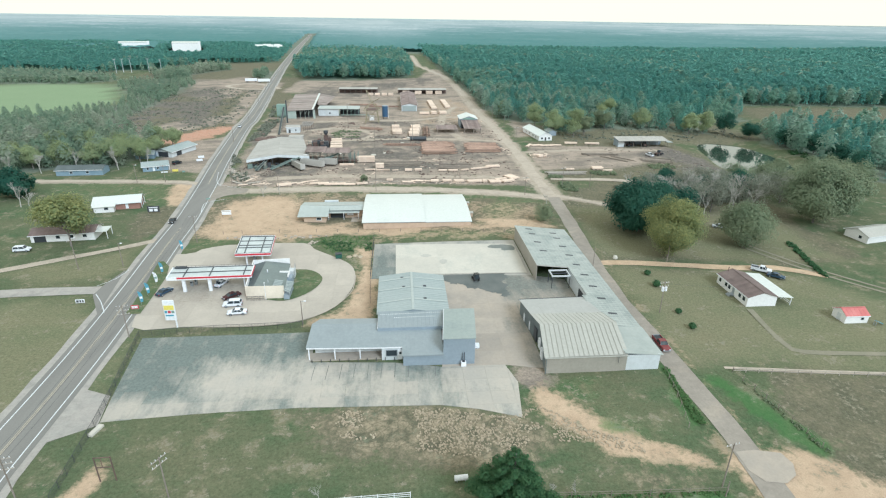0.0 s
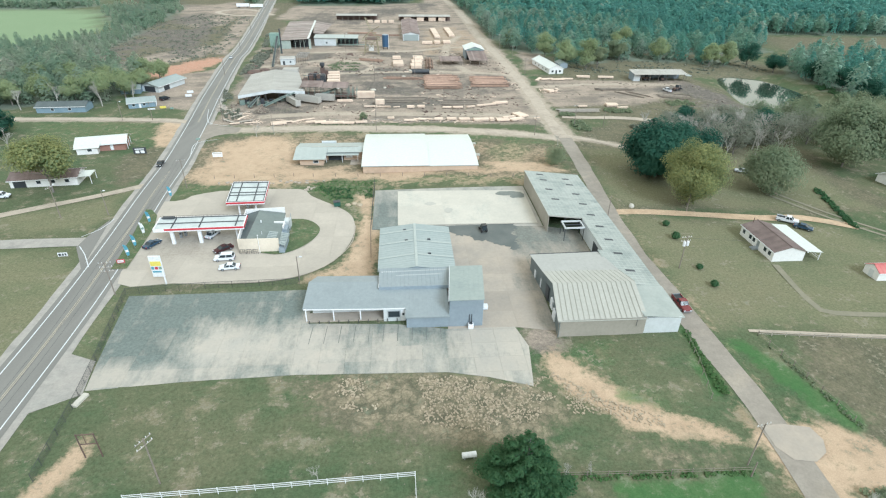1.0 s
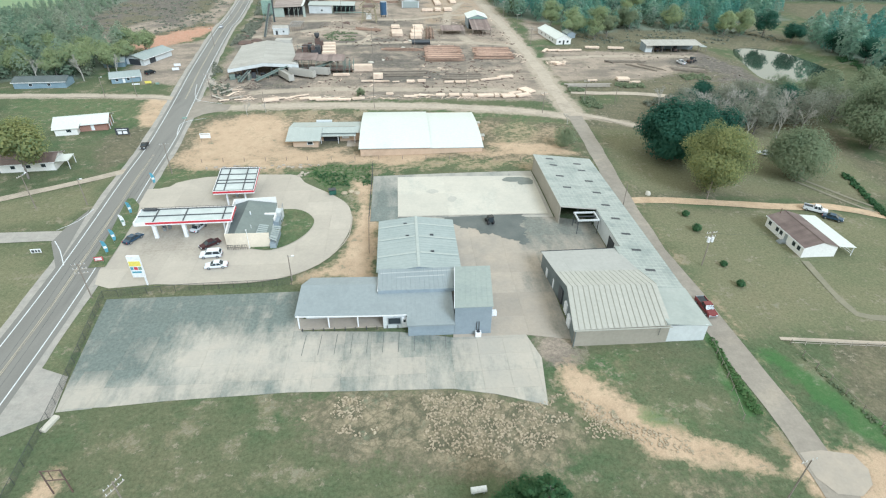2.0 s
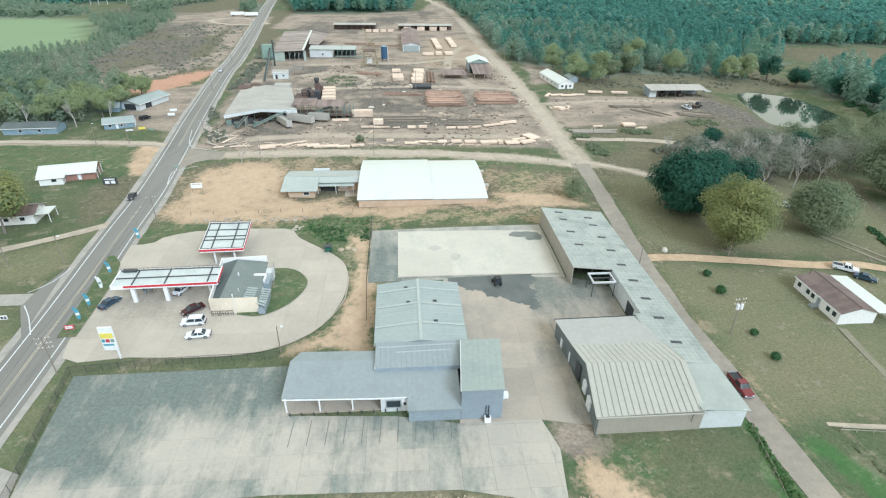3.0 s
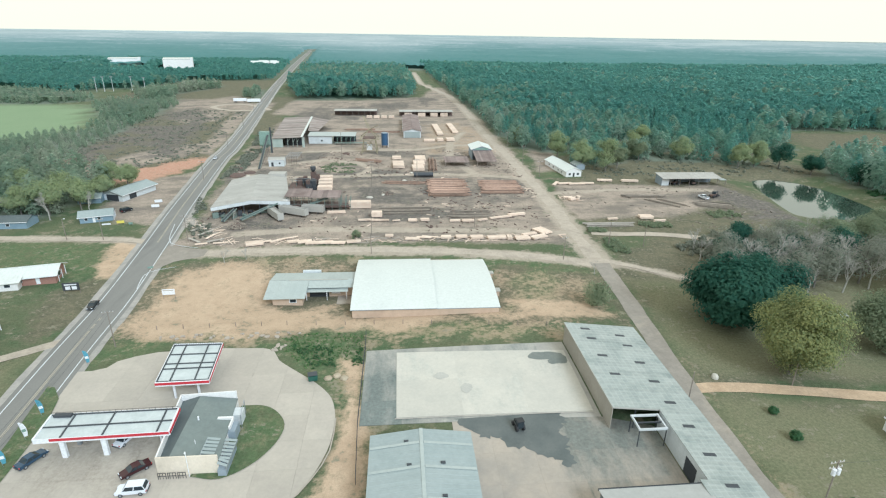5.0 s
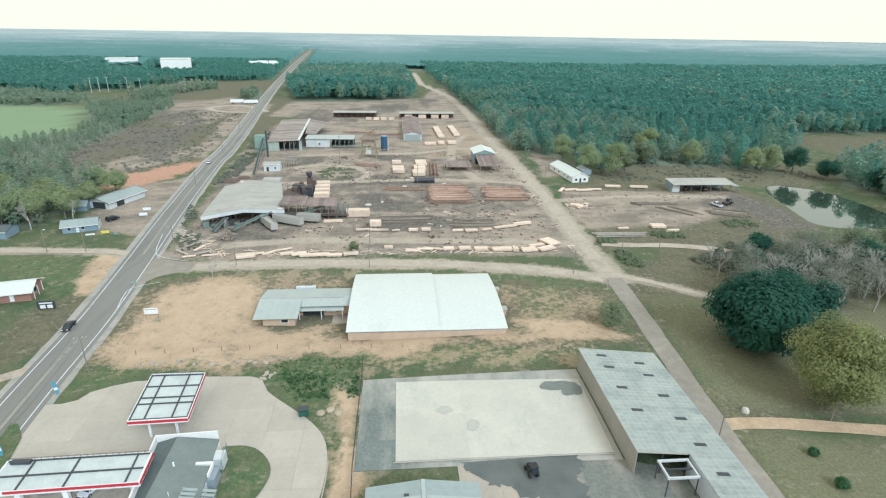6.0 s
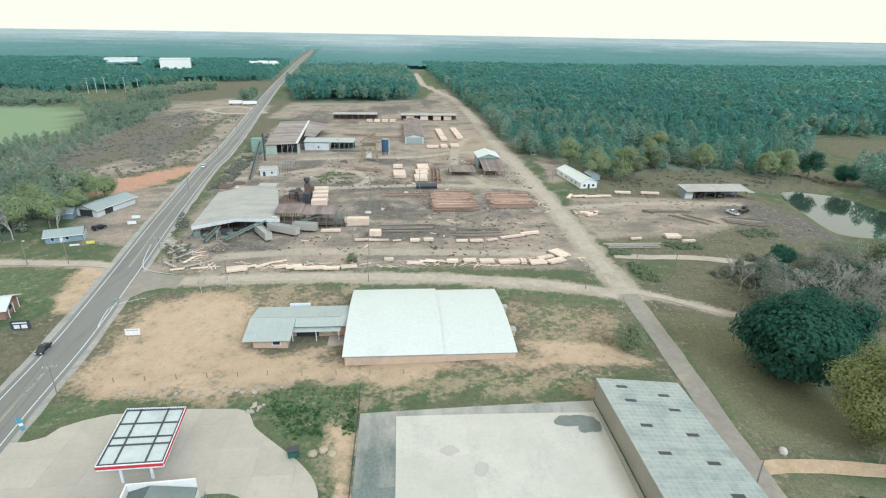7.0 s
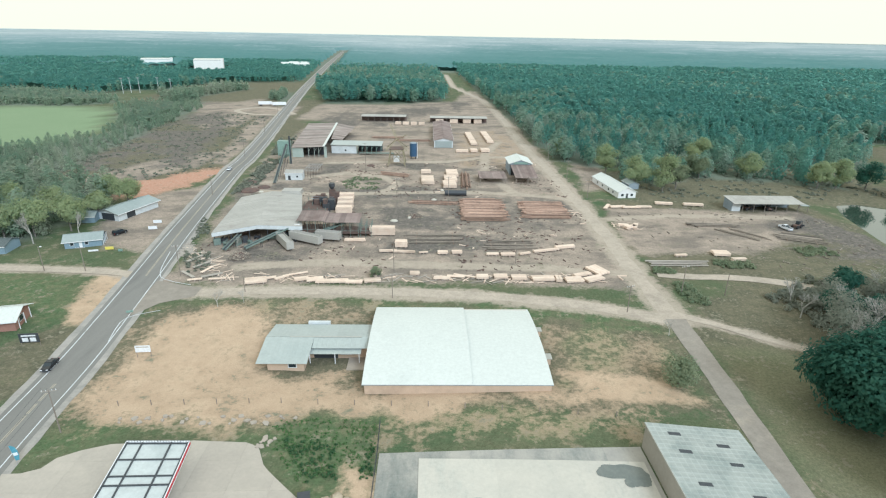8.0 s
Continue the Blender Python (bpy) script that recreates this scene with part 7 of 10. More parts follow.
for u in (0.0, 0.25, 0.5, 0.75, 1.0):
    for a, b in ((s_fl, s_bl), (s_fr, s_br)):
        p = a.lerp(b, u)
        q = p.lerp((s_fm + s_bm) / 2, 0.04)
        wpart("post", tubes([((q.x, q.y, -0.2), (q.x, q.y, 4.3), 0.16)]), M_BLACK_STEEL, saw)
back = [(s_bl.lerp(s_br, 0.02)), (s_bl.lerp(s_br, 0.98))]
sloped(saw, "back_wall", M_GREY_WALL, [(back[0].x, back[0].y - 0.6, -0.3), (back[1].x, back[1].y - 0.6, -0.3), (back[1].x, back[1].y - 0.4, -0.3), (back[0].x, back[0].y - 0.4, -0.3)], [(back[0].x, back[0].y - 0.6, 4.3), (back[1].x, back[1].y - 0.6, 4.3), (back[1].x, back[1].y - 0.4, 4.3), (back[0].x, back[0].y - 0.4, 4.3)])
wbox(saw, "roof_hatch", M_ROOF_DUST, (-63, -55, 316, 321, 4.4, 6.2))
wbox(saw, "corner_panel", M_WHITE_WALL, (-48.5, -46.6, 276.3, 276.6, 0.2, 5.0), label="white corner panel")
# machines under the roof
rng = random.Random(3)
for k in range(9):
    u, v = rng.uniform(0.08, 0.9), rng.uniform(0.05, 0.4)
    p = s_fl.lerp(s_fr, u).lerp(s_bl.lerp(s_br, u), v)
    m = thing("saw_machine", (p.x, p.y, 0), "dark greasy saw machinery under the roof", "machine", "machines in the sawmill hall")
    a, b, c = rng.uniform(0.8, 2.2), rng.uniform(0.6, 1.4), rng.uniform(1.0, 2.2)
    part("frame", soft_box(-a, a, -b, b, -0.1, c * 0.5, 0.08), M_CONVEYOR if k % 3 else M_RUST, m)
    part("motor", tubes([((-a * 0.5, 0, c * 0.5 + 0.3), (a * 0.3, 0, c * 0.5 + 0.3), 0.4)], 10), M_BLACK_STEEL, m)
    part("guard", boxes((a * 0.4, a * 0.9, -b * 0.6, b * 0.6, c * 0.5, c)), M_RUST, m)


for k in range(16):
    u, v = 0.04 + 0.92 * k / 15, rng.uniform(-0.03, 0.1)
    p = s_fl.lerp(s_fr, u).lerp(s_bl.lerp(s_br, u), v)
    m = thing("saw_machine", pose(p.x, p.y, zg(p.x, p.y), 0, 0, rng.uniform(0, 90)), "dark scrap machinery before the sawmill front", "machine", "machines in the sawmill hall")
    a, b, c = rng.uniform(0.5, 1.6), rng.uniform(0.3, 0.8), rng.uniform(0.8, 2.4)
    part("frame", boxes((-a, a, -b, -b + 0.12, -0.1, c), (-a, a, b - 0.12, b, -0.1, c), (-a, -a + 0.15, -b + 0.12, b - 0.12, c * 0.6, c)), M_BLACK_STEEL if k % 2 else M_CONVEYOR, m)
    part("roller", tubes([((-a * 0.8, 0, c * 0.7), (a * 0.8, 0, c * 0.7), 0.22)], 8), M_STEEL if k % 3 == 0 else M_RUST, m)


def conveyor(a, b, w, label):
    a, b = Vector(a), Vector(b)
    c = thing("conveyor", (a.x, a.y, 0), label, "conveyor", "conveyors at the sawmill")
    d = b - a
    s = Vector((-d.y, d.x, 0)).normalized() * w
    up = Vector((0, 0, 0.35))
    sloped(c, "belt", M_BLACK_STEEL, [a - s, b - s, b + s, a + s], [a - s + up * 0.4, b - s + up * 0.4, b + s + up * 0.4, a + s + up * 0.4])
    for q in (-1, 1):
        o = s * q
        e = s.normalized() * 0.12 * q
        sloped(c, "side_rail", M_CONVEYOR, [a + o, b + o, b + o + e, a + o + e], [a + o + up * 1.6, b + o + up * 1.6, b + o + e + up * 1.6, a + o + e + up * 1.6])
    n = max(2, int(d.length / 5))
    for k in range(n + 1):
        p = a.lerp(b, k / n)
        if p.z > 0.5:
            wpart("leg", tubes([((p.x + s.x, p.y + s.y, -0.2), (p.x + s.x, p.y + s.y, p.z), 0.07), ((p.x - s.x, p.y - s.y, -0.2), (p.x - s.x, p.y - s.y, p.z), 0.07), ((p.x - s.x, p.y - s.y, p.z * 0.5), (p.x + s.x, p.y + s.y, p.z * 0.5), 0.05)], 5), M_BLACK_STEEL, c)


conveyor((-62.5, 263.5, 0.6), (-49.5, 276, 4.2), 0.7, "long inclined green conveyor at the hall front")
conveyor((-44, 273.5, 0.9), (-31, 281.5, 4.0), 0.6, "inclined conveyor beside the sorting decks")
conveyor((-69, 262, 0.5), (-66, 270, 3.2), 0.6, "short inclined chip conveyor")
conveyor((-75.5, 350, 0.5), (-79.6, 394, 11.0), 0.5, "long thin conveyor to the green hopper")


def deck(x0, x1, y0, y1, z, roofmat, label, name="sorting_deck"):
    """An open steel-framed deck with a sheet roof."""
    d = thing(name, ((x0 + x1) / 2, (y0 + y1) / 2, 0), label, "shed")
    n = max(2, round((x1 - x0) / 3.2))
    for k in range(n + 1):
        for y in (y0 + 0.2, (y0 + y1) / 2, y1 - 0.2):
            x = x0 + 0.2 + (x1 - x0 - 0.4) * k / n
            wpart("post", tubes([((x, y, -0.2), (x, y, z), 0.11)], 6), M_CONVEYOR, d)
    wbox(d, "floor_deck", M_RUST, (x0, x1, y0, y1, 1.3, 1.5))
    wbox(d, "rail", M_CONVEYOR, (x0, x1, y0 - 0.05, y0 + 0.05, 2.4, 2.5), (x0, x1, y1 - 0.05, y1 + 0.05, 2.4, 2.5))
    if roofmat:
        roof_plane(d, Vector((x0 - 0.4, y0 - 0.5, z)), Vector((x1 - x0 + 0.8, 0, 0)), Vector((0, y1 - y0 + 1, 0.7)), max(4, round(x1 - x0)), roofmat, rib=0.05)
    return d


deck(-47.6, -38.2, 278.0, 287.0, 6.0, M_ROOF_RUST, "open sorting deck with a rusty brown roof")
deck(-37.8, -25.6, 277.0, 285.0, 5.8, M_ROOF_RUST, "long open sorting deck with a brown roof")
deck(-25.3, -21.0, 277.2, 283.0, 5.2, None, "pale steel framed end of the sorting deck")
deck(-52.5, -42.0, 302.5, 318.0, 3.2, None, "open rusty steel platform behind the sorting deck", "steel_platform")
mach = thing("dark_mill_machinery", (-45.5, 315, 0), "dark rusty mill machinery with a cyclone tower", "machine")
for k in range(16):
    x, y = rng.uniform(-5, 5), rng.uniform(-7, 6)
    a, b, c = rng.uniform(0.7, 1.8), rng.uniform(0.7, 1.8), rng.uniform(2.6, 5.2)
    part("machine_block", soft_box(x - a, x + a, y - b, y + b, -0.1, c, 0.08), M_BLACK_STEEL if k % 2 else M_RUST, mach)
part("tower", boxes((2.2, 4.6, 3.0, 5.2, -0.1, 6.4)), M_RUST, mach)
part("cyclone", tubes([((3.4, 4.1, 6.4), (3.4, 4.1, 7.6), 0.5, 1.3), ((3.4, 4.1, 7.6), (3.4, 4.1, 9.0), 1.3)], 12), M_BLACK_STEEL, mach)
part("catwalk", boxes((-5, 5, -0.4, 0.4, 3.2, 3.35), (-5, 5, -0.42, -0.36, 4.2, 4.28)), M_STEEL, mach)


def trailer(x, y, yaw, length, label):
    t = thing("chip_trailer", pose(x, y, zg(x, y), 0, 0, yaw), label, "trailer", "chip trailers at the sawmill")
    bm = bmesh.new()
    L, w = length / 2, 1.25
    for r in ((-L, L, -w, -w + 0.08, 0.95, 3.6), (-L, L, w - 0.08, w, 0.95, 3.6), (-L, -L + 0.08, -w + 0.08, w - 0.08, 0.95, 3.6), (L - 0.08, L, -w + 0.08, w - 0.08, 0.95, 3.6)):
        block(bm, *r)
    part("body", bm, M_ROOF_DUST, t)
    part("floor", boxes((-L + 0.08, L - 0.08, -w + 0.08, w - 0.08, 0.95, 2.9)), M_ROOF_DUST, t, "grey load of wood chips")
    part("chassis", boxes((-L, L, -0.4, 0.4, 0.7, 0.95)), M_BLACK_STEEL, t)
    for px in (-L + 1.2, -L + 2.5):
        for s in (-1, 1):
            part("wheel", tubes([((px, s * 1.2, 0.5), (px, s * 0.85, 0.5), 0.5)], 12), M_RUBBER, t)
    part("landing_leg", boxes((L - 2.5, L - 2.3, -0.7, -0.5, 0, 0.95), (L - 2.5, L - 2.3, 0.5, 0.7, 0, 0.95)), M_BLACK_STEEL, t)


trailer(-50.0, 267.5, -58, 12, "open white chip trailer parked at an angle")
trailer(-43.5, 271.0, -28, 13, "open white chip trailer beside the conveyor")
trailer(-36.0, 273.4, -12, 9, "open white chip trailer under the conveyor")

# planer mill
pm = thing("planer_mill", (-62, 440, 0), "large mill shed with a rusty streaked roof", "building")
A, B, C, D = Vector((-82, 412, 5.6)), Vector((-62.5, 411, 6.7)), Vector((-69.0, 501, 6.7)), Vector((-91, 504, 5.6))
quad_roof(pm, D, A, B, C, 26, M_ROOF_STREAK)
quad_roof(pm, B + Vector((0, 26, 0)), C, Vector((-54.5, 492, 5.6)), Vector((-56, 440, 5.6)), 20, M_ROOF_STREAK)
sloped(pm, "roof_stripe", M_ROOF_WHITE, [B + Vector((-0.8, 0, 0.05)), B + Vector((0.6, 0, 0.05)), C + Vector((0.6, 0, 0.05)), C + Vector((-0.8, 0, 0.05))], [B + Vector((-0.8, 0, 0.35)), B + Vector((0.6, 0, 0.35)), C + Vector((0.6, 0, 0.35)), C + Vector((-0.8, 0, 0.35))], "pale strip along the ridge")
wbox(pm, "wall", M_PALE_GREEN, (-81.5, -75.0, 412.6, 412.9, -0.3, 5.6), label="pale green metal wall")
wbox(pm, "wall", M_PALE_GREEN, (-81.5, -81.2, 412.9, 470, -0.3, 5.3))
wbox(pm, "wall", M_PALE_GREEN, (-62.8, -61.2, 412.6, 412.9, -0.3, 6.3))
# the bay's inner shade is a near-black sheet set back in it
wbox(pm, "dark_bay", M_DARK, (-75.0, -62.8, 420, 420.3, -0.3, 6.1), label="dark sheet painting the shade in an open bay")
for x in (-72.0, -68.6, -66.0):
    wpart("post", tubes([((x, 412.8, -0.2), (x, 412.8, 5.9), 0.15), ((x, 412.8, 3.2), (x + 1.6, 412.8, 5.6), 0.1)], 6), M_PALE_GREEN, pm)
wbox(pm, "wall", M_PALE_WALL, (-60.5, -45.2, 425.0, 425.3, -0.3, 5.2), label="pale metal wall")
quad_roof(pm, Vector((-61, 424.2, 5.3)), Vector((-29.5, 423.6, 5.1)), Vector((-29.6, 437, 5.6)), Vector((-61, 436.5, 5.9)), 24, M_ROOF_WING, rise=0.04)
wbox(pm, "small_window", M_GLASS, (-52.4, -51.4, 424.9, 425.02, 1.4, 2.4), label="small dark window")
for k in range(6):
    wpart("post", tubes([((-44.6 + k * 2.9, 424.6, -0.2), (-44.6 + k * 2.9, 424.6, 5.1), 0.16)], 6), M_GREEN_STEEL, pm)
    wpart("brace", tubes([((-44.6 + k * 2.9, 424.6, 3.0), (-43.0 + k * 2.9, 424.6, 5.0), 0.09)], 5), M_GREEN_STEEL, pm)
# another near-black sheet paints the shade of the annex bay
wbox(pm, "dark_bay", M_DARK, (-45.0, -29.8, 433, 433.3, -0.3, 5.3), label="dark sheet painting the shade in an open bay")
wbox(pm, "infeed_table", M_CONVEYOR, (-43, -22, 420.4, 422.2, 1.0, 1.4), (-43, -42.7, 420.6, 421.0, -0.2, 1.0), (-33, -32.7, 420.6, 421.0, -0.2, 1.0), (-22.3, -22, 420.6, 421.0, -0.2, 1.0))

gh = thing("green_hopper", (-81.8, 397, 0), "tall pale green sheet metal chip hopper on legs", "hopper")
part("bin", boxes((-3.2, 3.2, -2.2, 2.2, 5.0, 12.5)), M_GREEN_STEEL, gh)
bm = bmesh.new()
hexa(bm, [(-1, -0.8, 3), (1, -0.8, 3), (1, 0.8, 3), (-1, 0.8, 3)], [(-3.2, -2.2, 5), (3.2, -2.2, 5), (3.2, 2.2, 5), (-3.2, 2.2, 5)])
part("chute", bm, M_GREEN_STEEL, gh)
for x in (-3, 3):
    for y in (-2, 2):
        part("leg", tubes([((x, y, -0.2), (x, y, 5.0), 0.16)]), M_GREEN_STEEL, gh)
part("pipe", tubes([((3.6, -2, -0.2), (3.6, -2, 15.5), 0.45)], 10), M_BLACK_STEEL, gh)

hut = gable_house("block_hut", -68.2, 361.5, 2, 8.4, 6.2, 3.6, 0.9, M_ROOF_DUST, M_PALE_WALL, "pale block hut with a dusty roof beside the chip hopper", "shed", 0.3, doors=[("s", -2.8, -1.6, 2.2, M_DARK)], windows=[("s", 1.2, 2.2, 1.3, 2.2)])
fr_ = thing("steel_rack", (-61.0, 372, 0), "open rusty steel rack beside a hut", "frame")
for k in range(5):
    for y in (-8, 0, 8):
        part("post", tubes([((-2.8 + 1.4 * k, y, -0.2), (-2.8 + 1.4 * k, y, 3.2), 0.1)], 6), M_RUST, fr_)
for y in (-8, 0, 8):
    part("beam", boxes((-3.4, 3.4, y - 0.12, y + 0.12, 3.1, 3.35)), M_LUMBER_GREY, fr_)
for k in range(6):
    part("roller", tubes([((-3.2 + 1.28 * k, -8.2, 3.45), (-3.2 + 1.28 * k, 8.2, 3.45), 0.12)], 6), M_STEEL, fr_)

bs = thing("blue_silo", (-9.8, 412.6, 0), "dark blue cylindrical silo on legs", "silo")
part("drum", tubes([((0, 0, 1.4), (0, 0, 9.2), 2.1)], 24), M_BLUE_SILO, bs)
part("cap", tubes([((0, 0, 9.2), (0, 0, 9.6), 2.2, 1.5)], 24), M_GREY_WALL, bs)
for k in range(4):
    t = k * math.pi / 2 + 0.78
    part("leg", tubes([((1.9 * math.cos(t), 1.9 * math.sin(t), -0.2), (1.9 * math.cos(t), 1.9 * math.sin(t), 2.2), 0.2)]), M_BLACK_STEEL, bs)
part("ladder", boxes((2.3, 2.5, -0.3, -0.2, 0.2, 9.4), (2.3, 2.5, 0.2, 0.3, 0.2, 9.4)), M_WHITE, bs)

lt = thing("log_crane", (-18.6, 396, 0), "faded ochre lattice log crane with a splayed top", "crane")
legs = [(-3.4, -3.4), (3.4, -3.4), (3.4, 3.4), (-3.4, 3.4)]
for x, y in legs:
    part("leg", tubes([((x * 1.15, y * 1.15, -0.2), (x * 0.75, y * 0.75, 8.0), 0.22)], 6), M_CRANE, lt)
    part("roof_strut", tubes([((x * 1.35, y * 1.35, 7.2), (0, 0, 11.4), 0.16)], 6), M_CRANE, lt)
for k in range(4):
    (x0, y0), (x1, y1) = legs[k], legs[(k + 1) % 4]
    part("brace", tubes([((x0, y0, 0.6), (x1 * 0.78, y1 * 0.78, 7.4), 0.11), ((x1, y1, 0.6), (x0 * 0.78, y0 * 0.78, 7.4), 0.11), ((x0 * 0.95, y0 * 0.95, 4.0), (x1 * 0.95, y1 * 0.95, 4.0), 0.11)], 5), M_CRANE, lt)
    part("ring_beam", tubes([((x0 * 1.35, y0 * 1.35, 7.2), (x1 * 1.35, y1 * 1.35, 7.2), 0.14)], 6), M_CRANE, lt)
part("platform", boxes((-3.2, 3.2, -3.2, 3.2, 7.3, 7.6)), M_RUST, lt)
part("cab", soft_box(-1.5, 1.1, -1.5, 1.1, 1.4, 3.8, 0.1), M_WHITE_WALL, lt, "dull white operator's cab")
part("boom", tubes([((0, 0, 11.2), (-3.4, 7, 17.0), 0.2), ((0.9, 0, 11.2), (-2.8, 7, 17.0), 0.12), ((0, 0, 11.2), (4.6, -3, 14.0), 0.16)], 6), M_CRANE, lt)
lt.scale = (1.25, 1.25, 1.25)

ks = gable_house("kiln_shed", 9.0, 487, 90, 80, 12.4, 4.6, 1.5, M_ROOF_RUST, M_PALE_WALL, "long drying shed with a brown streaked roof", "building", 0.5, 40, 0.06)
part("end_panel", boxes((-40.3, -40.05, -5.4, 5.4, 0, 4.2)), M_ROOF_PALE, ks)
for x0, x1, y in ((-58, -20, 560), (0, 48, 556)):
    fs = thing("lumber_shed", ((x0 + x1) / 2, y, 0), "long low open lumber shed with a pale roof", "building", "open sheds behind the mill")
    L = (x1 - x0) / 2
    strip(fs, axes((-L, -4, 4.2), (2 * L, 0, 0), (0, 8, 0.8)), 2 * L, 8.04, 24, M_ROOF_DUST, 0.05)
    for k in range(8):
        part("post", boxes((-L + 0.5 + k * (2 * L - 1) / 7, -L + 0.8 + k * (2 * L - 1) / 7, -3.4, -3.1, -0.2, 4.2)), M_WOOD_POLE, fs)
    part("back_wall", boxes((-L, L, 3.4, 3.6, -0.2, 4.8)), M_RUST, fs)

wr = gable_house("white_roof_shed", 48.5, 383, 90, 16, 11.6, 6.0, 1.9, M_ROOF_WHITE, M_GREY_WALL, "tall shed with a white gable roof and green gable", "building", 0.6)
part("gable_panel", boxes((-8.3, -8.05, -3.8, 3.8, 5.7, 6.8)), M_GREEN_STEEL, wr)
strip(wr, axes((-28, 5.6, 3.2), (0, -11.6, 0), (20, 0, 2.2)), 11.6, 20.12, 12, M_ROOF_RUST, 0.06)
for y in (-5.6, -1.0, 4.9):
    part("post", boxes((-27.6, -27.3, y, y + 0.3, -0.2, 3.6)), M_WOOD_POLE, wr)
# a near-black sheet paints the shade below the lean roof
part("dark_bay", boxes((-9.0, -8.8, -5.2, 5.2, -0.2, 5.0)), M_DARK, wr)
sr = thing("side_roof", (32, 362, 0), "low brown sheet roof on posts", "shed")
strip(sr, axes((-7, -6, 2.6), (14, 0, 0), (0, 13, 0.6)), 14, 13.0, 12, M_ROOF_RUST, 0.05)
for x in (-6.5, 6.5):
    for y in (-5.5, 6.3):
        part("post", boxes((x - 0.12, x + 0.12, y - 0.12, y + 0.12, -0.2, 2.6)), M_WOOD_POLE, sr)

# ---- lumber, logs ----
rng = random.Random(11)


def layered(x0, x1, y0, y1, z0, count, step):
    """A strapped bundle: courses of boards with recessed gaps between, in one piece."""
    bm, rings = bmesh.new(), []
    for q in range(count):
        e0, e1 = rng.uniform(-0.12, 0.12), rng.uniform(-0.12, 0.12)
        for z, g in ((z0 + q * step, 0.0), (z0 + q * step + step * 0.86, 0.0), (z0 + q * step + step * 0.87, 0.06), (z0 + (q + 1) * step - 0.005, 0.06)):
            rings.append([bm.verts.new(p) for p in ((x0 + e0 + g, y0 + g, z), (x1 + e1 - g, y0 + g, z), (x1 + e1 - g, y1 - g, z), (x0 + e0 + g, y1 - g, z))])
    for v in rings[-2:]:
        for p in v:
            bm.verts.remove(p)
    rings = rings[:-2]
    for a, b in zip(rings, rings[1:]):
        for k in range(4):
            bm.faces.new((a[k], a[(k + 1) % 4], b[(k + 1) % 4], b[k]))
    bm.faces.new(rings[0][::-1])
    bm.faces.new(rings[-1])
    return bm


def lumber_stack(x, y, yaw, l, w, h, mat=None, label="stack of fresh sawn pine boards", tilt=0.0):
    t = thing("lumber_stack", pose(x, y, zg(x, y), 0, tilt, yaw), label, "lumber", "lumber stacks in the mill yard")
    for p in (-0.35, 0, 0.35):
        part("bearer", boxes((p * l - 0.1, p * l + 0.1, -w / 2, w / 2, -0.1, 0.32)), M_LUMBER_GREY, t)
    n = max(1, round(w / 1.25))
    for k in range(n):
        y0 = -w / 2 + k * w / n
        part("board_course", layered(-l / 2, l / 2, y0 + 0.05, y0 + w / n - 0.05, 0.32, max(1, round(h / 0.3)), 0.3), mat or M_LUMBER, t)
    return t


# the row along the cross street, from the pole to the lane
row = [
    (-51.5, 238.8, 14, 6.2, 3.6, 0.9),
    (-48.6, 240.6, 22, 5, 1.5, 0.6),
    (-44.5, 241.2, 38, 4.5, 1.4, 0.5),
    (-41.0, 243.6, 25, 7.5, 0.8, 0.5),
    (-38.2, 240.2, 16, 4.2, 2.6, 0.7),
    (-34.2, 240.0, 12, 5.0, 3.0, 0.8),
    (-31.2, 238.3, 4, 4.8, 1.9, 0.9),
    (-26.6, 238.6, 3, 5.0, 2.0, 0.9),
    (-22.2, 238.0, 0, 4.9, 1.6, 0.9),
    (-17.0, 239.2, 10, 5.0, 2.2, 1.2),
    (-15.6, 243.0, 60, 3.6, 1.0, 0.9),
]
row += [
    (-4.4, 244.4, 0, 2.9, 2.2, 0.9),
    (4.0, 241.4, 2, 5.2, 2.0, 0.8),
    (8.2, 242.6, -6, 5.5, 1.4, 0.6),
    (11.0, 243.0, -18, 7.0, 0.9, 0.6),
    (16.3, 242.2, 1, 3.6, 2.6, 1.2),
    (22.0, 242.5, 1, 4.0, 2.6, 1.2),
    (27.6, 241.8, 2, 4.6, 3.2, 1.3),
    (34.8, 241.2, 4, 6.8, 3.4, 1.5),
    (39.5, 240.8, 88, 3.2, 1.9, 1.7),
    (44.2, 240.4, 6, 5.4, 3.4, 1.5),
    (50.6, 241.2, 24, 6.4, 3.0, 1.2),
]
row += [
    (47.6, 244.2, 22, 6.0, 1.8, 0.9),
    (53.4, 247.6, -62, 6.4, 4.6, 1.0),
]
for x, y, yaw, l, w, h in row:
    lumber_stack(x, y, yaw, l, w, h * 0.5)
row = [
    (-14.0, 262.8, 4, 6, 1.2, 0.5),
    (-8.6, 262.2, -3, 7.5, 1.2, 0.5),
    (-9.8, 267.8, 0, 4.2, 2.6, 2.0),
    (-2.0, 262.0, 12, 3, 1.0, 0.4),
    (4.6, 261.4, 0, 3.4, 1.5, 0.8),
    (9.4, 261.8, 3, 3.4, 1.5, 0.8),
    (21.4, 260.6, 2, 4.0, 1.3, 0.6),
    (26.6, 260.6, 3, 4.8, 1.9, 0.7),
    (32.6, 261.4, 22, 4.2, 0.9, 0.6),
    (40.5, 264.4, 16, 9.5, 1.3, 0.7),
    (47.5, 267.4, 14, 7.5, 1.4, 0.9),
]
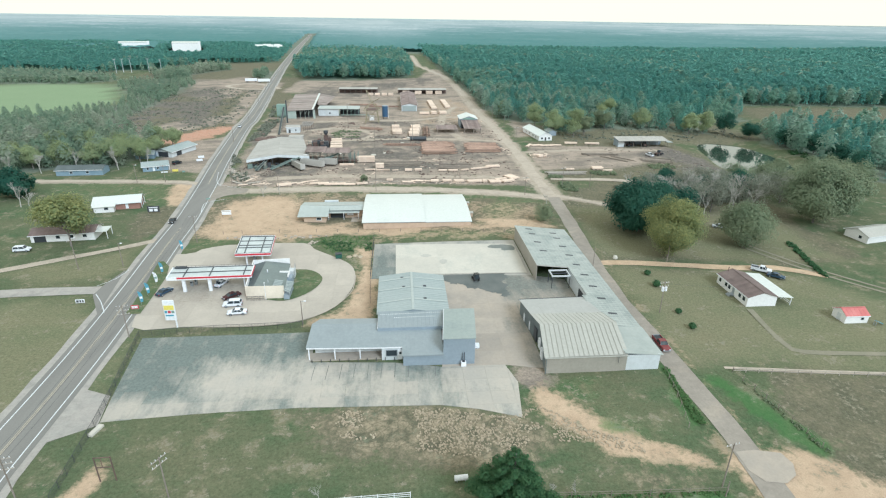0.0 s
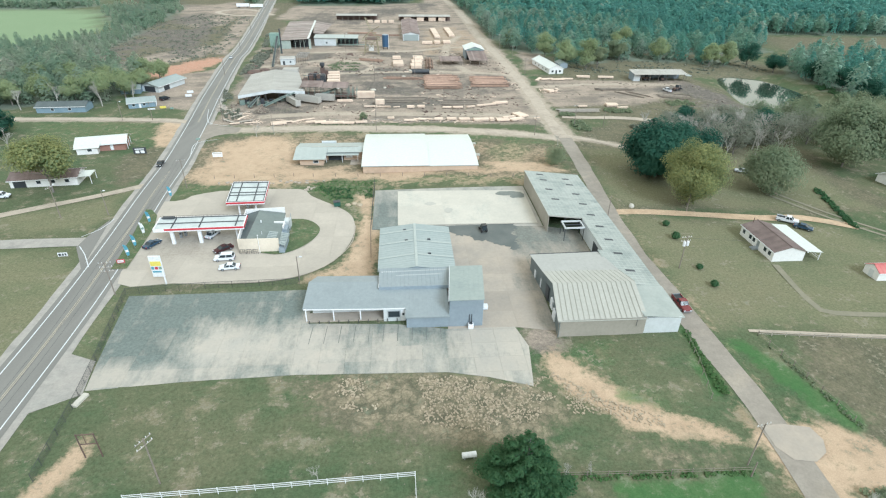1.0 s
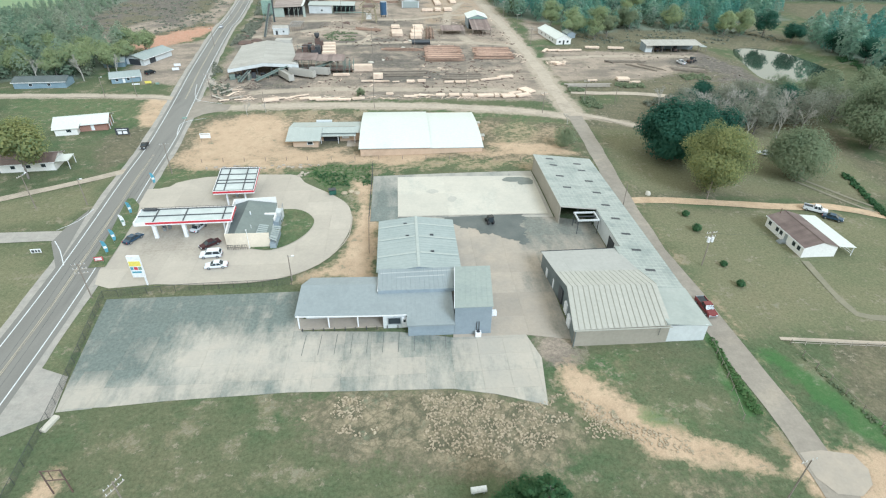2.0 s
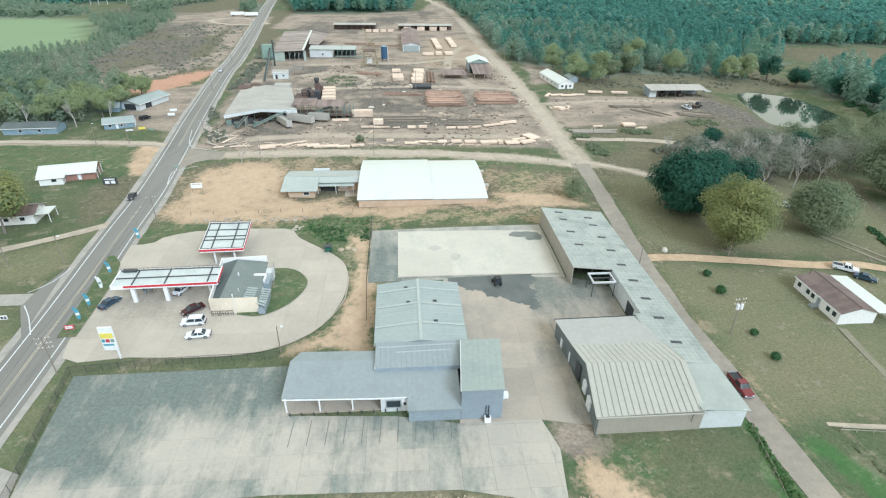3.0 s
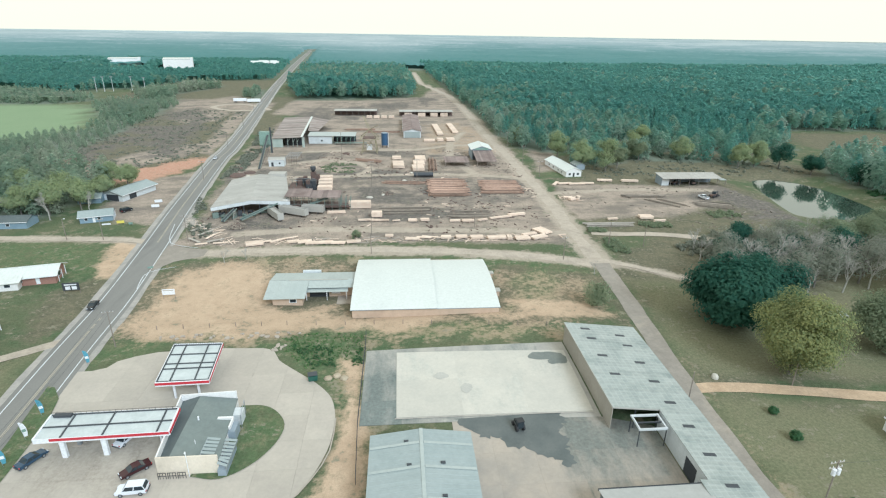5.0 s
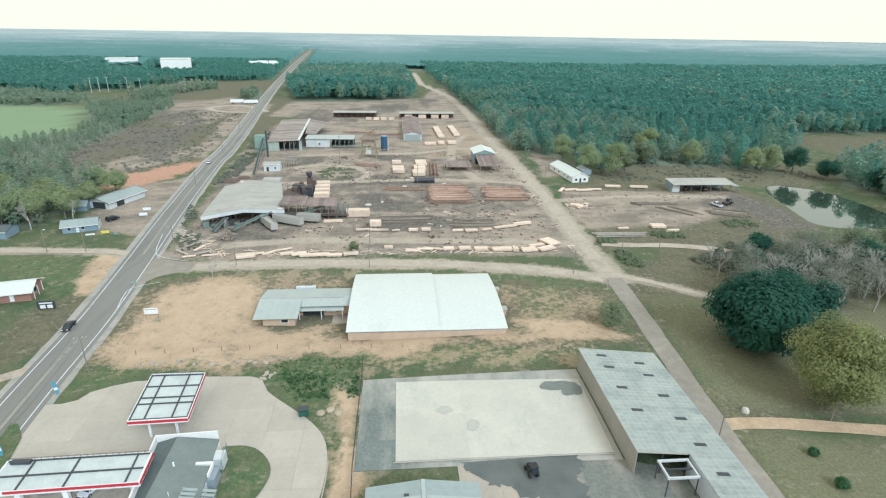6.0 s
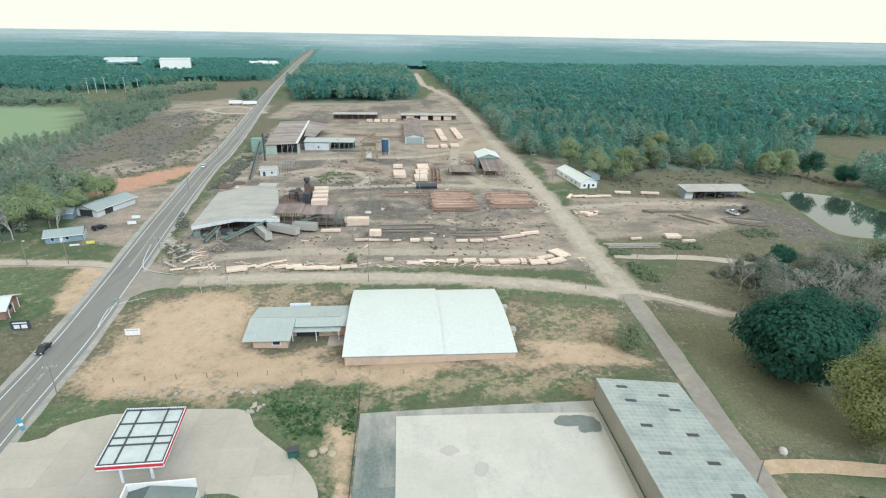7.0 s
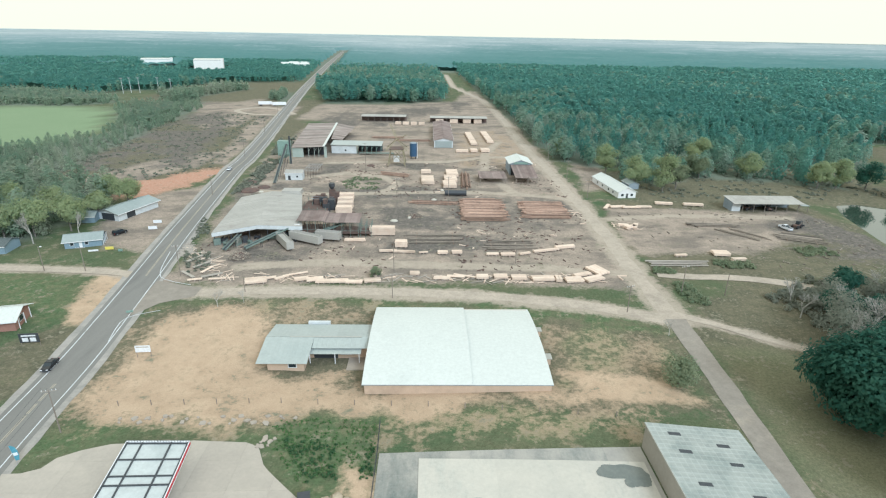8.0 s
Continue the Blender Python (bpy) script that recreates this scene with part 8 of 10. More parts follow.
row += [
    (78.5, 289.5, 24, 5.0, 2.0, 0.8),
    (80.8, 290.6, 65, 4.4, 1.8, 1.0),
    (76.6, 292.2, -10, 4.0, 1.6, 0.7),
    (77.5, 316.5, 60, 7.0, 1.6, 0.5),
    (82.5, 316.8, 8, 7.0, 1.8, 0.6),
    (88.2, 316.0, 2, 8.0, 1.7, 0.6),
    (94.0, 317.0, -3, 6.5, 1.6, 0.6),
    (104.8, 322.0, -8, 7.5, 1.8, 0.8),
    (117.5, 320.6, -7, 8.5, 1.8, 0.8),
    (100.6, 262.6, -4, 5.5, 3.6, 1.0),
    (104.2, 257.0, 4, 5.0, 1.4, 0.8),
]
row += [
    (86.0, 260.8, 6, 4.4, 1.2, 0.6),
]
for x, y, yaw, l, w, h in row:
    lumber_stack(x, y, yaw, l, w, h)
lumber_stack(-17.4, 280.4, 1, 9.2, 3.6, 2.7, label="tall pile of fresh sawn boards beside the deck")
lumber_stack(-26.5, 272.6, 2, 7.4, 1.4, 0.8)
for x, y, h in ((-35.2, 305.5, 2.6), (-35.6, 312.0, 2.8), (-36.4, 318.5, 2.6), (-36.9, 325.0, 2.6)):
    lumber_stack(x, y, 2, 6.4, 3.6, h, label="tall pale stack of sawn lumber")
for x, y, l, w in ((-1.0, 358, 6.2, 13), (9.8, 350.0, 6.4, 9), (10.6, 361.0, 6.2, 10), (11.8, 373, 6.0, 11), (29, 478, 4.4, 46), (28, 434.5, 4.2, 6), (20.5, 432, 7.5, 3), (41, 485, 4.4, 42), (35.2, 435.5, 5.6, 7), (-2, 376, 5, 4)):
    lumber_stack(x, y, 2, l, w, 1.6 if w < 30 else 1.2, label="broad pale stack of drying lumber")
for k in range(4):
    lumber_stack(-26 + k * 6.4, 541, 0, 4.6, 3.2, 2.2)
for x in (8, 20, 31, 40):
    lumber_stack(x, 552, 0, 6.5, 3, 3.0)
for x, y, yaw, l in ((-66, 243, 30, 6), (-69, 247, 70, 5), (-72, 251, 55, 6.5), (-63.5, 240.4, 8, 5), (-73.5, 243.5, -40, 7), (-70, 240, 15, 4), (-76, 256, 62, 7)):
    lumber_stack(x, y, yaw, l, 1.0, 0.4, M_LUMBER if l < 6 else M_LUMBER_GREY, "loose heap of sawn boards and offcuts")


def log_pile(x, y, yaw, length, width, layers, label, mat=None, spread_=0.7, gap=0.66):
    t = thing("log_pile", pose(x, y, zg(x, y), 0, 0, yaw), label, "logs", "log piles in the mill yard")
    bm = bmesh.new()
    for q in range(layers):
        n = max(2, int((width - q * 0.9) / gap))
        for k in range(n):
            r = rng.uniform(0.14, 0.29)
            yy = -width / 2 + q * 0.45 + k * gap + rng.uniform(-0.2, 0.2)
            z = 0.25 + q * 0.46
            e = length / 2 * rng.uniform(0.72, 1.05)
            sh = rng.uniform(-1, 1) * spread_
            tube(bm, (-e + sh, yy + rng.uniform(-0.5, 0.5) * spread_, z), (e + sh, yy + rng.uniform(-0.5, 0.5) * spread_, z + rng.uniform(-0.1, 0.1)), r, r * rng.uniform(0.6, 0.9), sides=6)
    pl = part("log_mass", bm, mat or M_LOG, t)
    pl["kind"] = "stuff"
    for p in (-0.3, 0.3):
        part("skid", tubes([((p * length, -width / 2 - 0.5, 0.08), (p * length, width / 2 + 0.5, 0.08), 0.14)], 6), M_LOG, t)


log_pile(22.6, 311.5, 0, 19.5, 30, 3, "long pile of bark-brown pine logs")
log_pile(48.5, 311.5, -2, 20, 22, 3, "pile of bark-brown pine logs")
log_pile(1.5, 321, -4, 22, 5, 2, "thin row of grey-brown logs", None, 0.9)
log_pile(2.0, 276.5, 0, 22, 11, 1, "spread row of long grey logs", M_LOG_GREY, 1.2, 1.15)
log_pile(28, 270.5, 0, 20, 9, 1, "spread row of long grey logs", M_LOG_GREY, 1.2, 1.05)
log_pile(113, 294, -4, 20, 3.6, 2, "row of thin logs on bare ground", M_LOG_GREY, 0.8)
log_pile(118, 283, -50, 17, 1.6, 1, "few long poles lying on the ground", M_LOG_GREY, 0.4)
log_pile(123, 284, -52, 17, 1.4, 1, "few long poles lying on the ground", M_LOG_GREY, 0.4)
log_pile(82, 254.6, 0, 21, 4.2, 2, "stacked grey utility poles beside a track", M_LUMBER_GREY, 0.1, 1.05)
log_pile(140, 280, -24, 16, 9, 1, "scattered thin grey poles", M_LOG_GREY, 1.2)
log_pile(17.6, 361, 88, 34, 5.2, 3, "pile of small brown logs", None, 0.6)
log_pile(-18, 372, -20, 16, 6, 2, "scattered brown logs on bare earth", None, 1.2)
log_pile(-12, 470, 0, 26, 5, 2, "row of logs beside the planer mill", None, 0.8)
log_pile(-30, 480, 0, 24, 5, 2, "row of logs beside the planer mill", None, 0.8)

# scrap, offcuts and brush lying about the yard
rng = random.Random(21)
for name, label, n, zone, mat, size in (
    ("wood_scraps", "pale wood offcuts scattered over the mill yard", 90, [(-78, 240), (60, 238), (66, 330), (60, 420), (-70, 420), (-80, 320)], M_LUMBER, 0.9),
    ("dark_scraps", "dark bark and scrap scattered over the mill yard", 800, [(-78, 242), (60, 250), (66, 330), (60, 400), (-70, 400), (-80, 320)], M_RUST, 0.42),
    ("yard_scraps", "grey scrap and brush by the lumber yard", 130, [(76, 245), (160, 250), (168, 300), (120, 320), (76, 310)], M_LOG_GREY, 0.6),
    ("roadside_scraps", "splintered boards heaped at the street corner", 130, [(-78, 240), (-60, 237), (-62, 246), (-80, 262), (-84, 270)], M_LUMBER_GREY, 1.1),
):
    bm = bmesh.new()
    xs, ys = [p[0] for p in zone], [p[1] for p in zone]
    while len(bm.verts) < n * 8:
        x, y = rng.uniform(min(xs), max(xs)), rng.uniform(min(ys), max(ys))
        if float(signed(np.array([x]), np.array([y]), zone)[0]) > 0 or fnoise(x, y, 18) < 0.5:
            continue
        l, w, h = rng.uniform(0.3, 1.9) * size, rng.uniform(0.08, 0.32) * size, rng.uniform(0.06, 0.26)
        t = rng.uniform(0, 3.14)
        c, s = math.cos(t), math.sin(t)
        z = zg(x, y)
        q = [(x + a * c - b * s, y + a * s + b * c) for a, b in ((-l, -w), (l, -w), (l, w), (-l, w))]
        tl = rng.uniform(-0.15, 0.25)
        hexa(bm, [(a, b, z - 0.1) for a, b in q], [(a, b, z + h + (tl if i in (1, 2) else 0)) for i, (a, b) in enumerate(q)])
    bmesh.ops.recalc_face_normals(bm, faces=bm.faces)
    me = bpy.data.meshes.new(name)
    bm.to_mesh(me)
    bm.free()
    me.materials.append(mat)
    tagged(link(name, me), label, "scrap", kind="stuff")


def loose_board(x, y, yaw, l, tilt, k):
    ob = part("loose_board", boxes((-l / 2, l / 2, -0.16, 0.16, 0.0, 0.07)), M_LUMBER if k % 3 else M_LUMBER_GREY, None, "", pose(x, y, zg(x, y) + 0.1, 0, tilt, yaw))
    tagged(ob, "loose sawn board lying in the mill yard", "board", "loose boards in the mill yard")


for k in range(110):
    x = rng.uniform(-54, 56)
    loose_board(x, 241.2 + rng.uniform(-2.4, 3.4), rng.choice((10, 25, 60, 120, 150, 0)) + rng.uniform(-12, 12), rng.uniform(2.4, 5.2), rng.uniform(-2, 5), k)
for k in range(60):
    u = rng.random()
    loose_board(-61 - 18 * u + rng.uniform(-3, 3), 239.5 + 24 * u + rng.uniform(-2.5, 4), rng.uniform(0, 180), rng.uniform(2.4, 5.5), rng.uniform(-2, 8), k)
for k in range(30):
    loose_board(78 + rng.uniform(-5, 5), 291 + rng.uniform(-4, 4), rng.uniform(0, 180), rng.uniform(2, 4), rng.uniform(-2, 8), 1)


def heap(name, x, y, r, h, mat, label):
    bm = bmesh.new()
    bmesh.ops.create_icosphere(bm, subdivisions=3, radius=1.0)
    for v in bm.verts:
        k = 1 + 0.35 * (float(fnoise(v.co.x * 4 + x, v.co.y * 4 + y + v.co.z * 3, 1.0)) - 0.5)
        v.co = Vector((v.co.x * r * k, v.co.y * r * k, max(-0.2, v.co.z * h * k)))
    me = bpy.data.meshes.new(name)
    bm.to_mesh(me)
    bm.free()
    me.materials.append(mat)
    ob = link(name, me, None, "", Matrix.Translation((x, y, zg(x, y))))
    tagged(ob, label, "heap")


def split_wood_heap(x, y, r, h, n, seed, label):
    """Short split logs thrown on a heap."""
    g = random.Random(seed)
    bm = bmesh.new()
    for _ in range(n):
        t, q = g.uniform(0, 6.283), math.sqrt(g.random())
        px, py, pz = r * q * math.cos(t), r * q * math.sin(t), max(0.1, h * (1 - q) * g.uniform(0.7, 1.05))
        d = Vector((g.uniform(-1, 1), g.uniform(-1, 1), g.uniform(-0.4, 0.4))).normalized() * g.uniform(0.25, 0.6)
        c = Vector((px, py, pz))
        tube(bm, c - d, c + d, g.uniform(0.1, 0.22), sides=5)
    t = thing("split_wood_heap", (x, y, zg(x, y)), label, "heap")
    part("split_log", bm, M_LOG_GREY, t)["kind"] = "stuff"
    core = bmesh.new()
    bmesh.ops.create_cone(core, cap_ends=True, segments=14, radius1=r * 0.9, radius2=r * 0.15, depth=h * 0.9, matrix=Matrix.Translation((0, 0, h * 0.4)))
    part("bark_core", core, M_RUST, t, "dark bark and chips")


split_wood_heap(-62.5, 258, 3.6, 2.0, 260, 5, "heap of split grey logs before the sawmill")
split_wood_heap(-6, 302, 3.0, 1.2, 120, 6, "low heap of bark and broken logs")


def broken_slab(x, y, r, seed):
    """A tilted, cracked piece of old paving."""
    g = random.Random(seed)
    n = g.choice((4, 5, 6))
    ring = [(r * g.uniform(0.6, 1.1) * math.cos(6.283 * k / n + g.uniform(-0.3, 0.3)), r * g.uniform(0.5, 0.9) * math.sin(6.283 * k / n + g.uniform(-0.3, 0.3))) for k in range(n)]
    bm = bmesh.new()
    lo, hi = [bm.verts.new((a, b, -0.15)) for a, b in ring], [bm.verts.new((a * 0.94, b * 0.94, g.uniform(0.14, 0.24))) for a, b in ring]
    bm.faces.new(lo[::-1])
    bm.faces.new(hi)
    for k in range(n):
        bm.faces.new((lo[k], lo[(k + 1) % n], hi[(k + 1) % n], hi[k]))
    ob = part("broken_slab", bm, M_YARD, None, "", pose(x, y, zg(x, y), g.uniform(-9, 9), g.uniform(-9, 9), g.uniform(0, 180)))
    tagged(ob, "broken piece of old concrete at the forecourt edge", "rubble", "broken concrete pieces")


bm = bmesh.new()
zone = [(-24, 85.0), (8, 84.2), (20, 81), (27, 84), (34, 77), (47, 70.5), (45, 68.5), (33, 74), (24, 73.5), (12, 71), (0, 74), (-16, 79)]
while len(bm.verts) < 8 * 1500:
    x, y = rng.uniform(-24, 47), rng.uniform(68, 86)
    if float(signed(np.array([x]), np.array([y]), zone)[0]) > 0 or fnoise(x, y, 5) < 0.47:
        continue
    l, w, t = rng.uniform(0.07, 0.3), rng.uniform(0.06, 0.2), rng.uniform(0, 3.14)
    c, s, z, top = math.cos(t), math.sin(t), zg(x, y) - 0.1, rng.uniform(0.1, 0.26)
    q = [(x + a * c - b * s, y + a * s + b * c) for a, b in ((-l, -w), (l, -w * 0.7), (l * 0.8, w), (-l * 0.9, w * 0.8))]
    hexa(bm, [(a, b, z - 0.1) for a, b in q], [(x + (a - x) * 0.8, y + (b - y) * 0.8, z + top) for a, b in q])
clods = part("earth_clods", bm, M_CLOD)
tagged(clods, "pale clods of broken earth and rubble at the lot's edge", "rubble", kind="stuff")
for k in range(26):
    broken_slab(-60 + k * 1.35 + rng.uniform(-1.0, 1.0), 177.4 + rng.uniform(-1.3, 1.2), rng.uniform(0.3, 1.0), 300 + k)
for k in range(9):
    broken_slab(-29.4 + rng.uniform(-1.4, 1.4), 171 + rng.uniform(-1.6, 1.6), rng.uniform(0.35, 0.9), 340 + k)
heap("white_rock", 68.2, 152.6, 0.8, 1.0, M_SLAB, "pale rounded boulder at the drive's corner")
for x, y, r, h in ((-84, 338, 4.5, 1.1), (-79, 344, 3.0, 0.9), (-87, 352, 3.4, 1.0), (-33, 392, 2.2, 0.8)):
    heap("bark_mound", x, y, r, h, M_RUST, "low dark mound of bark and mud")
for k in range(7):
    heap("pale_heap", (-84, -78, -33, -8, 2, -14, 6)[k], (342, 336, 299, 300, 326, 296, 342)[k], 0.9 + 0.3 * (k % 3), 0.5, M_SLAB, "small pale heap of sawdust or rubble")
tk = thing("fuel_tank", (12, 333, 0), "dark rusty cylindrical tank lying on cradles", "tank")
part("drum", tubes([((-5, 0, 1.4), (5, 0, 1.4), 1.2)], 14), M_BLACK_STEEL, tk)
part("cradle", boxes((-3.5, -3.1, -0.9, 0.9, -0.2, 0.6), (3.1, 3.5, -0.9, 0.9, -0.2, 0.6)), M_RUST, tk)

# ---- trees that stand alone ----


def limb_bm(h, r, low, seed, limbs=7, thick=0.32):
    rng = random.Random(seed)
    bm = bmesh.new()
    tube(bm, (0, 0, -0.4), (rng.uniform(-0.2, 0.2), rng.uniform(-0.2, 0.2), h * low), thick, thick * 0.75, sides=8)
    top = Vector((0, 0, h * 0.8))
    tube(bm, (0, 0, h * low - 0.3), top, thick * 0.75, 0.06, sides=7)
    for k in range(limbs):
        t = k * 2.4 + rng.uniform(-0.4, 0.4)
        z = h * (low + (0.6 - low) * k / limbs)
        e = Vector((math.cos(t) * r * rng.uniform(0.5, 0.8), math.sin(t) * r * rng.uniform(0.5, 0.8), z + h * rng.uniform(0.1, 0.25)))
        tube(bm, (0, 0, z - 0.1), e, thick * 0.45, 0.05, sides=6)
    return bm


def leafy(name, x, y, h, r, mat, n, size, label, seed, lobes=18, low=0.2, squash=1.0, category="tree", group=""):
    """A broad tree: trunk and limbs, and a crown of many leaves gathered in uneven lobes with gaps between."""
    rng = np.random.default_rng(seed)
    t = thing(name, (x, y, zg(x, y)), label, category, group)
    part("trunk", limb_bm(h, r, max(0.12, low), seed), M_BARK, t)
    zc, hz = h * (1 + low) / 2, h * (1 - low) / 2
    d = rng.normal(size=(lobes, 3))
    d /= np.linalg.norm(d, axis=1)[:, None]
    d[:, 2] = d[:, 2] * 0.95
    lc = d * np.array([r * 0.66, r * 0.66, hz * 0.7]) * rng.uniform(0.75, 1.1, (lobes, 1)) + np.array([0, 0, zc])
    lc = np.concatenate([lc, [[0, 0, zc + hz * 0.35], [0, 0, zc]]])
    lr = rng.uniform(0.3, 0.46, len(lc)) * r
    lt = rng.uniform(0, 1, len(lc))
    who = rng.choice(len(lc), n, p=lr ** 2 / (lr ** 2).sum())
    rad = np.stack([lr[who] * rng.uniform(0.45, 1.2, n)] * 2 + [lr[who] * squash * 0.8 * rng.uniform(0.45, 1.2, n)], -1)
    out = (lc - np.array([0, 0, zc - hz * 0.3])) / np.array([r, r, hz])
    verts, tints = leaf_cloud(lc[who], rad, size * rng.uniform(0.6, 1.3, n), np.clip(lt[who] + rng.uniform(-0.2, 0.2, n), 0, 1), rng, out[who])
    link("crown", tri_mesh("crown", verts, tints, mat), t)
    return t


def pine(name, x, y, h, r, n, label, seed, low=0.25, mat=None, size=0.4):
    """A conifer: whorls of boughs, wide low down and tapering upwards."""
    rng = np.random.default_rng(seed)
    t = thing(name, (x, y, zg(x, y)), label, "tree")
    bm = tubes([((0, 0, -0.4), (0, 0, h * 0.97), 0.3, 0.04)], 8)
    part("trunk", bm, M_BARK, t)
    nb = 60
    cs, rs = [], []
    boughs = bmesh.new()
    for k in range(nb):
        u = k / nb
        a = k * 2.399
        rr = r * (1.02 - u) ** 0.6 * rng.uniform(0.8, 1.12)
        z = h * (low + (1 - low) * u)
        tube(boughs, (0, 0, z), (rr * 0.9 * math.cos(a), rr * 0.9 * math.sin(a), z + rr * 0.08), 0.06, 0.02, sides=4)
        for q in (0.45, 0.7, 0.92):
            cs.append((rr * q * math.cos(a), rr * q * math.sin(a), z + rr * 0.08 * q))
            rs.append(max(0.35, rr * 0.24))
    part("bough", boughs, M_BARK, t)
    cs, rs = np.array(cs), np.array(rs)
    who = rng.choice(len(cs), n, p=rs ** 2 / (rs ** 2).sum())
    rad = np.stack([rs[who] * rng.uniform(0.5, 1.15, n)] * 2 + [rs[who] * 0.6], -1)
    verts, tints = leaf_cloud(cs[who], rad, size * rng.uniform(0.6, 1.3, n), rng.uniform(0, 1, n), rng)
    link("crown", tri_mesh("crown", verts, tints, mat or M_LEAF_PINE), t)


def bare_mesh(seed, h):
    rng = random.Random(seed)
    bm = bmesh.new()

    def grow(p, d, length, rad, depth):
        q = p + d * length
        tube(bm, p, q, rad, rad * 0.62, sides=5 if depth > 2 else 3)
        if depth == 0:
            return
        for _ in range(3 if depth > 1 else 4):
            e = (d + Vector((rng.uniform(-1, 1), rng.uniform(-1, 1), rng.uniform(-0.15, 0.75))) * 0.75).normalized()
            grow(p + d * length * rng.uniform(0.65, 1.0), e, length * rng.uniform(0.55, 0.8), rad * 0.58, depth - 1)
    grow(Vector((0, 0, -0.3)), Vector((rng.uniform(-0.08, 0.08), rng.uniform(-0.08, 0.08), 1)).normalized(), h * 0.34, h * 0.016 + 0.06, 5)
    return bm


BARE = []
for k in range(3):
    t = thing("bare_tree", (0, 0, -400), "leafless grey tree with fine spreading twigs", "tree", "leafless trees")
    part("branch_crown", bare_mesh(40 + k, 11.0), M_TWIG, t)
    BARE.append(t)


def bare(x, y, scale, k):
    src = BARE[k % 3]
    ob = copy_thing(src, pose(x, y, zg(x, y), 0, 0, k * 67))
    ob.scale = (scale, scale, scale)


leafy("oak_tree", 85.8, 153.0, 22.0, 9.4, M_LEAF_OAK, 40000, 0.22, "round olive-gold oak tree beside the sandy drive", 1, 34, 0.03)
leafy("evergreen_oak", 85.8, 176.0, 18.5, 12.6, M_LEAF_DARK, 26000, 0.4, "broad dark evergreen oak beside the lane", 2, 30, 0.0)
leafy("evergreen_oak", 98.0, 182.0, 16.0, 10.5, M_LEAF_DARK, 12000, 0.36, "dark evergreen tree behind an oak", 12, 18, 0.05)
leafy("yard_tree", 117.0, 162.5, 16.5, 9.4, M_LEAF_BROWN, 16000, 0.26, "soft olive-green tree in a brown yard", 3, 22, 0.02)
leafy("large_oak", 157.0, 182.0, 24.0, 12.5, M_LEAF_BROWN, 26000, 0.34, "wide brownish oak tree thinning in autumn", 4, 34, 0.04)
leafy("large_oak", 178.0, 196.0, 18.0, 11.0, M_LEAF_BROWN, 7000, 0.45, "brownish oak tree beside the woods", 14, 24, 0.04)
pine("pine_tree", 15.9, 58.4, 13.0, 6.2, 42000, "dark green pine with a broad crown in rough grass", 5, 0.2, None, 0.15)
leafy("olive_tree", -107.2, 171.6, 18.0, 9.0, M_LEAF_OAK, 9000, 0.34, "thin olive-gold tree beside a bungalow", 6, 18, 0.22)
leafy("dark_tree", -156.0, 226.0, 13.0, 9.5, M_LEAF_DARK, 7000, 0.42, "dark evergreen tree beside the farm lane", 7, 16, 0.03)
leafy("dark_tree", -172.0, 212.0, 13.0, 9.0, M_LEAF_DARK, 5000, 0.45, "dark evergreen tree beside the farm lane", 17, 16, 0.03)
leafy("shrub_tree", 54.5, 189.0, 7.0, 5.0, M_LEAF_BROWN, 3200, 0.2, "thin olive shrub beside the lane", 8, 10, 0.05)
leafy("yard_shrub", -16.4, 241.8, 4.2, 2.6, M_LEAF_BROWN, 900, 0.24, "scrubby dark bush among the lumber", 9, 8, 0.0)
# trees near the houses west of the highway
near_west = [(-131, 281, 14, 7.5, 0), (-140, 275, 15, 7.5, 0), (-150, 274, 12, 6.5, 1), (-126, 312, 12, 6.5, 0), (-137, 318, 12, 6.0, 0), (-163, 272, 13, 6.5, 1), (-176, 270, 12, 6.5, 1), (-188, 276, 13, 7, 1), (-147, 296, 13, 6.5, 0), (-162, 296, 14, 7, 1), (-180, 298, 13, 7, 0), (-129, 296, 11, 5, 0)]
for k, (x, y, h, r, m) in enumerate(near_west):
    leafy("roadside_tree", x, y, h, r, M_LEAF_OLIVE, 4800, 0.3, "olive-brown thinning tree near the blue houses", 60 + k, 14, 0.25, group="trees near the blue houses")
# trees about the pond and the lumber yard
near_east = [
    (102.0, 352, 17, 8.0, 0),
    (113.5, 345, 19, 8.0, 0),
    (96, 380, 18, 7.5, 0),
    (122, 350, 15, 6.5, 1),
    (82, 420, 14, 7, 0),
    (155, 398, 19, 8, 0),
    (139, 376, 13, 7, 1),
    (170, 372, 18, 7.5, 0),
    (195, 352, 15, 6.5, 0),
    (206, 354, 17, 7, 0),
    (220, 352, 16, 7.5, 2),
    (144, 372, 12, 6, 1),
    (146, 214, 13, 8, 2),
    (152, 226, 12, 8, 1),
]
near_east += [
    (166, 226, 13, 8.5, 1),
    (180, 236, 11, 7, 1),
    (196, 238, 12, 7.5, 1),
    (210, 240, 12, 7.5, 1),
    (172, 212, 14, 9, 1),
    (190, 220, 14, 9, 1),
    (109, 216, 9, 6, 2),
    (119, 214, 8, 6, 2),
    (128, 226, 9, 6, 3),
    (140, 232, 10, 7, 3),
    (133, 208, 17, 9, 3),
    (116, 203, 17, 8.5, 3),
    (104, 208, 15, 7.5, 3),
    (124, 196, 16, 8, 3),
]
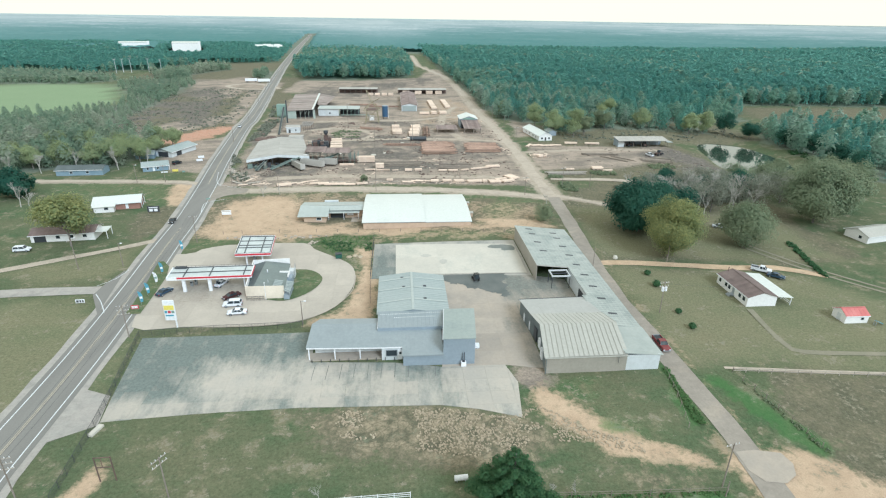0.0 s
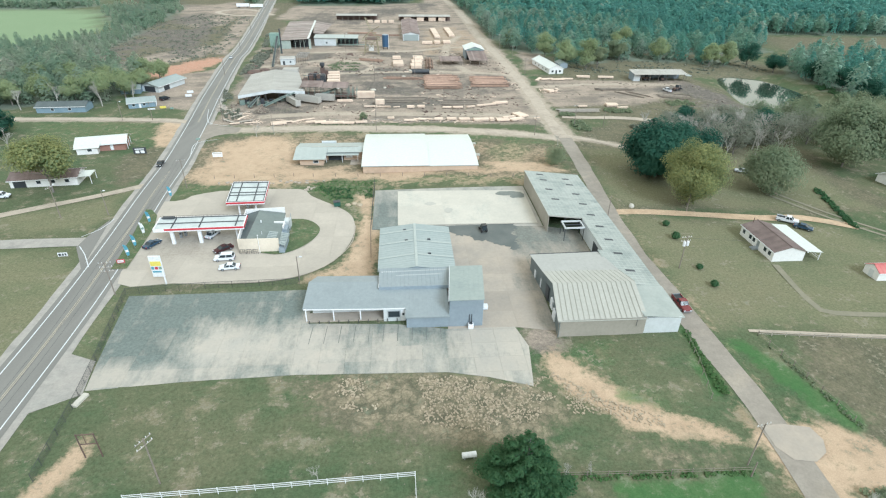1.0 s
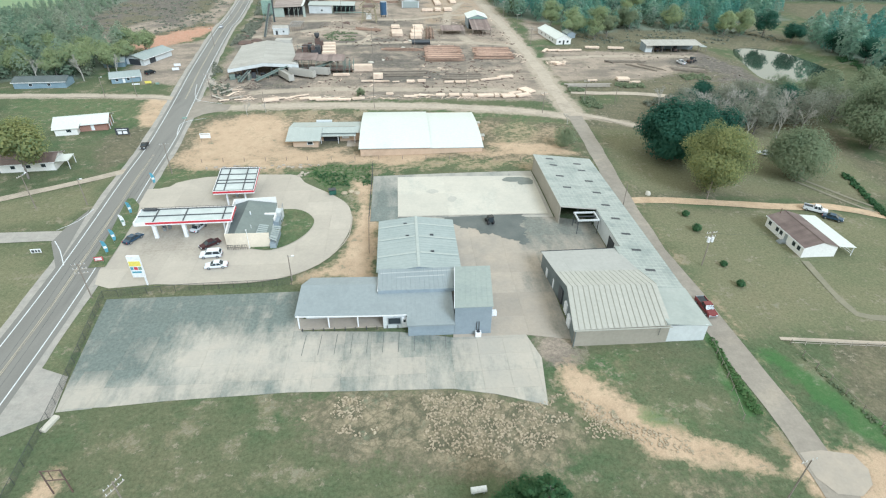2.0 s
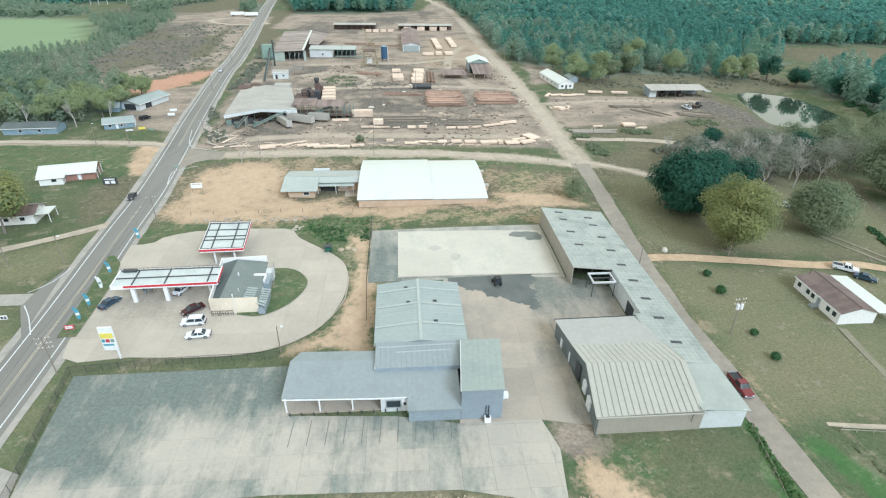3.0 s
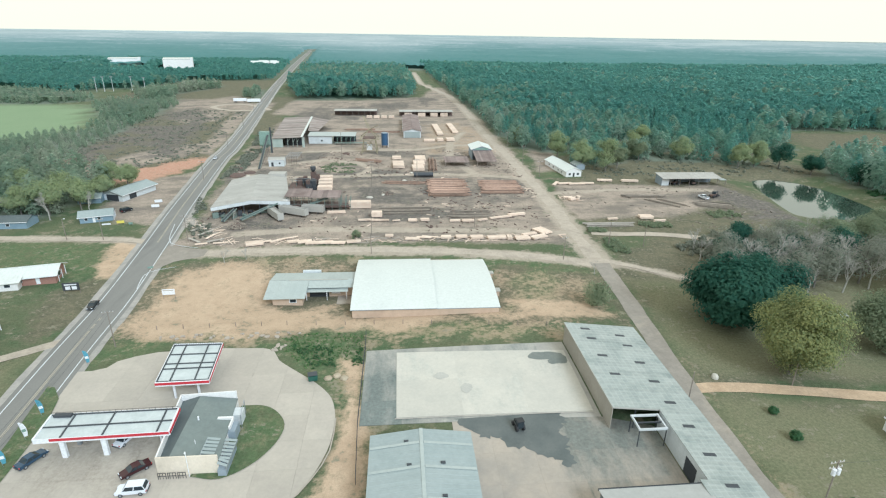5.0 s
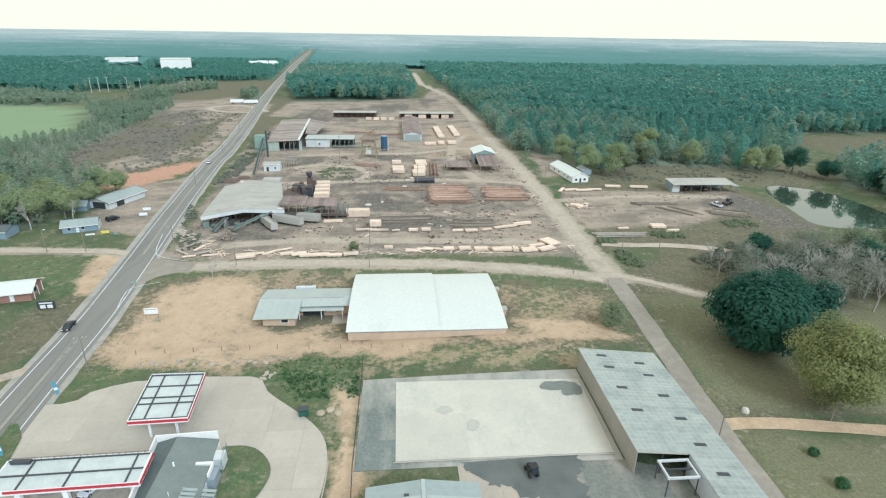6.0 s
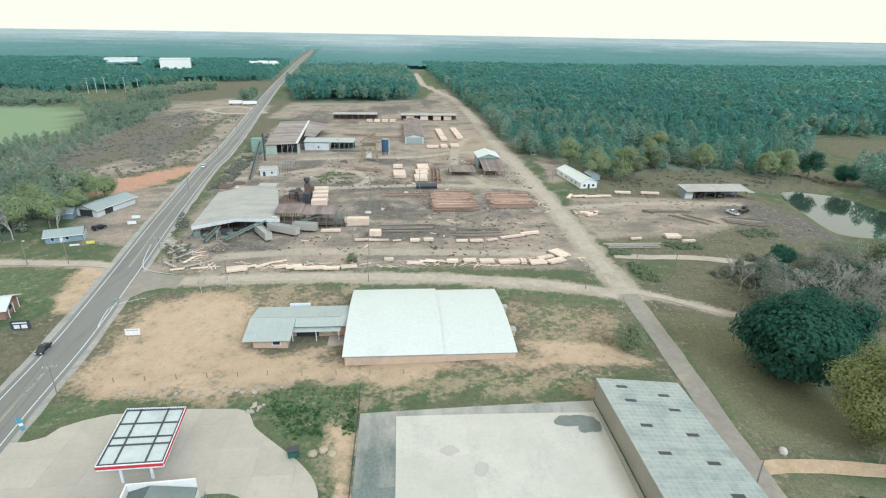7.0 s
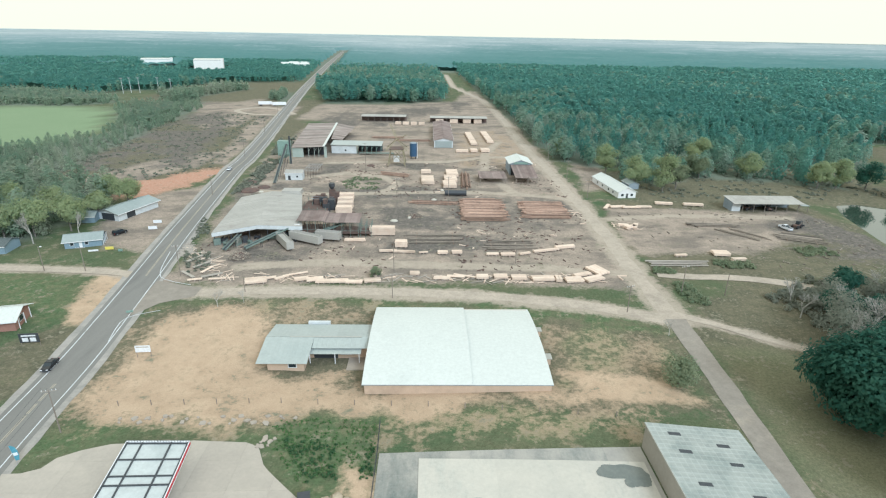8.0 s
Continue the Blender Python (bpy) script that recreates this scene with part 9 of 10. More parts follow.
near_east += [
    (98, 200, 14, 7, 3),
    (112, 192, 15, 8, 3),
    (140, 198, 16, 8.5, 3),
    (150, 206, 15, 8, 3),
    (110, 222, 10, 6, 3),
    (122, 232, 8, 6, 2),
    (108, 200, 9, 7, 2),
    (120, 206, 9, 7, 2),
    (132, 216, 9, 7, 2),
    (206, 222, 14, 8, 1),
    (160, 206, 13, 9, 3),
    (232, 250, 12, 7, 2),
    (236, 270, 12, 7, 2),
    (238, 290, 13, 7, 2),
]
near_east += [
    (236, 312, 13, 7, 2),
    (228, 336, 12, 6.5, 2),
]
for k, (x, y, h, r, m) in enumerate(near_east):
    leafy("pond_tree", x, y, h, r, (M_LEAF_OLIVE, M_LEAF_BROWN, M_LEAF_DARK, M_LEAF_GREY)[m], (6500, 4800, 4800, 2600)[m], (0.3, 0.3, 0.32, 0.24)[m], ("olive-gold tree", "brownish thinning tree", "dark green tree", "grey nearly leafless tree")[m] + " near the pond and lumber yard", 90 + k, 14, 0.08, group="trees near the pond")
pts = [
    (104, 200, 1.4),
    (110, 206, 1.5),
    (117, 203, 1.4),
    (122, 210, 1.4),
    (107, 214, 1.2),
    (98, 196, 1.2),
    (113, 200, 1.5),
    (120, 198, 1.4),
    (127, 204, 1.5),
    (134, 200, 1.4),
    (142, 206, 1.4),
    (130, 192, 1.3),
    (140, 194, 1.3),
    (100, 218, 0.9),
    (128, 222, 1.0),
    (112, 194, 1.2),
    (119, 192, 1.1),
    (139, 222, 1.0),
    (147, 232, 1.0),
    (157, 238, 0.9),
    (102, 226, 0.8),
    (133, 234, 0.8),
    (170, 238, 0.9),
]
pts += [
    (-147, 212, 1.0),
    (-141, 208, 0.9),
    (-57.5, 224.0, 0.55),
    (-51, 226, 0.4),
    (60.5, 209, 0.5),
    (58, 52, 0.6),
    (62.5, 53, 0.5),
    (8.5, 56.5, 0.55),
    (23, 61.5, 0.3),
    (27, 62, 0.28),
    (-13.5, 63.6, 0.35),
    (-129, 160, 0.7),
    (-66, 266, 0.4),
    (-155, 268, 1.1),
    (-168, 262, 1.0),
    (-136, 268, 1.1),
    (-181, 262, 1.1),
    (-196, 268, 1.1),
    (-125, 276, 0.9),
]
for k, (x, y, s) in enumerate(pts):
    bare(x, y, s, k)
for b in BARE:
    for c in list(b.children):
        bpy.data.objects.remove(c)
    bpy.data.objects.remove(b)


def bush(x, y, r, seed, mat=None, label="small round green garden bush"):
    rng = np.random.default_rng(seed)
    b = thing("bush", (x, y, zg(x, y)), label, "bush", "bushes on the lawn")
    n = 420
    verts, tints = leaf_cloud(np.tile([0, 0, r * 0.8], (n, 1)), np.stack([rng.uniform(0.5, 1.05, n) * r] * 2 + [rng.uniform(0.5, 1.0, n) * r * 0.9], -1), 0.2 * rng.uniform(0.7, 1.3, n), rng.uniform(0, 1, n), rng)
    link("leaves", tri_mesh("leaves", verts, tints, mat or M_LEAF_PINE), b)
    part("stem", tubes([((0, 0, -0.2), (0, 0, r), 0.06, 0.03)], 6), M_BARK, b)


for k, (x, y, r) in enumerate(((73.4, 140.4, 0.95), (72.8, 132.9, 1.2), (71.9, 117.8, 0.8), (71.7, 110.2, 0.95))):
    bush(x, y, r, k)

# a hedge and rough brush, too fine to count


def brush(name, zone, n, r, h, mat, label, seed, thin=0.4, size=0.3):
    rng = np.random.default_rng(seed)
    xs, ys = [p[0] for p in zone], [p[1] for p in zone]
    x, y = rng.uniform(min(xs), max(xs), n * 4), rng.uniform(min(ys), max(ys), n * 4)
    ok = (signed(x, y, zone) < 0) & (fnoise(x, y, 11) > thin)
    x, y = x[ok][:n], y[ok][:n]
    per = 26
    who = np.repeat(np.arange(len(x)), per)
    m = len(who)
    s = rng.uniform(0.5, 1.2, len(x))
    c = np.stack([x[who], y[who], zg_np(x, y)[who] + h * 0.4 * s[who]], -1)
    rad = np.stack([r * s[who] * rng.uniform(0.4, 1, m)] * 2 + [h * 0.5 * s[who] * rng.uniform(0.4, 1, m)], -1)
    verts, tints = leaf_cloud(c, rad, size * rng.uniform(0.6, 1.3, m), np.clip(rng.uniform(0, 1, len(x))[who], 0, 1), rng)
    tagged(link(name, tri_mesh(name, verts, tints, mat)), label, "brush", kind="stuff")


brush("weeds", [(-29, 170), (-21, 160), (-14.5, 165), (-9.5, 160), (-9.5, 176), (-20, 178), (-30, 177)], 430, 0.3, 0.16, M_LEAF_WEED, "rough green weeds behind the forecourt", 1, 0.4, 0.09)
brush("weeds", [(-28.8, 173.6), (-9.2, 168.2), (-9.2, 160.8), (-20.0, 160.6)], 110, 0.5, 0.5, M_LEAF_PINE, "dark tangled weeds and bramble behind the forecourt", 2, 0.5, 0.12)
brush("weeds", [(-40, 343), (-26, 342), (-22, 352), (-26, 366), (-38, 368), (-44, 356)], 260, 0.7, 0.35, M_LEAF_BROWN, "low green weeds on an island between the yard tracks", 41, 0.35, 0.2)
brush("ditch_weeds", [(55.4, 77), (57.0, 77), (57.8, 94.5), (56.6, 94.5)], 170, 0.4, 0.5, M_LEAF_WEED, "tall green weeds in the ditch along the lane fence", 21, 0.1, 0.14)
brush("ditch_weeds", [(71.6, 89), (72.4, 89), (75.6, 68), (74.4, 68)], 60, 0.3, 0.35, M_LEAF_BROWN, "dry weeds along a wire fence", 22, 0.2, 0.13)
brush("brush", [(66, 57), (76, 56), (74, 48), (66, 48)], 130, 0.7, 0.9, M_LEAF_BROWN, "bare brush beside the dirt crossing", 23, 0.3, 0.2)
brush("hedge", [(126, 136), (127.6, 136), (134.4, 162), (132.8, 163)], 150, 0.6, 0.9, M_LEAF_PINE, "dark overgrown hedge along a field", 3, 0.25, 0.28)
brush("brush", [(-225, 340), (-150, 335), (-118, 385), (-124, 470), (-140, 575), (-190, 600), (-232, 470)], 800, 1.3, 0.55, M_LEAF_GREY, "grey-brown scrub on cleared land", 4, 0.42, 0.36)
brush("brush", [(-90, 330), (-93, 395), (-103, 470), (-95, 480), (-86, 420), (-83, 345)], 330, 1.3, 1.6, M_LEAF_GREY, "brown roadside brush beside the mill", 5, 0.4, 0.5)
brush("brush", [(100, 205), (150, 205), (165, 240), (120, 244), (98, 230)], 420, 1.6, 2.0, M_LEAF_GREY, "tangled brush beside the lumber yard", 6, 0.42, 0.45)
brush("brush", [(105, 330), (230, 340), (225, 398), (140, 400), (100, 385)], 300, 1.2, 0.6, M_LEAF_GREY, "dry scrub behind the machine shed", 7, 0.45, 0.4)
brush("brush", [(-80, 255), (-74, 244), (-68, 246), (-78, 275), (-90, 300)], 160, 0.8, 0.9, M_LEAF_GREY, "brush at the street corner", 11, 0.4, 0.3)
brush("brush", [(20, 62.3), (52, 61.2), (52, 60.2), (20, 61.2)], 120, 0.35, 0.35, M_LEAF_WEED, "green brush along a fence line", 12, 0.2, 0.14)
brush("brush", [(155, 238), (186, 243), (210, 246), (212, 238), (160, 228)], 300, 1.4, 1.8, M_LEAF_GREY, "bare brush on the pond's bank", 13, 0.3, 0.3)
brush("brush", [(212, 246), (224, 268), (229, 300), (236, 300), (230, 236)], 260, 1.4, 2.0, M_LEAF_PINE, "dark green brush on the pond's bank", 14, 0.3, 0.3)

for zone, seed in (([(71.5, 246.5), (78, 246.5), (79, 251), (73, 252)], 31), ([(94, 251), (106, 250), (107, 256), (95, 257)], 32), ([(73, 226), (80, 224), (78, 240), (74, 240)], 33), ([(130, 262), (142, 262), (142, 270), (130, 270)], 34), ([(-92, 400), (-86, 396), (-88, 430), (-96, 440)], 35)):
    brush("brush", zone, 70, 1.0, 1.3, M_LEAF_BROWN, "dark green scrub beside a track", seed, 0.3, 0.3)

# ---- poles, wires, lamps ----


def utility_pole(x, y, h, arms=1, yaw=0.0, lamp=False, drum=0, label="weathered wooden utility pole with a crossarm"):
    p = thing("utility_pole", pose(x, y, zg(x, y), 0, 0, yaw), label, "utility pole", "utility poles")
    part("pole", tubes([((0, 0, -0.4), (0, 0, h), 0.13, 0.09)], 8), M_WOOD_POLE, p)
    for k in range(arms):
        z = h - 0.5 - k * 1.0
        arm = part("crossarm", boxes((-1.3, 1.3, 0.1, 0.2, z, z + 0.12)), M_LUMBER_GREY, p)
        for s in (-1.15, -0.5, 0.5, 1.15):
            part("insulator", tubes([((s, 0.16, z + 0.14), (s, 0.16, z + 0.38), 0.06, 0.04)], 6), M_WHITE, arm)
    for k in range(drum):
        part("transformer", tubes([((0.45 - 0.9 * k, -0.1, h - 2.6), (0.45 - 0.9 * k, -0.1, h - 1.5), 0.32)], 12), M_WHITE, p, "pale drum transformer")
    if lamp:
        a = part("lamp_arm", tubes([((0, 0, h - 0.3), (0.9, -0.3, h + 0.05), 0.05)], 6), M_STEEL, p)
        part("lamp_head", soft_box(0.75, 1.35, -0.48, -0.2, h - 0.05, h + 0.2, 0.05), M_WHITE, a)
    return p


for x, y in ((-352, 742), (-346, 748), (-338, 752), (-318, 756), (-297, 742)):
    fl = thing("floodlight_pole", (x, y, zg(x, y)), "tall pale floodlight pole beyond the farm field", "floodlight", "floodlights beyond the field")
    part("pole", tubes([((0, 0, -0.4), (0, 0, 17), 0.32, 0.2)]), M_PALE_WALL, fl)
    part("crossarm", boxes((-1.6, 1.6, -0.12, 0.12, 16.2, 16.5)), M_PALE_WALL, fl)
    for q in (-1.3, 0.0, 1.3):
        part("lamp_head", boxes((q - 0.35, q + 0.35, -0.4, 0.1, 16.5, 17.1)), M_STEEL, fl)
utility_pole(67.0, 118.2, 9.0, 2, 8, False, 2, "utility pole with two pale transformers on a lawn")
utility_pole(83.6, 149.0, 8.0, 0, 20, True, 0, "slim pole with a yard lamp beside the drive")
utility_pole(58.2, 145.0, 7.0, 0, 0)
utility_pole(51.8, 62.2, 9.0, 1, 12)
utility_pole(51.2, 60.2, 3.2, 0, 0, label="short leaning wooden post")
utility_pole(-24.4, 117.6, 6.5, 0, 0, True, 0, "slim forecourt lamp pole beside a fence")
utility_pole(-64.0, 114.0, 8.5, 3, 10, label="utility pole with three crossarms beside the forecourt")
utility_pole(-68.2, 173.9, 9.5, 1, 12)
utility_pole(-95.8, 153.6, 9.5, 1, 75, True)
utility_pole(-83.6, 155.0, 7.5, 0, 0, True, 0, "slim roadside lamp pole")
utility_pole(-117.7, 245.5, 8, 0, 0, True)
utility_pole(-105.5, 245.8, 8, 1, 12)
utility_pole(-75.6, 243.4, 10, 1, 15)
utility_pole(-36.4, 64.6, 9.5, 2, 60, label="utility pole with pale crossarms in rough grass")
utility_pole(-59.6, 66.0, 9.5, 3, 12)
utility_pole(-10.3, 229.0, 7.5, 0)
utility_pole(-52.7, 232.4, 6.0, 0)
utility_pole(-11.0, 247.0, 9.0, 0)
utility_pole(28.3, 254.0, 5.5, 0)
utility_pole(54.0, 221.0, 8, 1, 20)
utility_pole(73.6, 232.0, 9, 1, 15)
utility_pole(86, 231, 7, 0)
utility_pole(72.5, 330, 9, 1, 0)
utility_pole(-13.8, 313.0, 13, 1, 0)
utility_pole(-34.6, 381, 15, 1, 0)
utility_pole(8.1, 317, 13, 1, 0)
for k in range(6):
    utility_pole(71.5 - 0.4 * k, 366 + k * 46, 10, 1, 0)
for k in range(5):
    utility_pole(-98 - k * 11.5, 330 + k * 82, 9.5, 1, 8)


def cable(a, b, sag, label):
    bm, rings = bmesh.new(), []
    a, b = Vector(a), Vector(b)
    for k in range(13):
        t = k / 12
        p = a.lerp(b, t) - Vector((0, 0, sag * 4 * t * (1 - t)))
        rings.append([bm.verts.new((p.x + 0.022 * math.cos(q * 2.094), p.y, p.z + 0.022 * math.sin(q * 2.094))) for q in range(3)])
    for u, v in zip(rings, rings[1:]):
        for q in range(3):
            bm.faces.new((u[q], u[(q + 1) % 3], v[(q + 1) % 3], v[q]))
    ob = part("power_line", bm, M_BLACK_STEEL)
    tagged(ob, label, "cable", "power lines")


for off in (-1.1, 0, 1.1):
    cable((-59.6 + off, 66, 9.6), (-64 + off, 114, 8.3), 0.9, "thin overhead power line beside the highway")
    cable((-64 + off, 114, 8.3), (-68.2 + off, 173.9, 9.2), 1.1, "thin overhead power line beside the highway")
    cable((-59.6 + off, 66, 9.6), (-57 + off, 0, 9.6), 1.0, "thin overhead power line beside the highway")
cable((67, 118.2, 8.6), (93, 125, 3.6), 0.5, "service cable to the mobile home")

# ---- fences ----


def post_fence(name, line, spacing, h, label, mat, rails, post_r=0.05, mesh_wires=0, group=""):
    f = thing(name, (line[0][0], line[0][1], zg(*line[0])), label, "fence", group)
    tot = []
    for (x0, y0), (x1, y1) in zip(line, line[1:]):
        n = max(1, round(math.dist((x0, y0), (x1, y1)) / spacing))
        tot += [(x0 + (x1 - x0) * k / n, y0 + (y1 - y0) * k / n) for k in range(n)]
    tot.append(line[-1])
    for x, y in tot:
        z = zg(x, y)
        wpart("post", tubes([((x, y, z - 0.3), (x, y, z + h), post_r)], 6), mat, f)
    for (x0, y0), (x1, y1) in zip(tot, tot[1:]):
        z0, z1 = zg(x0, y0), zg(x1, y1)
        for r, w in rails:
            d = Vector((x1 - x0, y1 - y0, 0)).normalized()
            s = Vector((-d.y, d.x, 0)) * 0.025
            a, b = Vector((x0, y0, z0 + r)), Vector((x1, y1, z1 + r))
            up = Vector((0, 0, w))
            sloped(f, "rail", mat, [a - s, b - s, b + s, a + s], [a - s + up, b - s + up, b + s + up, a + s + up])
    if mesh_wires:
        bm = bmesh.new()
        for (x0, y0), (x1, y1) in zip(tot, tot[1:]):
            z0, z1 = zg(x0, y0), zg(x1, y1)
            for k in range(mesh_wires):
                zz = 0.1 + (h - 0.2) * k / mesh_wires
                tube(bm, (x0, y0, z0 + zz), (x1, y1, z1 + zz), 0.012, sides=3)
            m = max(1, int(math.dist((x0, y0), (x1, y1)) / 0.3))
            for k in range(m):
                t = k / m
                x, y, z = x0 + (x1 - x0) * t, y0 + (y1 - y0) * t, z0 + (z1 - z0) * t
                tube(bm, (x, y, z), (x, y, z + h), 0.012, sides=3)
        wpart("wire_mesh", bm, mat, f, "thin dark wire mesh")["kind"] = "stuff"
    return f


post_fence("chain_link_fence", [(-54.8, 66), (-56.6, 83.0), (-57.9, 92.0), (-61.6, 113.9), (-45, 115.4), (-24.2, 116.0)], 3.0, 1.7, "dark chain link fence round the parking lot", M_BLACK_STEEL, [(1.62, 0.06)], 0.045, 7)
post_fence("wooden_fence", [(-40.4, 62.0), (-19.7, 62.6), (0.8, 63.3), (0.9, 52)], 2.6, 1.3, "white three-rail paddock fence in rough grass", M_WHITE, [(0.35, 0.08), (0.75, 0.08), (1.12, 0.08)], 0.06)
post_fence("side_fence", [(-8.3, 127), (-8.9, 141), (-8.9, 168), (-9.2, 176)], 3.0, 1.5, "dark wire fence behind the store", M_BLACK_STEEL, [(1.42, 0.05)], 0.05, 4)
post_fence("field_fence", [(71.5, 92.2), (88, 90.2), (118, 86.8)], 3.0, 1.1, "low weathered fence beside a brown field", M_LUMBER_GREY, [(0.9, 0.12), (0.4, 0.12)], 0.08)
post_fence("field_fence", [(71.5, 92.2), (73.6, 80), (74.8, 69.5)], 3.4, 1.2, "low wire fence beside a roadside ditch", M_WOOD_POLE, [(1.0, 0.03)], 0.08)
post_fence("lane_fence", [(56.8, 93.5), (55.4, 85), (53.2, 76)], 3.4, 1.2, "low wire fence beside the lane", M_WOOD_POLE, [(1.0, 0.03)], 0.07)
post_fence("south_fence", [(20, 62.0), (36, 61.4), (52, 61.0)], 3.4, 1.2, "low wire fence in brush", M_WOOD_POLE, [(1.0, 0.03), (0.5, 0.03)], 0.07)
post_fence("old_fence", [(-62, 182), (-30, 183.4), (0, 182), (37, 177.6)], 7.0, 1.2, "row of old wooden fence posts in sandy grass", M_WOOD_POLE, [], 0.09)
ribbon("footpath", [(92.0, 118.5), (90.6, 108), (90.4, 101.5), (93, 98.6), (112, 96.6), (135, 95)], -0.8, 0.8, M_PATH, 0.05, None, "worn pale footpath across the lawn", "path", 0.4)
ribbon("field_track", [(70.5, 93.8), (80.6, 92.4), (97.6, 90.4), (130, 87)], -0.5, 0.5, M_TRACK, 0.05, None, "pale worn track along a field fence", "track", 0.5)
ribbon("field_track", [(115, 160), (122, 146), (130, 134), (140, 122)], -0.5, 0.5, M_PATH, 0.05, None, "worn wheel track across a field", "track", 0.5)
ribbon("field_track", [(118, 161), (125, 147), (133, 135), (143, 123)], -0.5, 0.5, M_PATH, 0.05, None, "worn wheel track across a field", "track", 0.5)

# ---- cars ----


def car(name, x, y, yaw, paint, label, kind="sedan", colour_group=""):
    z = zg(x, y) + 0.06
    c = thing(name, pose(x, y, z, 0, 0, yaw), label, "car" if kind != "pickup" else "pickup truck")
    L, W = {"sedan": (2.4, 0.9), "suv": (2.4, 0.97), "pickup": (2.85, 1.0)}[kind]
    top, belt = {"sedan": (1.45, 0.92), "suv": (1.78, 1.08), "pickup": (1.82, 1.08)}[kind]
    bm = bmesh.new()
    prof = {"sedan": [(-L, 0.5), (-L + 0.05, 0.86), (-L + 0.95, belt), (L - 1.25, belt), (L - 0.25, 0.78), (L, 0.6)],
            "suv": [(-L, 0.5), (-L + 0.03, belt), (-L + 0.5, belt + 0.02), (L - 1.2, belt), (L - 0.2, 0.95), (L, 0.65)],
            "pickup": [(-L, 0.55), (-L, belt), (-L + 0.4, belt), (L - 1.4, belt + 0.02), (L - 0.15, 1.0), (L, 0.7)]}[kind]
    ring = [(px, 0.32) for px in (L, -L)] + prof
    va = [bm.verts.new((px, -W, pz)) for px, pz in ring]
    vb = [bm.verts.new((px, W, pz)) for px, pz in ring]
    bm.faces.new(va)
    bm.faces.new(vb[::-1])
    for k in range(len(ring)):
        bm.faces.new((va[k], va[(k + 1) % len(ring)], vb[(k + 1) % len(ring)], vb[k]))
    bmesh.ops.recalc_face_normals(bm, faces=bm.faces)
    bmesh.ops.bevel(bm, geom=[e for e in bm.edges if abs(e.verts[0].co.y - e.verts[1].co.y) < 0.01], offset=0.09, segments=2, affect="EDGES")
    body = part("body", bm, paint, c)
    f0, f1, r0, r1 = {"sedan": (L - 1.2, L - 2.0, -L + 0.9, -L + 1.6), "suv": (L - 1.15, L - 1.75, -L + 0.1, -L + 0.45), "pickup": (L - 1.4, L - 2.05, -0.55, -0.35)}[kind]
    bm = bmesh.new()
    w2 = W * 0.8
    hexa(bm, [(r0, -W * 0.93, belt - 0.02), (f0, -W * 0.93, belt - 0.02), (f0, W * 0.93, belt - 0.02), (r0, W * 0.93, belt - 0.02)], [(r1, -w2, top - 0.06), (f1, -w2, top - 0.06), (f1, w2, top - 0.06), (r1, w2, top - 0.06)])
    part("cabin_glass", bm, M_GLASS, c, "dark tinted glass")
    bm = boxes((r1 - 0.05, f1 + 0.05, -w2 - 0.02, w2 + 0.02, top - 0.07, top))
    bmesh.ops.bevel(bm, geom=bm.edges[:], offset=0.03, segments=2, affect="EDGES")
    part("roof", bm, paint, c)
    for s in (-1, 1):
        bm = bmesh.new()
        for xa, xb in ((f0, f1), (r0, r1), ((f0 + r0) / 2, (f1 + r1) / 2)):
            hexa(bm, [(xa - 0.06, s * W * 0.95 - 0.02, belt - 0.03), (xa + 0.06, s * W * 0.95 - 0.02, belt - 0.03), (xa + 0.06, s * W * 0.95 + 0.02, belt - 0.03), (xa - 0.06, s * W * 0.95 + 0.02, belt - 0.03)], [(xb - 0.06, s * (w2 + 0.01) - 0.02, top - 0.05), (xb + 0.06, s * (w2 + 0.01) - 0.02, top - 0.05), (xb + 0.06, s * (w2 + 0.01) + 0.02, top - 0.05), (xb - 0.06, s * (w2 + 0.01) + 0.02, top - 0.05)])
        part("window_pillar", bm, paint, c)
    if kind == "pickup":
        part("bed_floor", boxes((-L + 0.12, -0.75, -W + 0.12, W - 0.12, belt + 0.005, belt + 0.03)), M_DARK, c, "dark pickup bed")
        part("bed_wall", boxes((-L, -0.65, -W, -W + 0.1, belt, belt + 0.22)), paint, c)
        part("bed_wall", boxes((-L, -0.65, W - 0.1, W, belt, belt + 0.22)), paint, c)
        part("tailgate", boxes((-L, -L + 0.1, -W + 0.1, W - 0.1, belt, belt + 0.22)), M_STEEL, c)
    for s in (-1, 1):
        part("headlight", boxes((L - 0.1, L + 0.02, s * (W - 0.3) - 0.2, s * (W - 0.3) + 0.2, 0.6, 0.76)), M_HEADLIGHT, c)
        part("tail_light", boxes((-L - 0.02, -L + 0.08, s * (W - 0.2) - 0.15, s * (W - 0.2) + 0.15, 0.66, 0.84)), M_TAILLIGHT, c)
        for px in (L - 0.9, -L + 0.9):
            y0, y1 = s * (W - 0.18), s * (W + 0.03)
            wh_ = part("wheel", tubes([((px, y0, 0.32), (px, y1, 0.32), 0.34)], 16), M_RUBBER, c)
            part("rim", tubes([((px, y1 - 0.01 * s, 0.32), (px, y1 + 0.015 * s, 0.32), 0.2)], 12), M_STEEL, wh_)
    part("bumper", boxes((L - 0.05, L + 0.08, -W + 0.1, W - 0.1, 0.36, 0.55)), M_BLACK_STEEL if kind != "pickup" else M_STEEL, c)
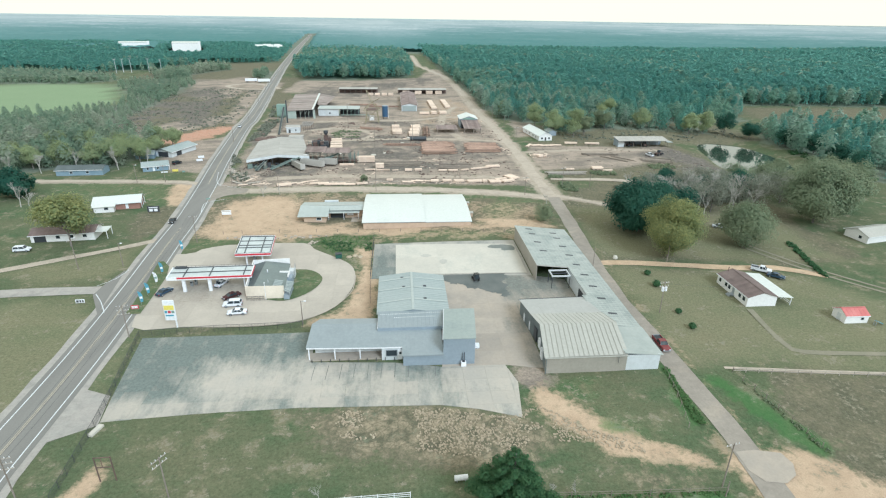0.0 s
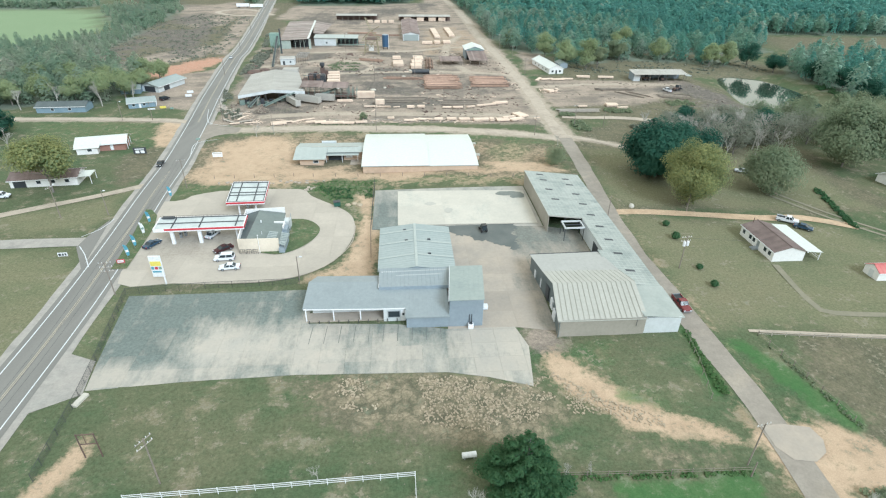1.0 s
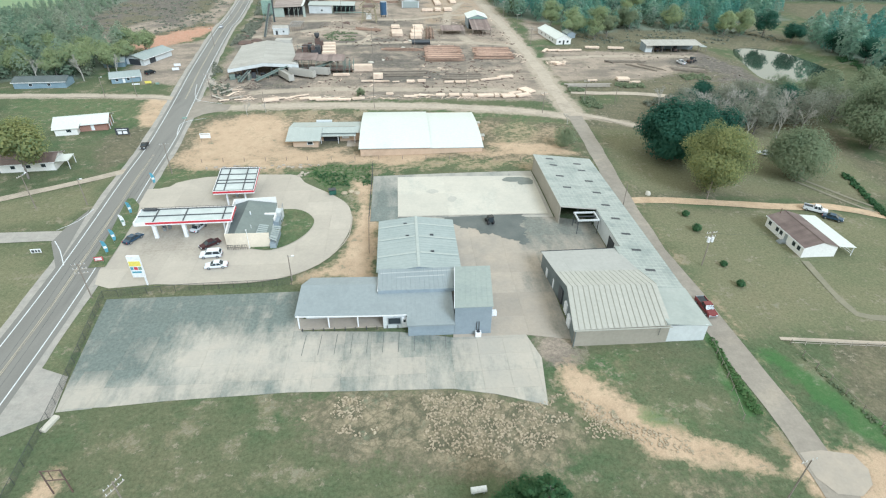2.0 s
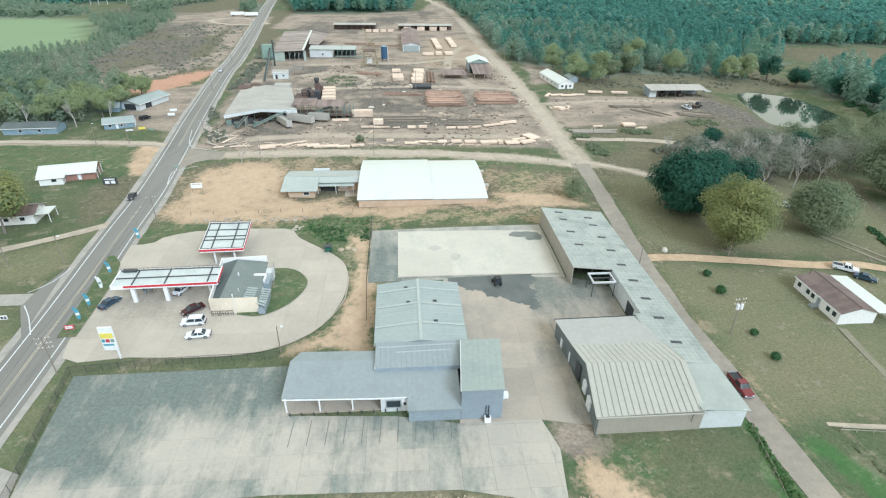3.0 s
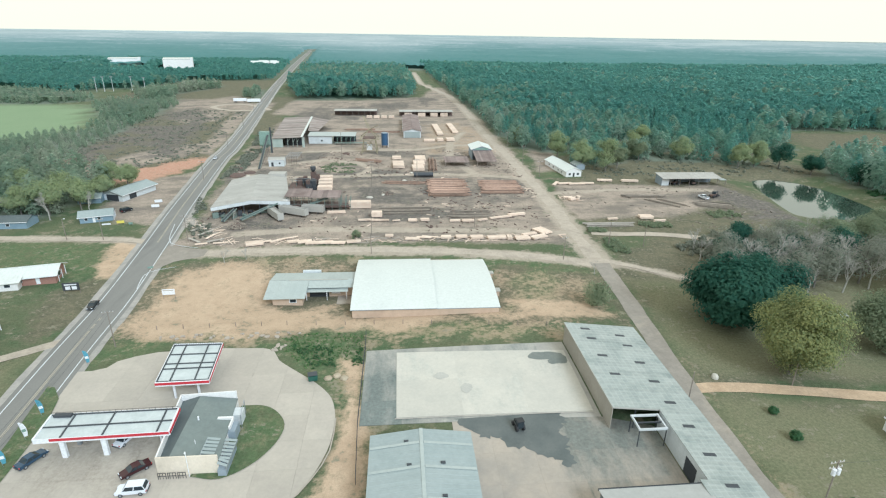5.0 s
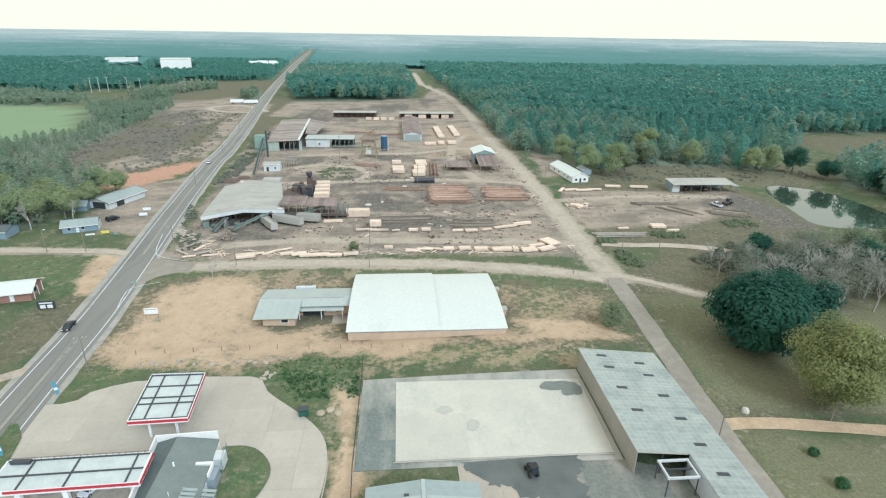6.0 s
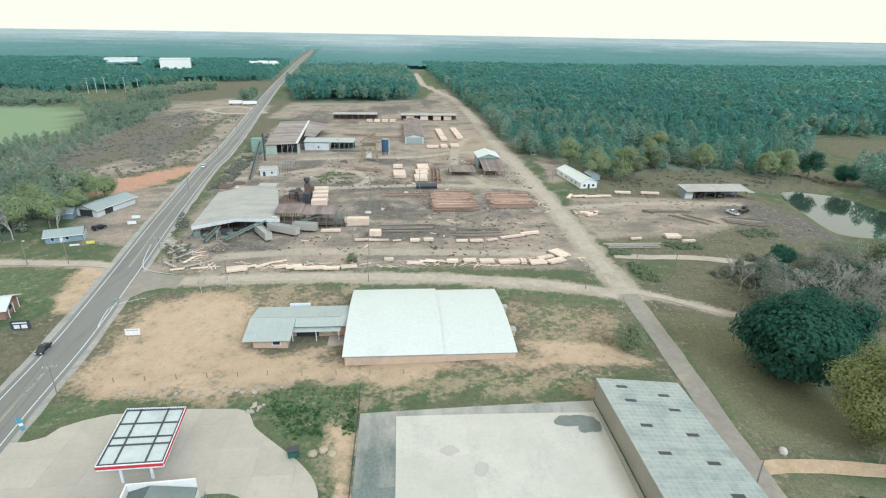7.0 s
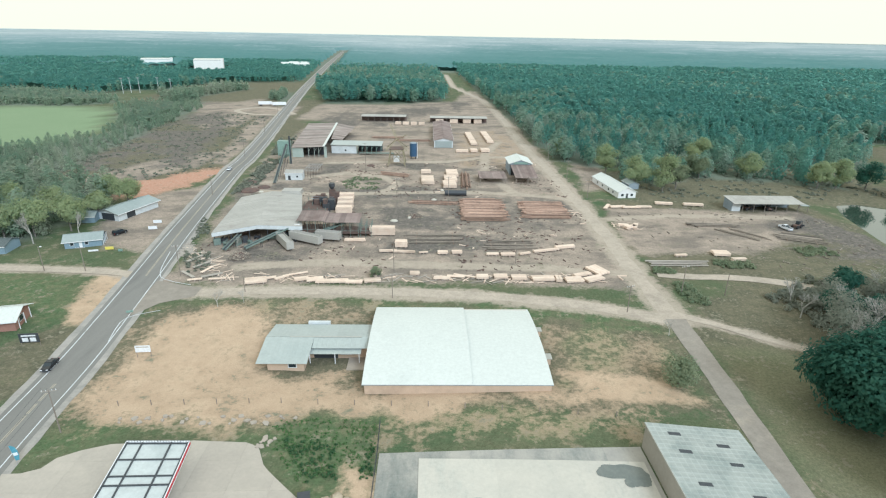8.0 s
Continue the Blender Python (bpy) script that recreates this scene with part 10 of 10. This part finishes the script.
    part("bumper", boxes((-L - 0.08, -L + 0.05, -W + 0.1, W - 0.1, 0.36, 0.55)), M_BLACK_STEEL if kind != "pickup" else M_STEEL, c)


car("sedan", -41.7, 123.5, 186, M_CARWHITE, "white sedan parked on the forecourt")
car("estate_car", -44.0, 127.8, 184, M_CARWHITE, "white sport utility car parked on the forecourt", "suv")
car("hatchback", -45.5, 132.3, 222, M_CARMAROON, "dark maroon car beside the store")
car("pump_car", -50.4, 140.2, 70, M_CARWHITE, "white car standing at a fuel pump")
car("blue_car", -64.2, 135.8, 63, M_CARBLUE, "dark blue car at the forecourt edge")
car("highway_car", -84.4, 196.0, 276, M_CARBLACK, "black car on the highway lane")
car("far_car", -107.0, 378.0, 277, M_CARWHITE, "pale car far along the highway")
car("red_pickup", 60.3, 103.0, 272, M_CARRED, "red pickup truck on the narrow lane", "pickup")
car("van", -119.8, 167.6, 8, M_CARWHITE, "white estate car parked beside a drive", "suv")
car("jeep", -112.2, 278.5, 60, M_CARBLACK, "dark jeep beside a blue house", "suv")
car("white_pickup", 109.6, 141.0, 322, M_CARWHITE, "white pickup parked behind the mobile home", "pickup")
car("parked_car", 111.4, 136.6, 318, M_CARBLUE, "dark car parked behind the mobile home")
car("yard_car", 117.4, 178.0, 150, M_CARWHITE, "old pale car parked in a brown yard")
car("yard_pickup", 140.5, 290.0, 100, M_CARWHITE, "old white pickup among scrap poles", "pickup")
for x, y, yaw in ((139.5, 315.6, 15), (148.5, 315.4, 80), (146.5, 292.0, 30)):
    t = thing("loader", pose(x, y, zg(x, y), 0, 0, yaw), "dark rusty wheel loader in the lumber yard", "loader", "loaders in the lumber yard")
    part("chassis", soft_box(-2.2, 1.6, -0.8, 0.8, 0.7, 1.5, 0.1), M_RUST, t)
    part("cab", soft_box(-0.6, 0.8, -0.65, 0.65, 1.5, 2.9, 0.1), M_GLASS, t)
    part("boom", tubes([((0.8, 0, 1.6), (2.8, 0, 2.4), 0.16), ((2.8, 0, 2.4), (3.6, 0, 0.9), 0.14)], 6), M_BLACK_STEEL, t)
    part("grapple", boxes((3.2, 3.9, -0.9, 0.9, 0.3, 0.9)), M_BLACK_STEEL, t)
    for px in (-1.4, 1.0):
        for s in (-1, 1):
            part("wheel", tubes([((px, s * 0.75, 0.7), (px, s * 1.2, 0.7), 0.7)], 14), M_RUBBER, t)
for x, y in ((-165, 652), (-150, 648)):
    t = thing("white_truck_trailer", pose(x, y, 0.1, 0, 0, 12), "white truck trailer parked off the highway", "trailer")
    part("box", soft_box(-6.5, 6.5, -1.3, 1.3, 1.1, 3.9, 0.08), M_WHITE, t)
    for px in (-5, -3.8, 4.5):
        part("wheel", tubes([((px, -1.25, 0.5), (px, 1.25, 0.5), 0.5)], 12), M_RUBBER, t)

tr = thing("yard_tractor", pose(21.4, 138.6, zg(21.4, 138.6) + 0.06, 0, 0, 100), "small black yard tractor on the wet patch", "tractor")
part("bonnet", soft_box(0.1, 1.5, -0.4, 0.4, 0.6, 1.15, 0.08), M_CARBLACK, tr)
part("cab", soft_box(-1.1, 0.1, -0.65, 0.65, 0.6, 2.1, 0.08), M_GLASS, tr)
part("cab_roof", soft_box(-1.2, 0.25, -0.72, 0.72, 2.1, 2.22, 0.05), M_CARBLACK, tr)
for px, r in ((1.1, 0.4), (-0.7, 0.65)):
    for s in (-1, 1):
        part("wheel", tubes([((px, s * 0.5, r), (px, s * 0.85, r), r)], 14), M_RUBBER, tr)

# ---- signs and small things ----


def banner(x, y, yaw, top, label):
    b = thing("feather_banner", pose(x, y, zg(x, y) + 0.15, 0, -6, yaw), label, "banner", "feather banners along the verge")
    part("pole", tubes([((0, 0, -0.3), (0, 0, 3.9), 0.03)], 6), M_STEEL, b)
    bm = bmesh.new()
    rows = [(0.7, 0.55), (1.6, 0.8), (2.6, 0.85), (3.4, 0.7), (3.9, 0.25)]
    va = [(bm.verts.new((0.03, -0.015, z)), bm.verts.new((w, -0.015, z)), bm.verts.new((w, 0.015, z)), bm.verts.new((0.03, 0.015, z))) for z, w in rows]
    for a, c in zip(va, va[1:]):
        for k in range(4):
            bm.faces.new((a[k], a[(k + 1) % 4], c[(k + 1) % 4], c[k]))
    bm.faces.new(va[0][::-1])
    bm.faces.new(va[-1])
    f = part("flag", bm, M_SKYBLUE if top else M_WHITE, b)
    part("flag_stripe", boxes((0.06, 0.7, -0.03, 0.03, 1.7, 2.3)), M_WHITE if top else M_GREEN_STEEL, f)


for k, (x, y) in enumerate(((-69.6, 148.0), (-68.6, 141.4), (-68.0, 134.6), (-67.6, 129.6), (-70.2, 165.6))):
    banner(x, y, 20, k % 2 == 0 or k == 3, "blue feather banner on the grass verge" if k % 2 == 0 or k == 3 else "pale green and white feather banner on the verge")


def board_sign(x, y, yaw, w, z0, z1, mat, label, bars=(), legs=True, name="sign_board"):
    s = thing(name, pose(x, y, zg(x, y), 0, 0, yaw), label, "sign")
    f = part("panel", soft_box(-w / 2, w / 2, -0.08, 0.08, z0, z1, 0.03), mat, s)
    for p in (-w / 2 + 0.15, w / 2 - 0.15) if legs else (0,):
        part("post", tubes([((p, 0.12, -0.3), (p, 0.12, z1), 0.07)], 6), M_WOOD_POLE, s)
    for x0, x1, a, b, m in bars:
        part("bar", boxes((x0, x1, -0.11, -0.08, a, b)), m, f)


board_sign(-66.0, 200.6, 4, 3.4, 1.3, 3.0, M_WHITE, "blank white sign board on posts in sandy ground", [(-1.4, 1.4, 2.55, 2.8, M_LUMBER_GREY)])
board_sign(-78.6, 219.3, 20, 1.6, 1.0, 1.6, M_GREEN_STEEL, "green street sign on a post at the junction", legs=False)
board_sign(-68.0, 126.8, 8, 1.8, 0.5, 1.5, M_SIGNRED, "small red sign board at the verge", [(-0.7, 0.7, 0.7, 1.0, M_WHITE), (-0.7, 0.7, 1.1, 1.35, M_WHITE)])
board_sign(-83.5, 131.0, 5, 2.2, 0.4, 1.4, M_WHITE, "small white sign in the grass with dark lettering bars", [(-0.9, -0.3, 0.6, 1.2, M_BLACK_STEEL), (-0.1, 0.3, 0.6, 1.2, M_BLACK_STEEL), (0.5, 0.9, 0.6, 1.2, M_BLACK_STEEL)])
board_sign(-94.2, 204.4, 6, 4.4, 0.9, 3.3, M_BLACK_STEEL, "black roadside sign trailer with white bars", [(-1.6, 1.6, 2.55, 2.9, M_WHITE), (-1.5, -0.2, 1.2, 2.2, M_WHITE), (0.2, 1.5, 1.2, 2.2, M_WHITE)], name="sign_trailer")
board_sign(-107.0, 262.2, 10, 2.6, 0.5, 1.5, M_YELLOW, "small yellow sign beside the blue house")
board_sign(-111.6, 260.8, 14, 3.0, 0.3, 0.9, M_WHITE, "low white sign beside the blue house")
board_sign(-102.8, 261.0, 10, 1.4, 0.4, 1.2, M_GREEN_STEEL, "small green sign on the grass")
for x, y in ((-104, 290), (-102.5, 283)):
    board_sign(x, y, 12, 3.0, 0.3, 1.5, M_WHITE, "low white sign board on a grass patch")
fr = thing("sign_stand", pose(-48.1, 70.0, 0, 0, 0, 2), "empty rusty sign frame on two posts", "sign frame")
for px in (-1.25, 1.25):
    part("post", tubes([((px, 0, -0.3), (px, 0, 5.0), 0.1)], 8), M_RUST, fr)
part("top_rail", boxes((-1.25, 1.25, -0.05, 0.05, 4.8, 4.95)), M_RUST, fr)
part("lower_rail", boxes((-1.25, 1.25, -0.05, 0.05, 2.8, 2.95)), M_RUST, fr)
part("mid_bar", boxes((-0.3, -0.22, -0.04, 0.04, 2.95, 4.8)), M_RUST, fr)
blk = thing("concrete_block", pose(-55.9, 82.0, 0, 0, 0, 75), "long pale concrete block at the lot's corner", "block")
part("block", soft_box(-1.5, 1.5, -0.5, 0.5, -0.1, 0.4, 0.05), M_SLAB, blk)
for x, y in ((-16.2, 156.6), (-14.4, 157.4), (-12.8, 156.4)):
    heap("earth_mound", x, y, 0.9, 0.55, M_CLOD, "small pale mound of dug earth in the weeds")
dp = thing("dumpster", pose(-19.4, 156.4, zg(-19.4, 156.4), 0, 0, 12), "dark green steel dumpster in the weeds", "dumpster")
bm = bmesh.new()
hexa(bm, [(-0.9, -0.7, 0.15), (0.9, -0.7, 0.15), (0.9, 0.6, 0.15), (-0.9, 0.6, 0.15)], [(-1.0, -0.9, 1.3), (1.0, -0.9, 1.3), (1.0, 0.7, 1.5), (-1.0, 0.7, 1.5)])
part("bin", bm, M_DUMPSTER, dp)
part("lid", boxes((-1.0, 1.0, -0.85, 0.75, 1.5, 1.56)), M_BLACK_STEEL, dp)
part("foot", boxes((-0.8, -0.6, -0.6, 0.5, 0, 0.15), (0.6, 0.8, -0.6, 0.5, 0, 0.15)), M_BLACK_STEEL, dp)
bt = thing("propane_tank", pose(9.2, 66.2, 0.1, 0, 0, 5), "small white tank in the grass beside a pine", "tank")
bm = tubes([((-1.1, 0, 0.6), (1.1, 0, 0.6), 0.45)], 14)
part("drum", bm, M_WHITE, bt)
part("foot", boxes((-0.8, -0.65, -0.3, 0.3, -0.1, 0.3), (0.65, 0.8, -0.3, 0.3, -0.1, 0.3)), M_STEEL, bt)
sl = thing("slide", pose(120.3, 109.2, 0, 0, 0, 10), "blue plastic slide beside the garden shed", "slide")
bm = bmesh.new()
hexa(bm, [(-1.2, -0.3, 1.2), (1.2, -0.3, 0.1), (1.2, 0.3, 0.1), (-1.2, 0.3, 1.2)], [(-1.2, -0.3, 1.35), (1.2, -0.3, 0.25), (1.2, 0.3, 0.25), (-1.2, 0.3, 1.35)])
part("chute", bm, M_SKYBLUE, sl)
part("ladder", boxes((-1.35, -1.2, -0.3, -0.2, -0.1, 1.3), (-1.35, -1.2, 0.2, 0.3, -0.1, 1.3)), M_STEEL, sl)

# ---- far white halls above the woods ----
for x, y, yaw, w, d, h, label in ((-391, 1110, 18, 48, 40, 20.5, "broad white metal hall above the pine woods"), (-522, 1196, 22, 54, 30, 15.5, "long low white hall above the pine woods")):
    t = thing("white_hall", pose(x, y, zg(x, y), 0, 0, yaw), label, "building")
    part("wall", boxes((-w / 2, w / 2, -d / 2, -d / 2 + 0.3, -2, h - 1.2)), M_WHITE_WALL, t)
    part("wall", boxes((-w / 2, w / 2, d / 2 - 0.3, d / 2, -2, h - 1.2)), M_WHITE_WALL, t)
    for s in (-1, 1):
        x0, x1 = sorted((s * w / 2, s * (w / 2 - 0.3)))
        part("wall", boxes((x0, x1, -d / 2 + 0.3, d / 2 - 0.3, -2, h - 1.2)), M_WHITE_WALL, t)
    # grey strip that paints the shadow under the roof edge
    part("parapet_shadow", boxes((-w / 2 + 1, w / 2 - 1, -d / 2 - 0.1, -d / 2, h - 1.6, h - 1.2)), M_GREY_WALL, t)
    strip(t, axes((-w / 2 - 0.4, -d / 2 - 0.4, h - 1.1), (w, 0, 0), (0, d, 1.1)), w + 0.8, d + 0.8, 12, M_ROOF_WHITE, 0.05)
    part("corner_tower", boxes((w / 2 - 4, w / 2, -d / 2 - 0.6, -d / 2 + 4, -2, h + 1.6)), M_WHITE_WALL, t)
for k in range(5):
    gable_house("far_white_building", -268 + k * 9 - 6, 1180 + (k % 2) * 26, 5, 16, 12, 11, 3, M_ROOF_WHITE, M_WHITE_WALL, "far white building among pines", "building", 0.4, 4, group="far white buildings")
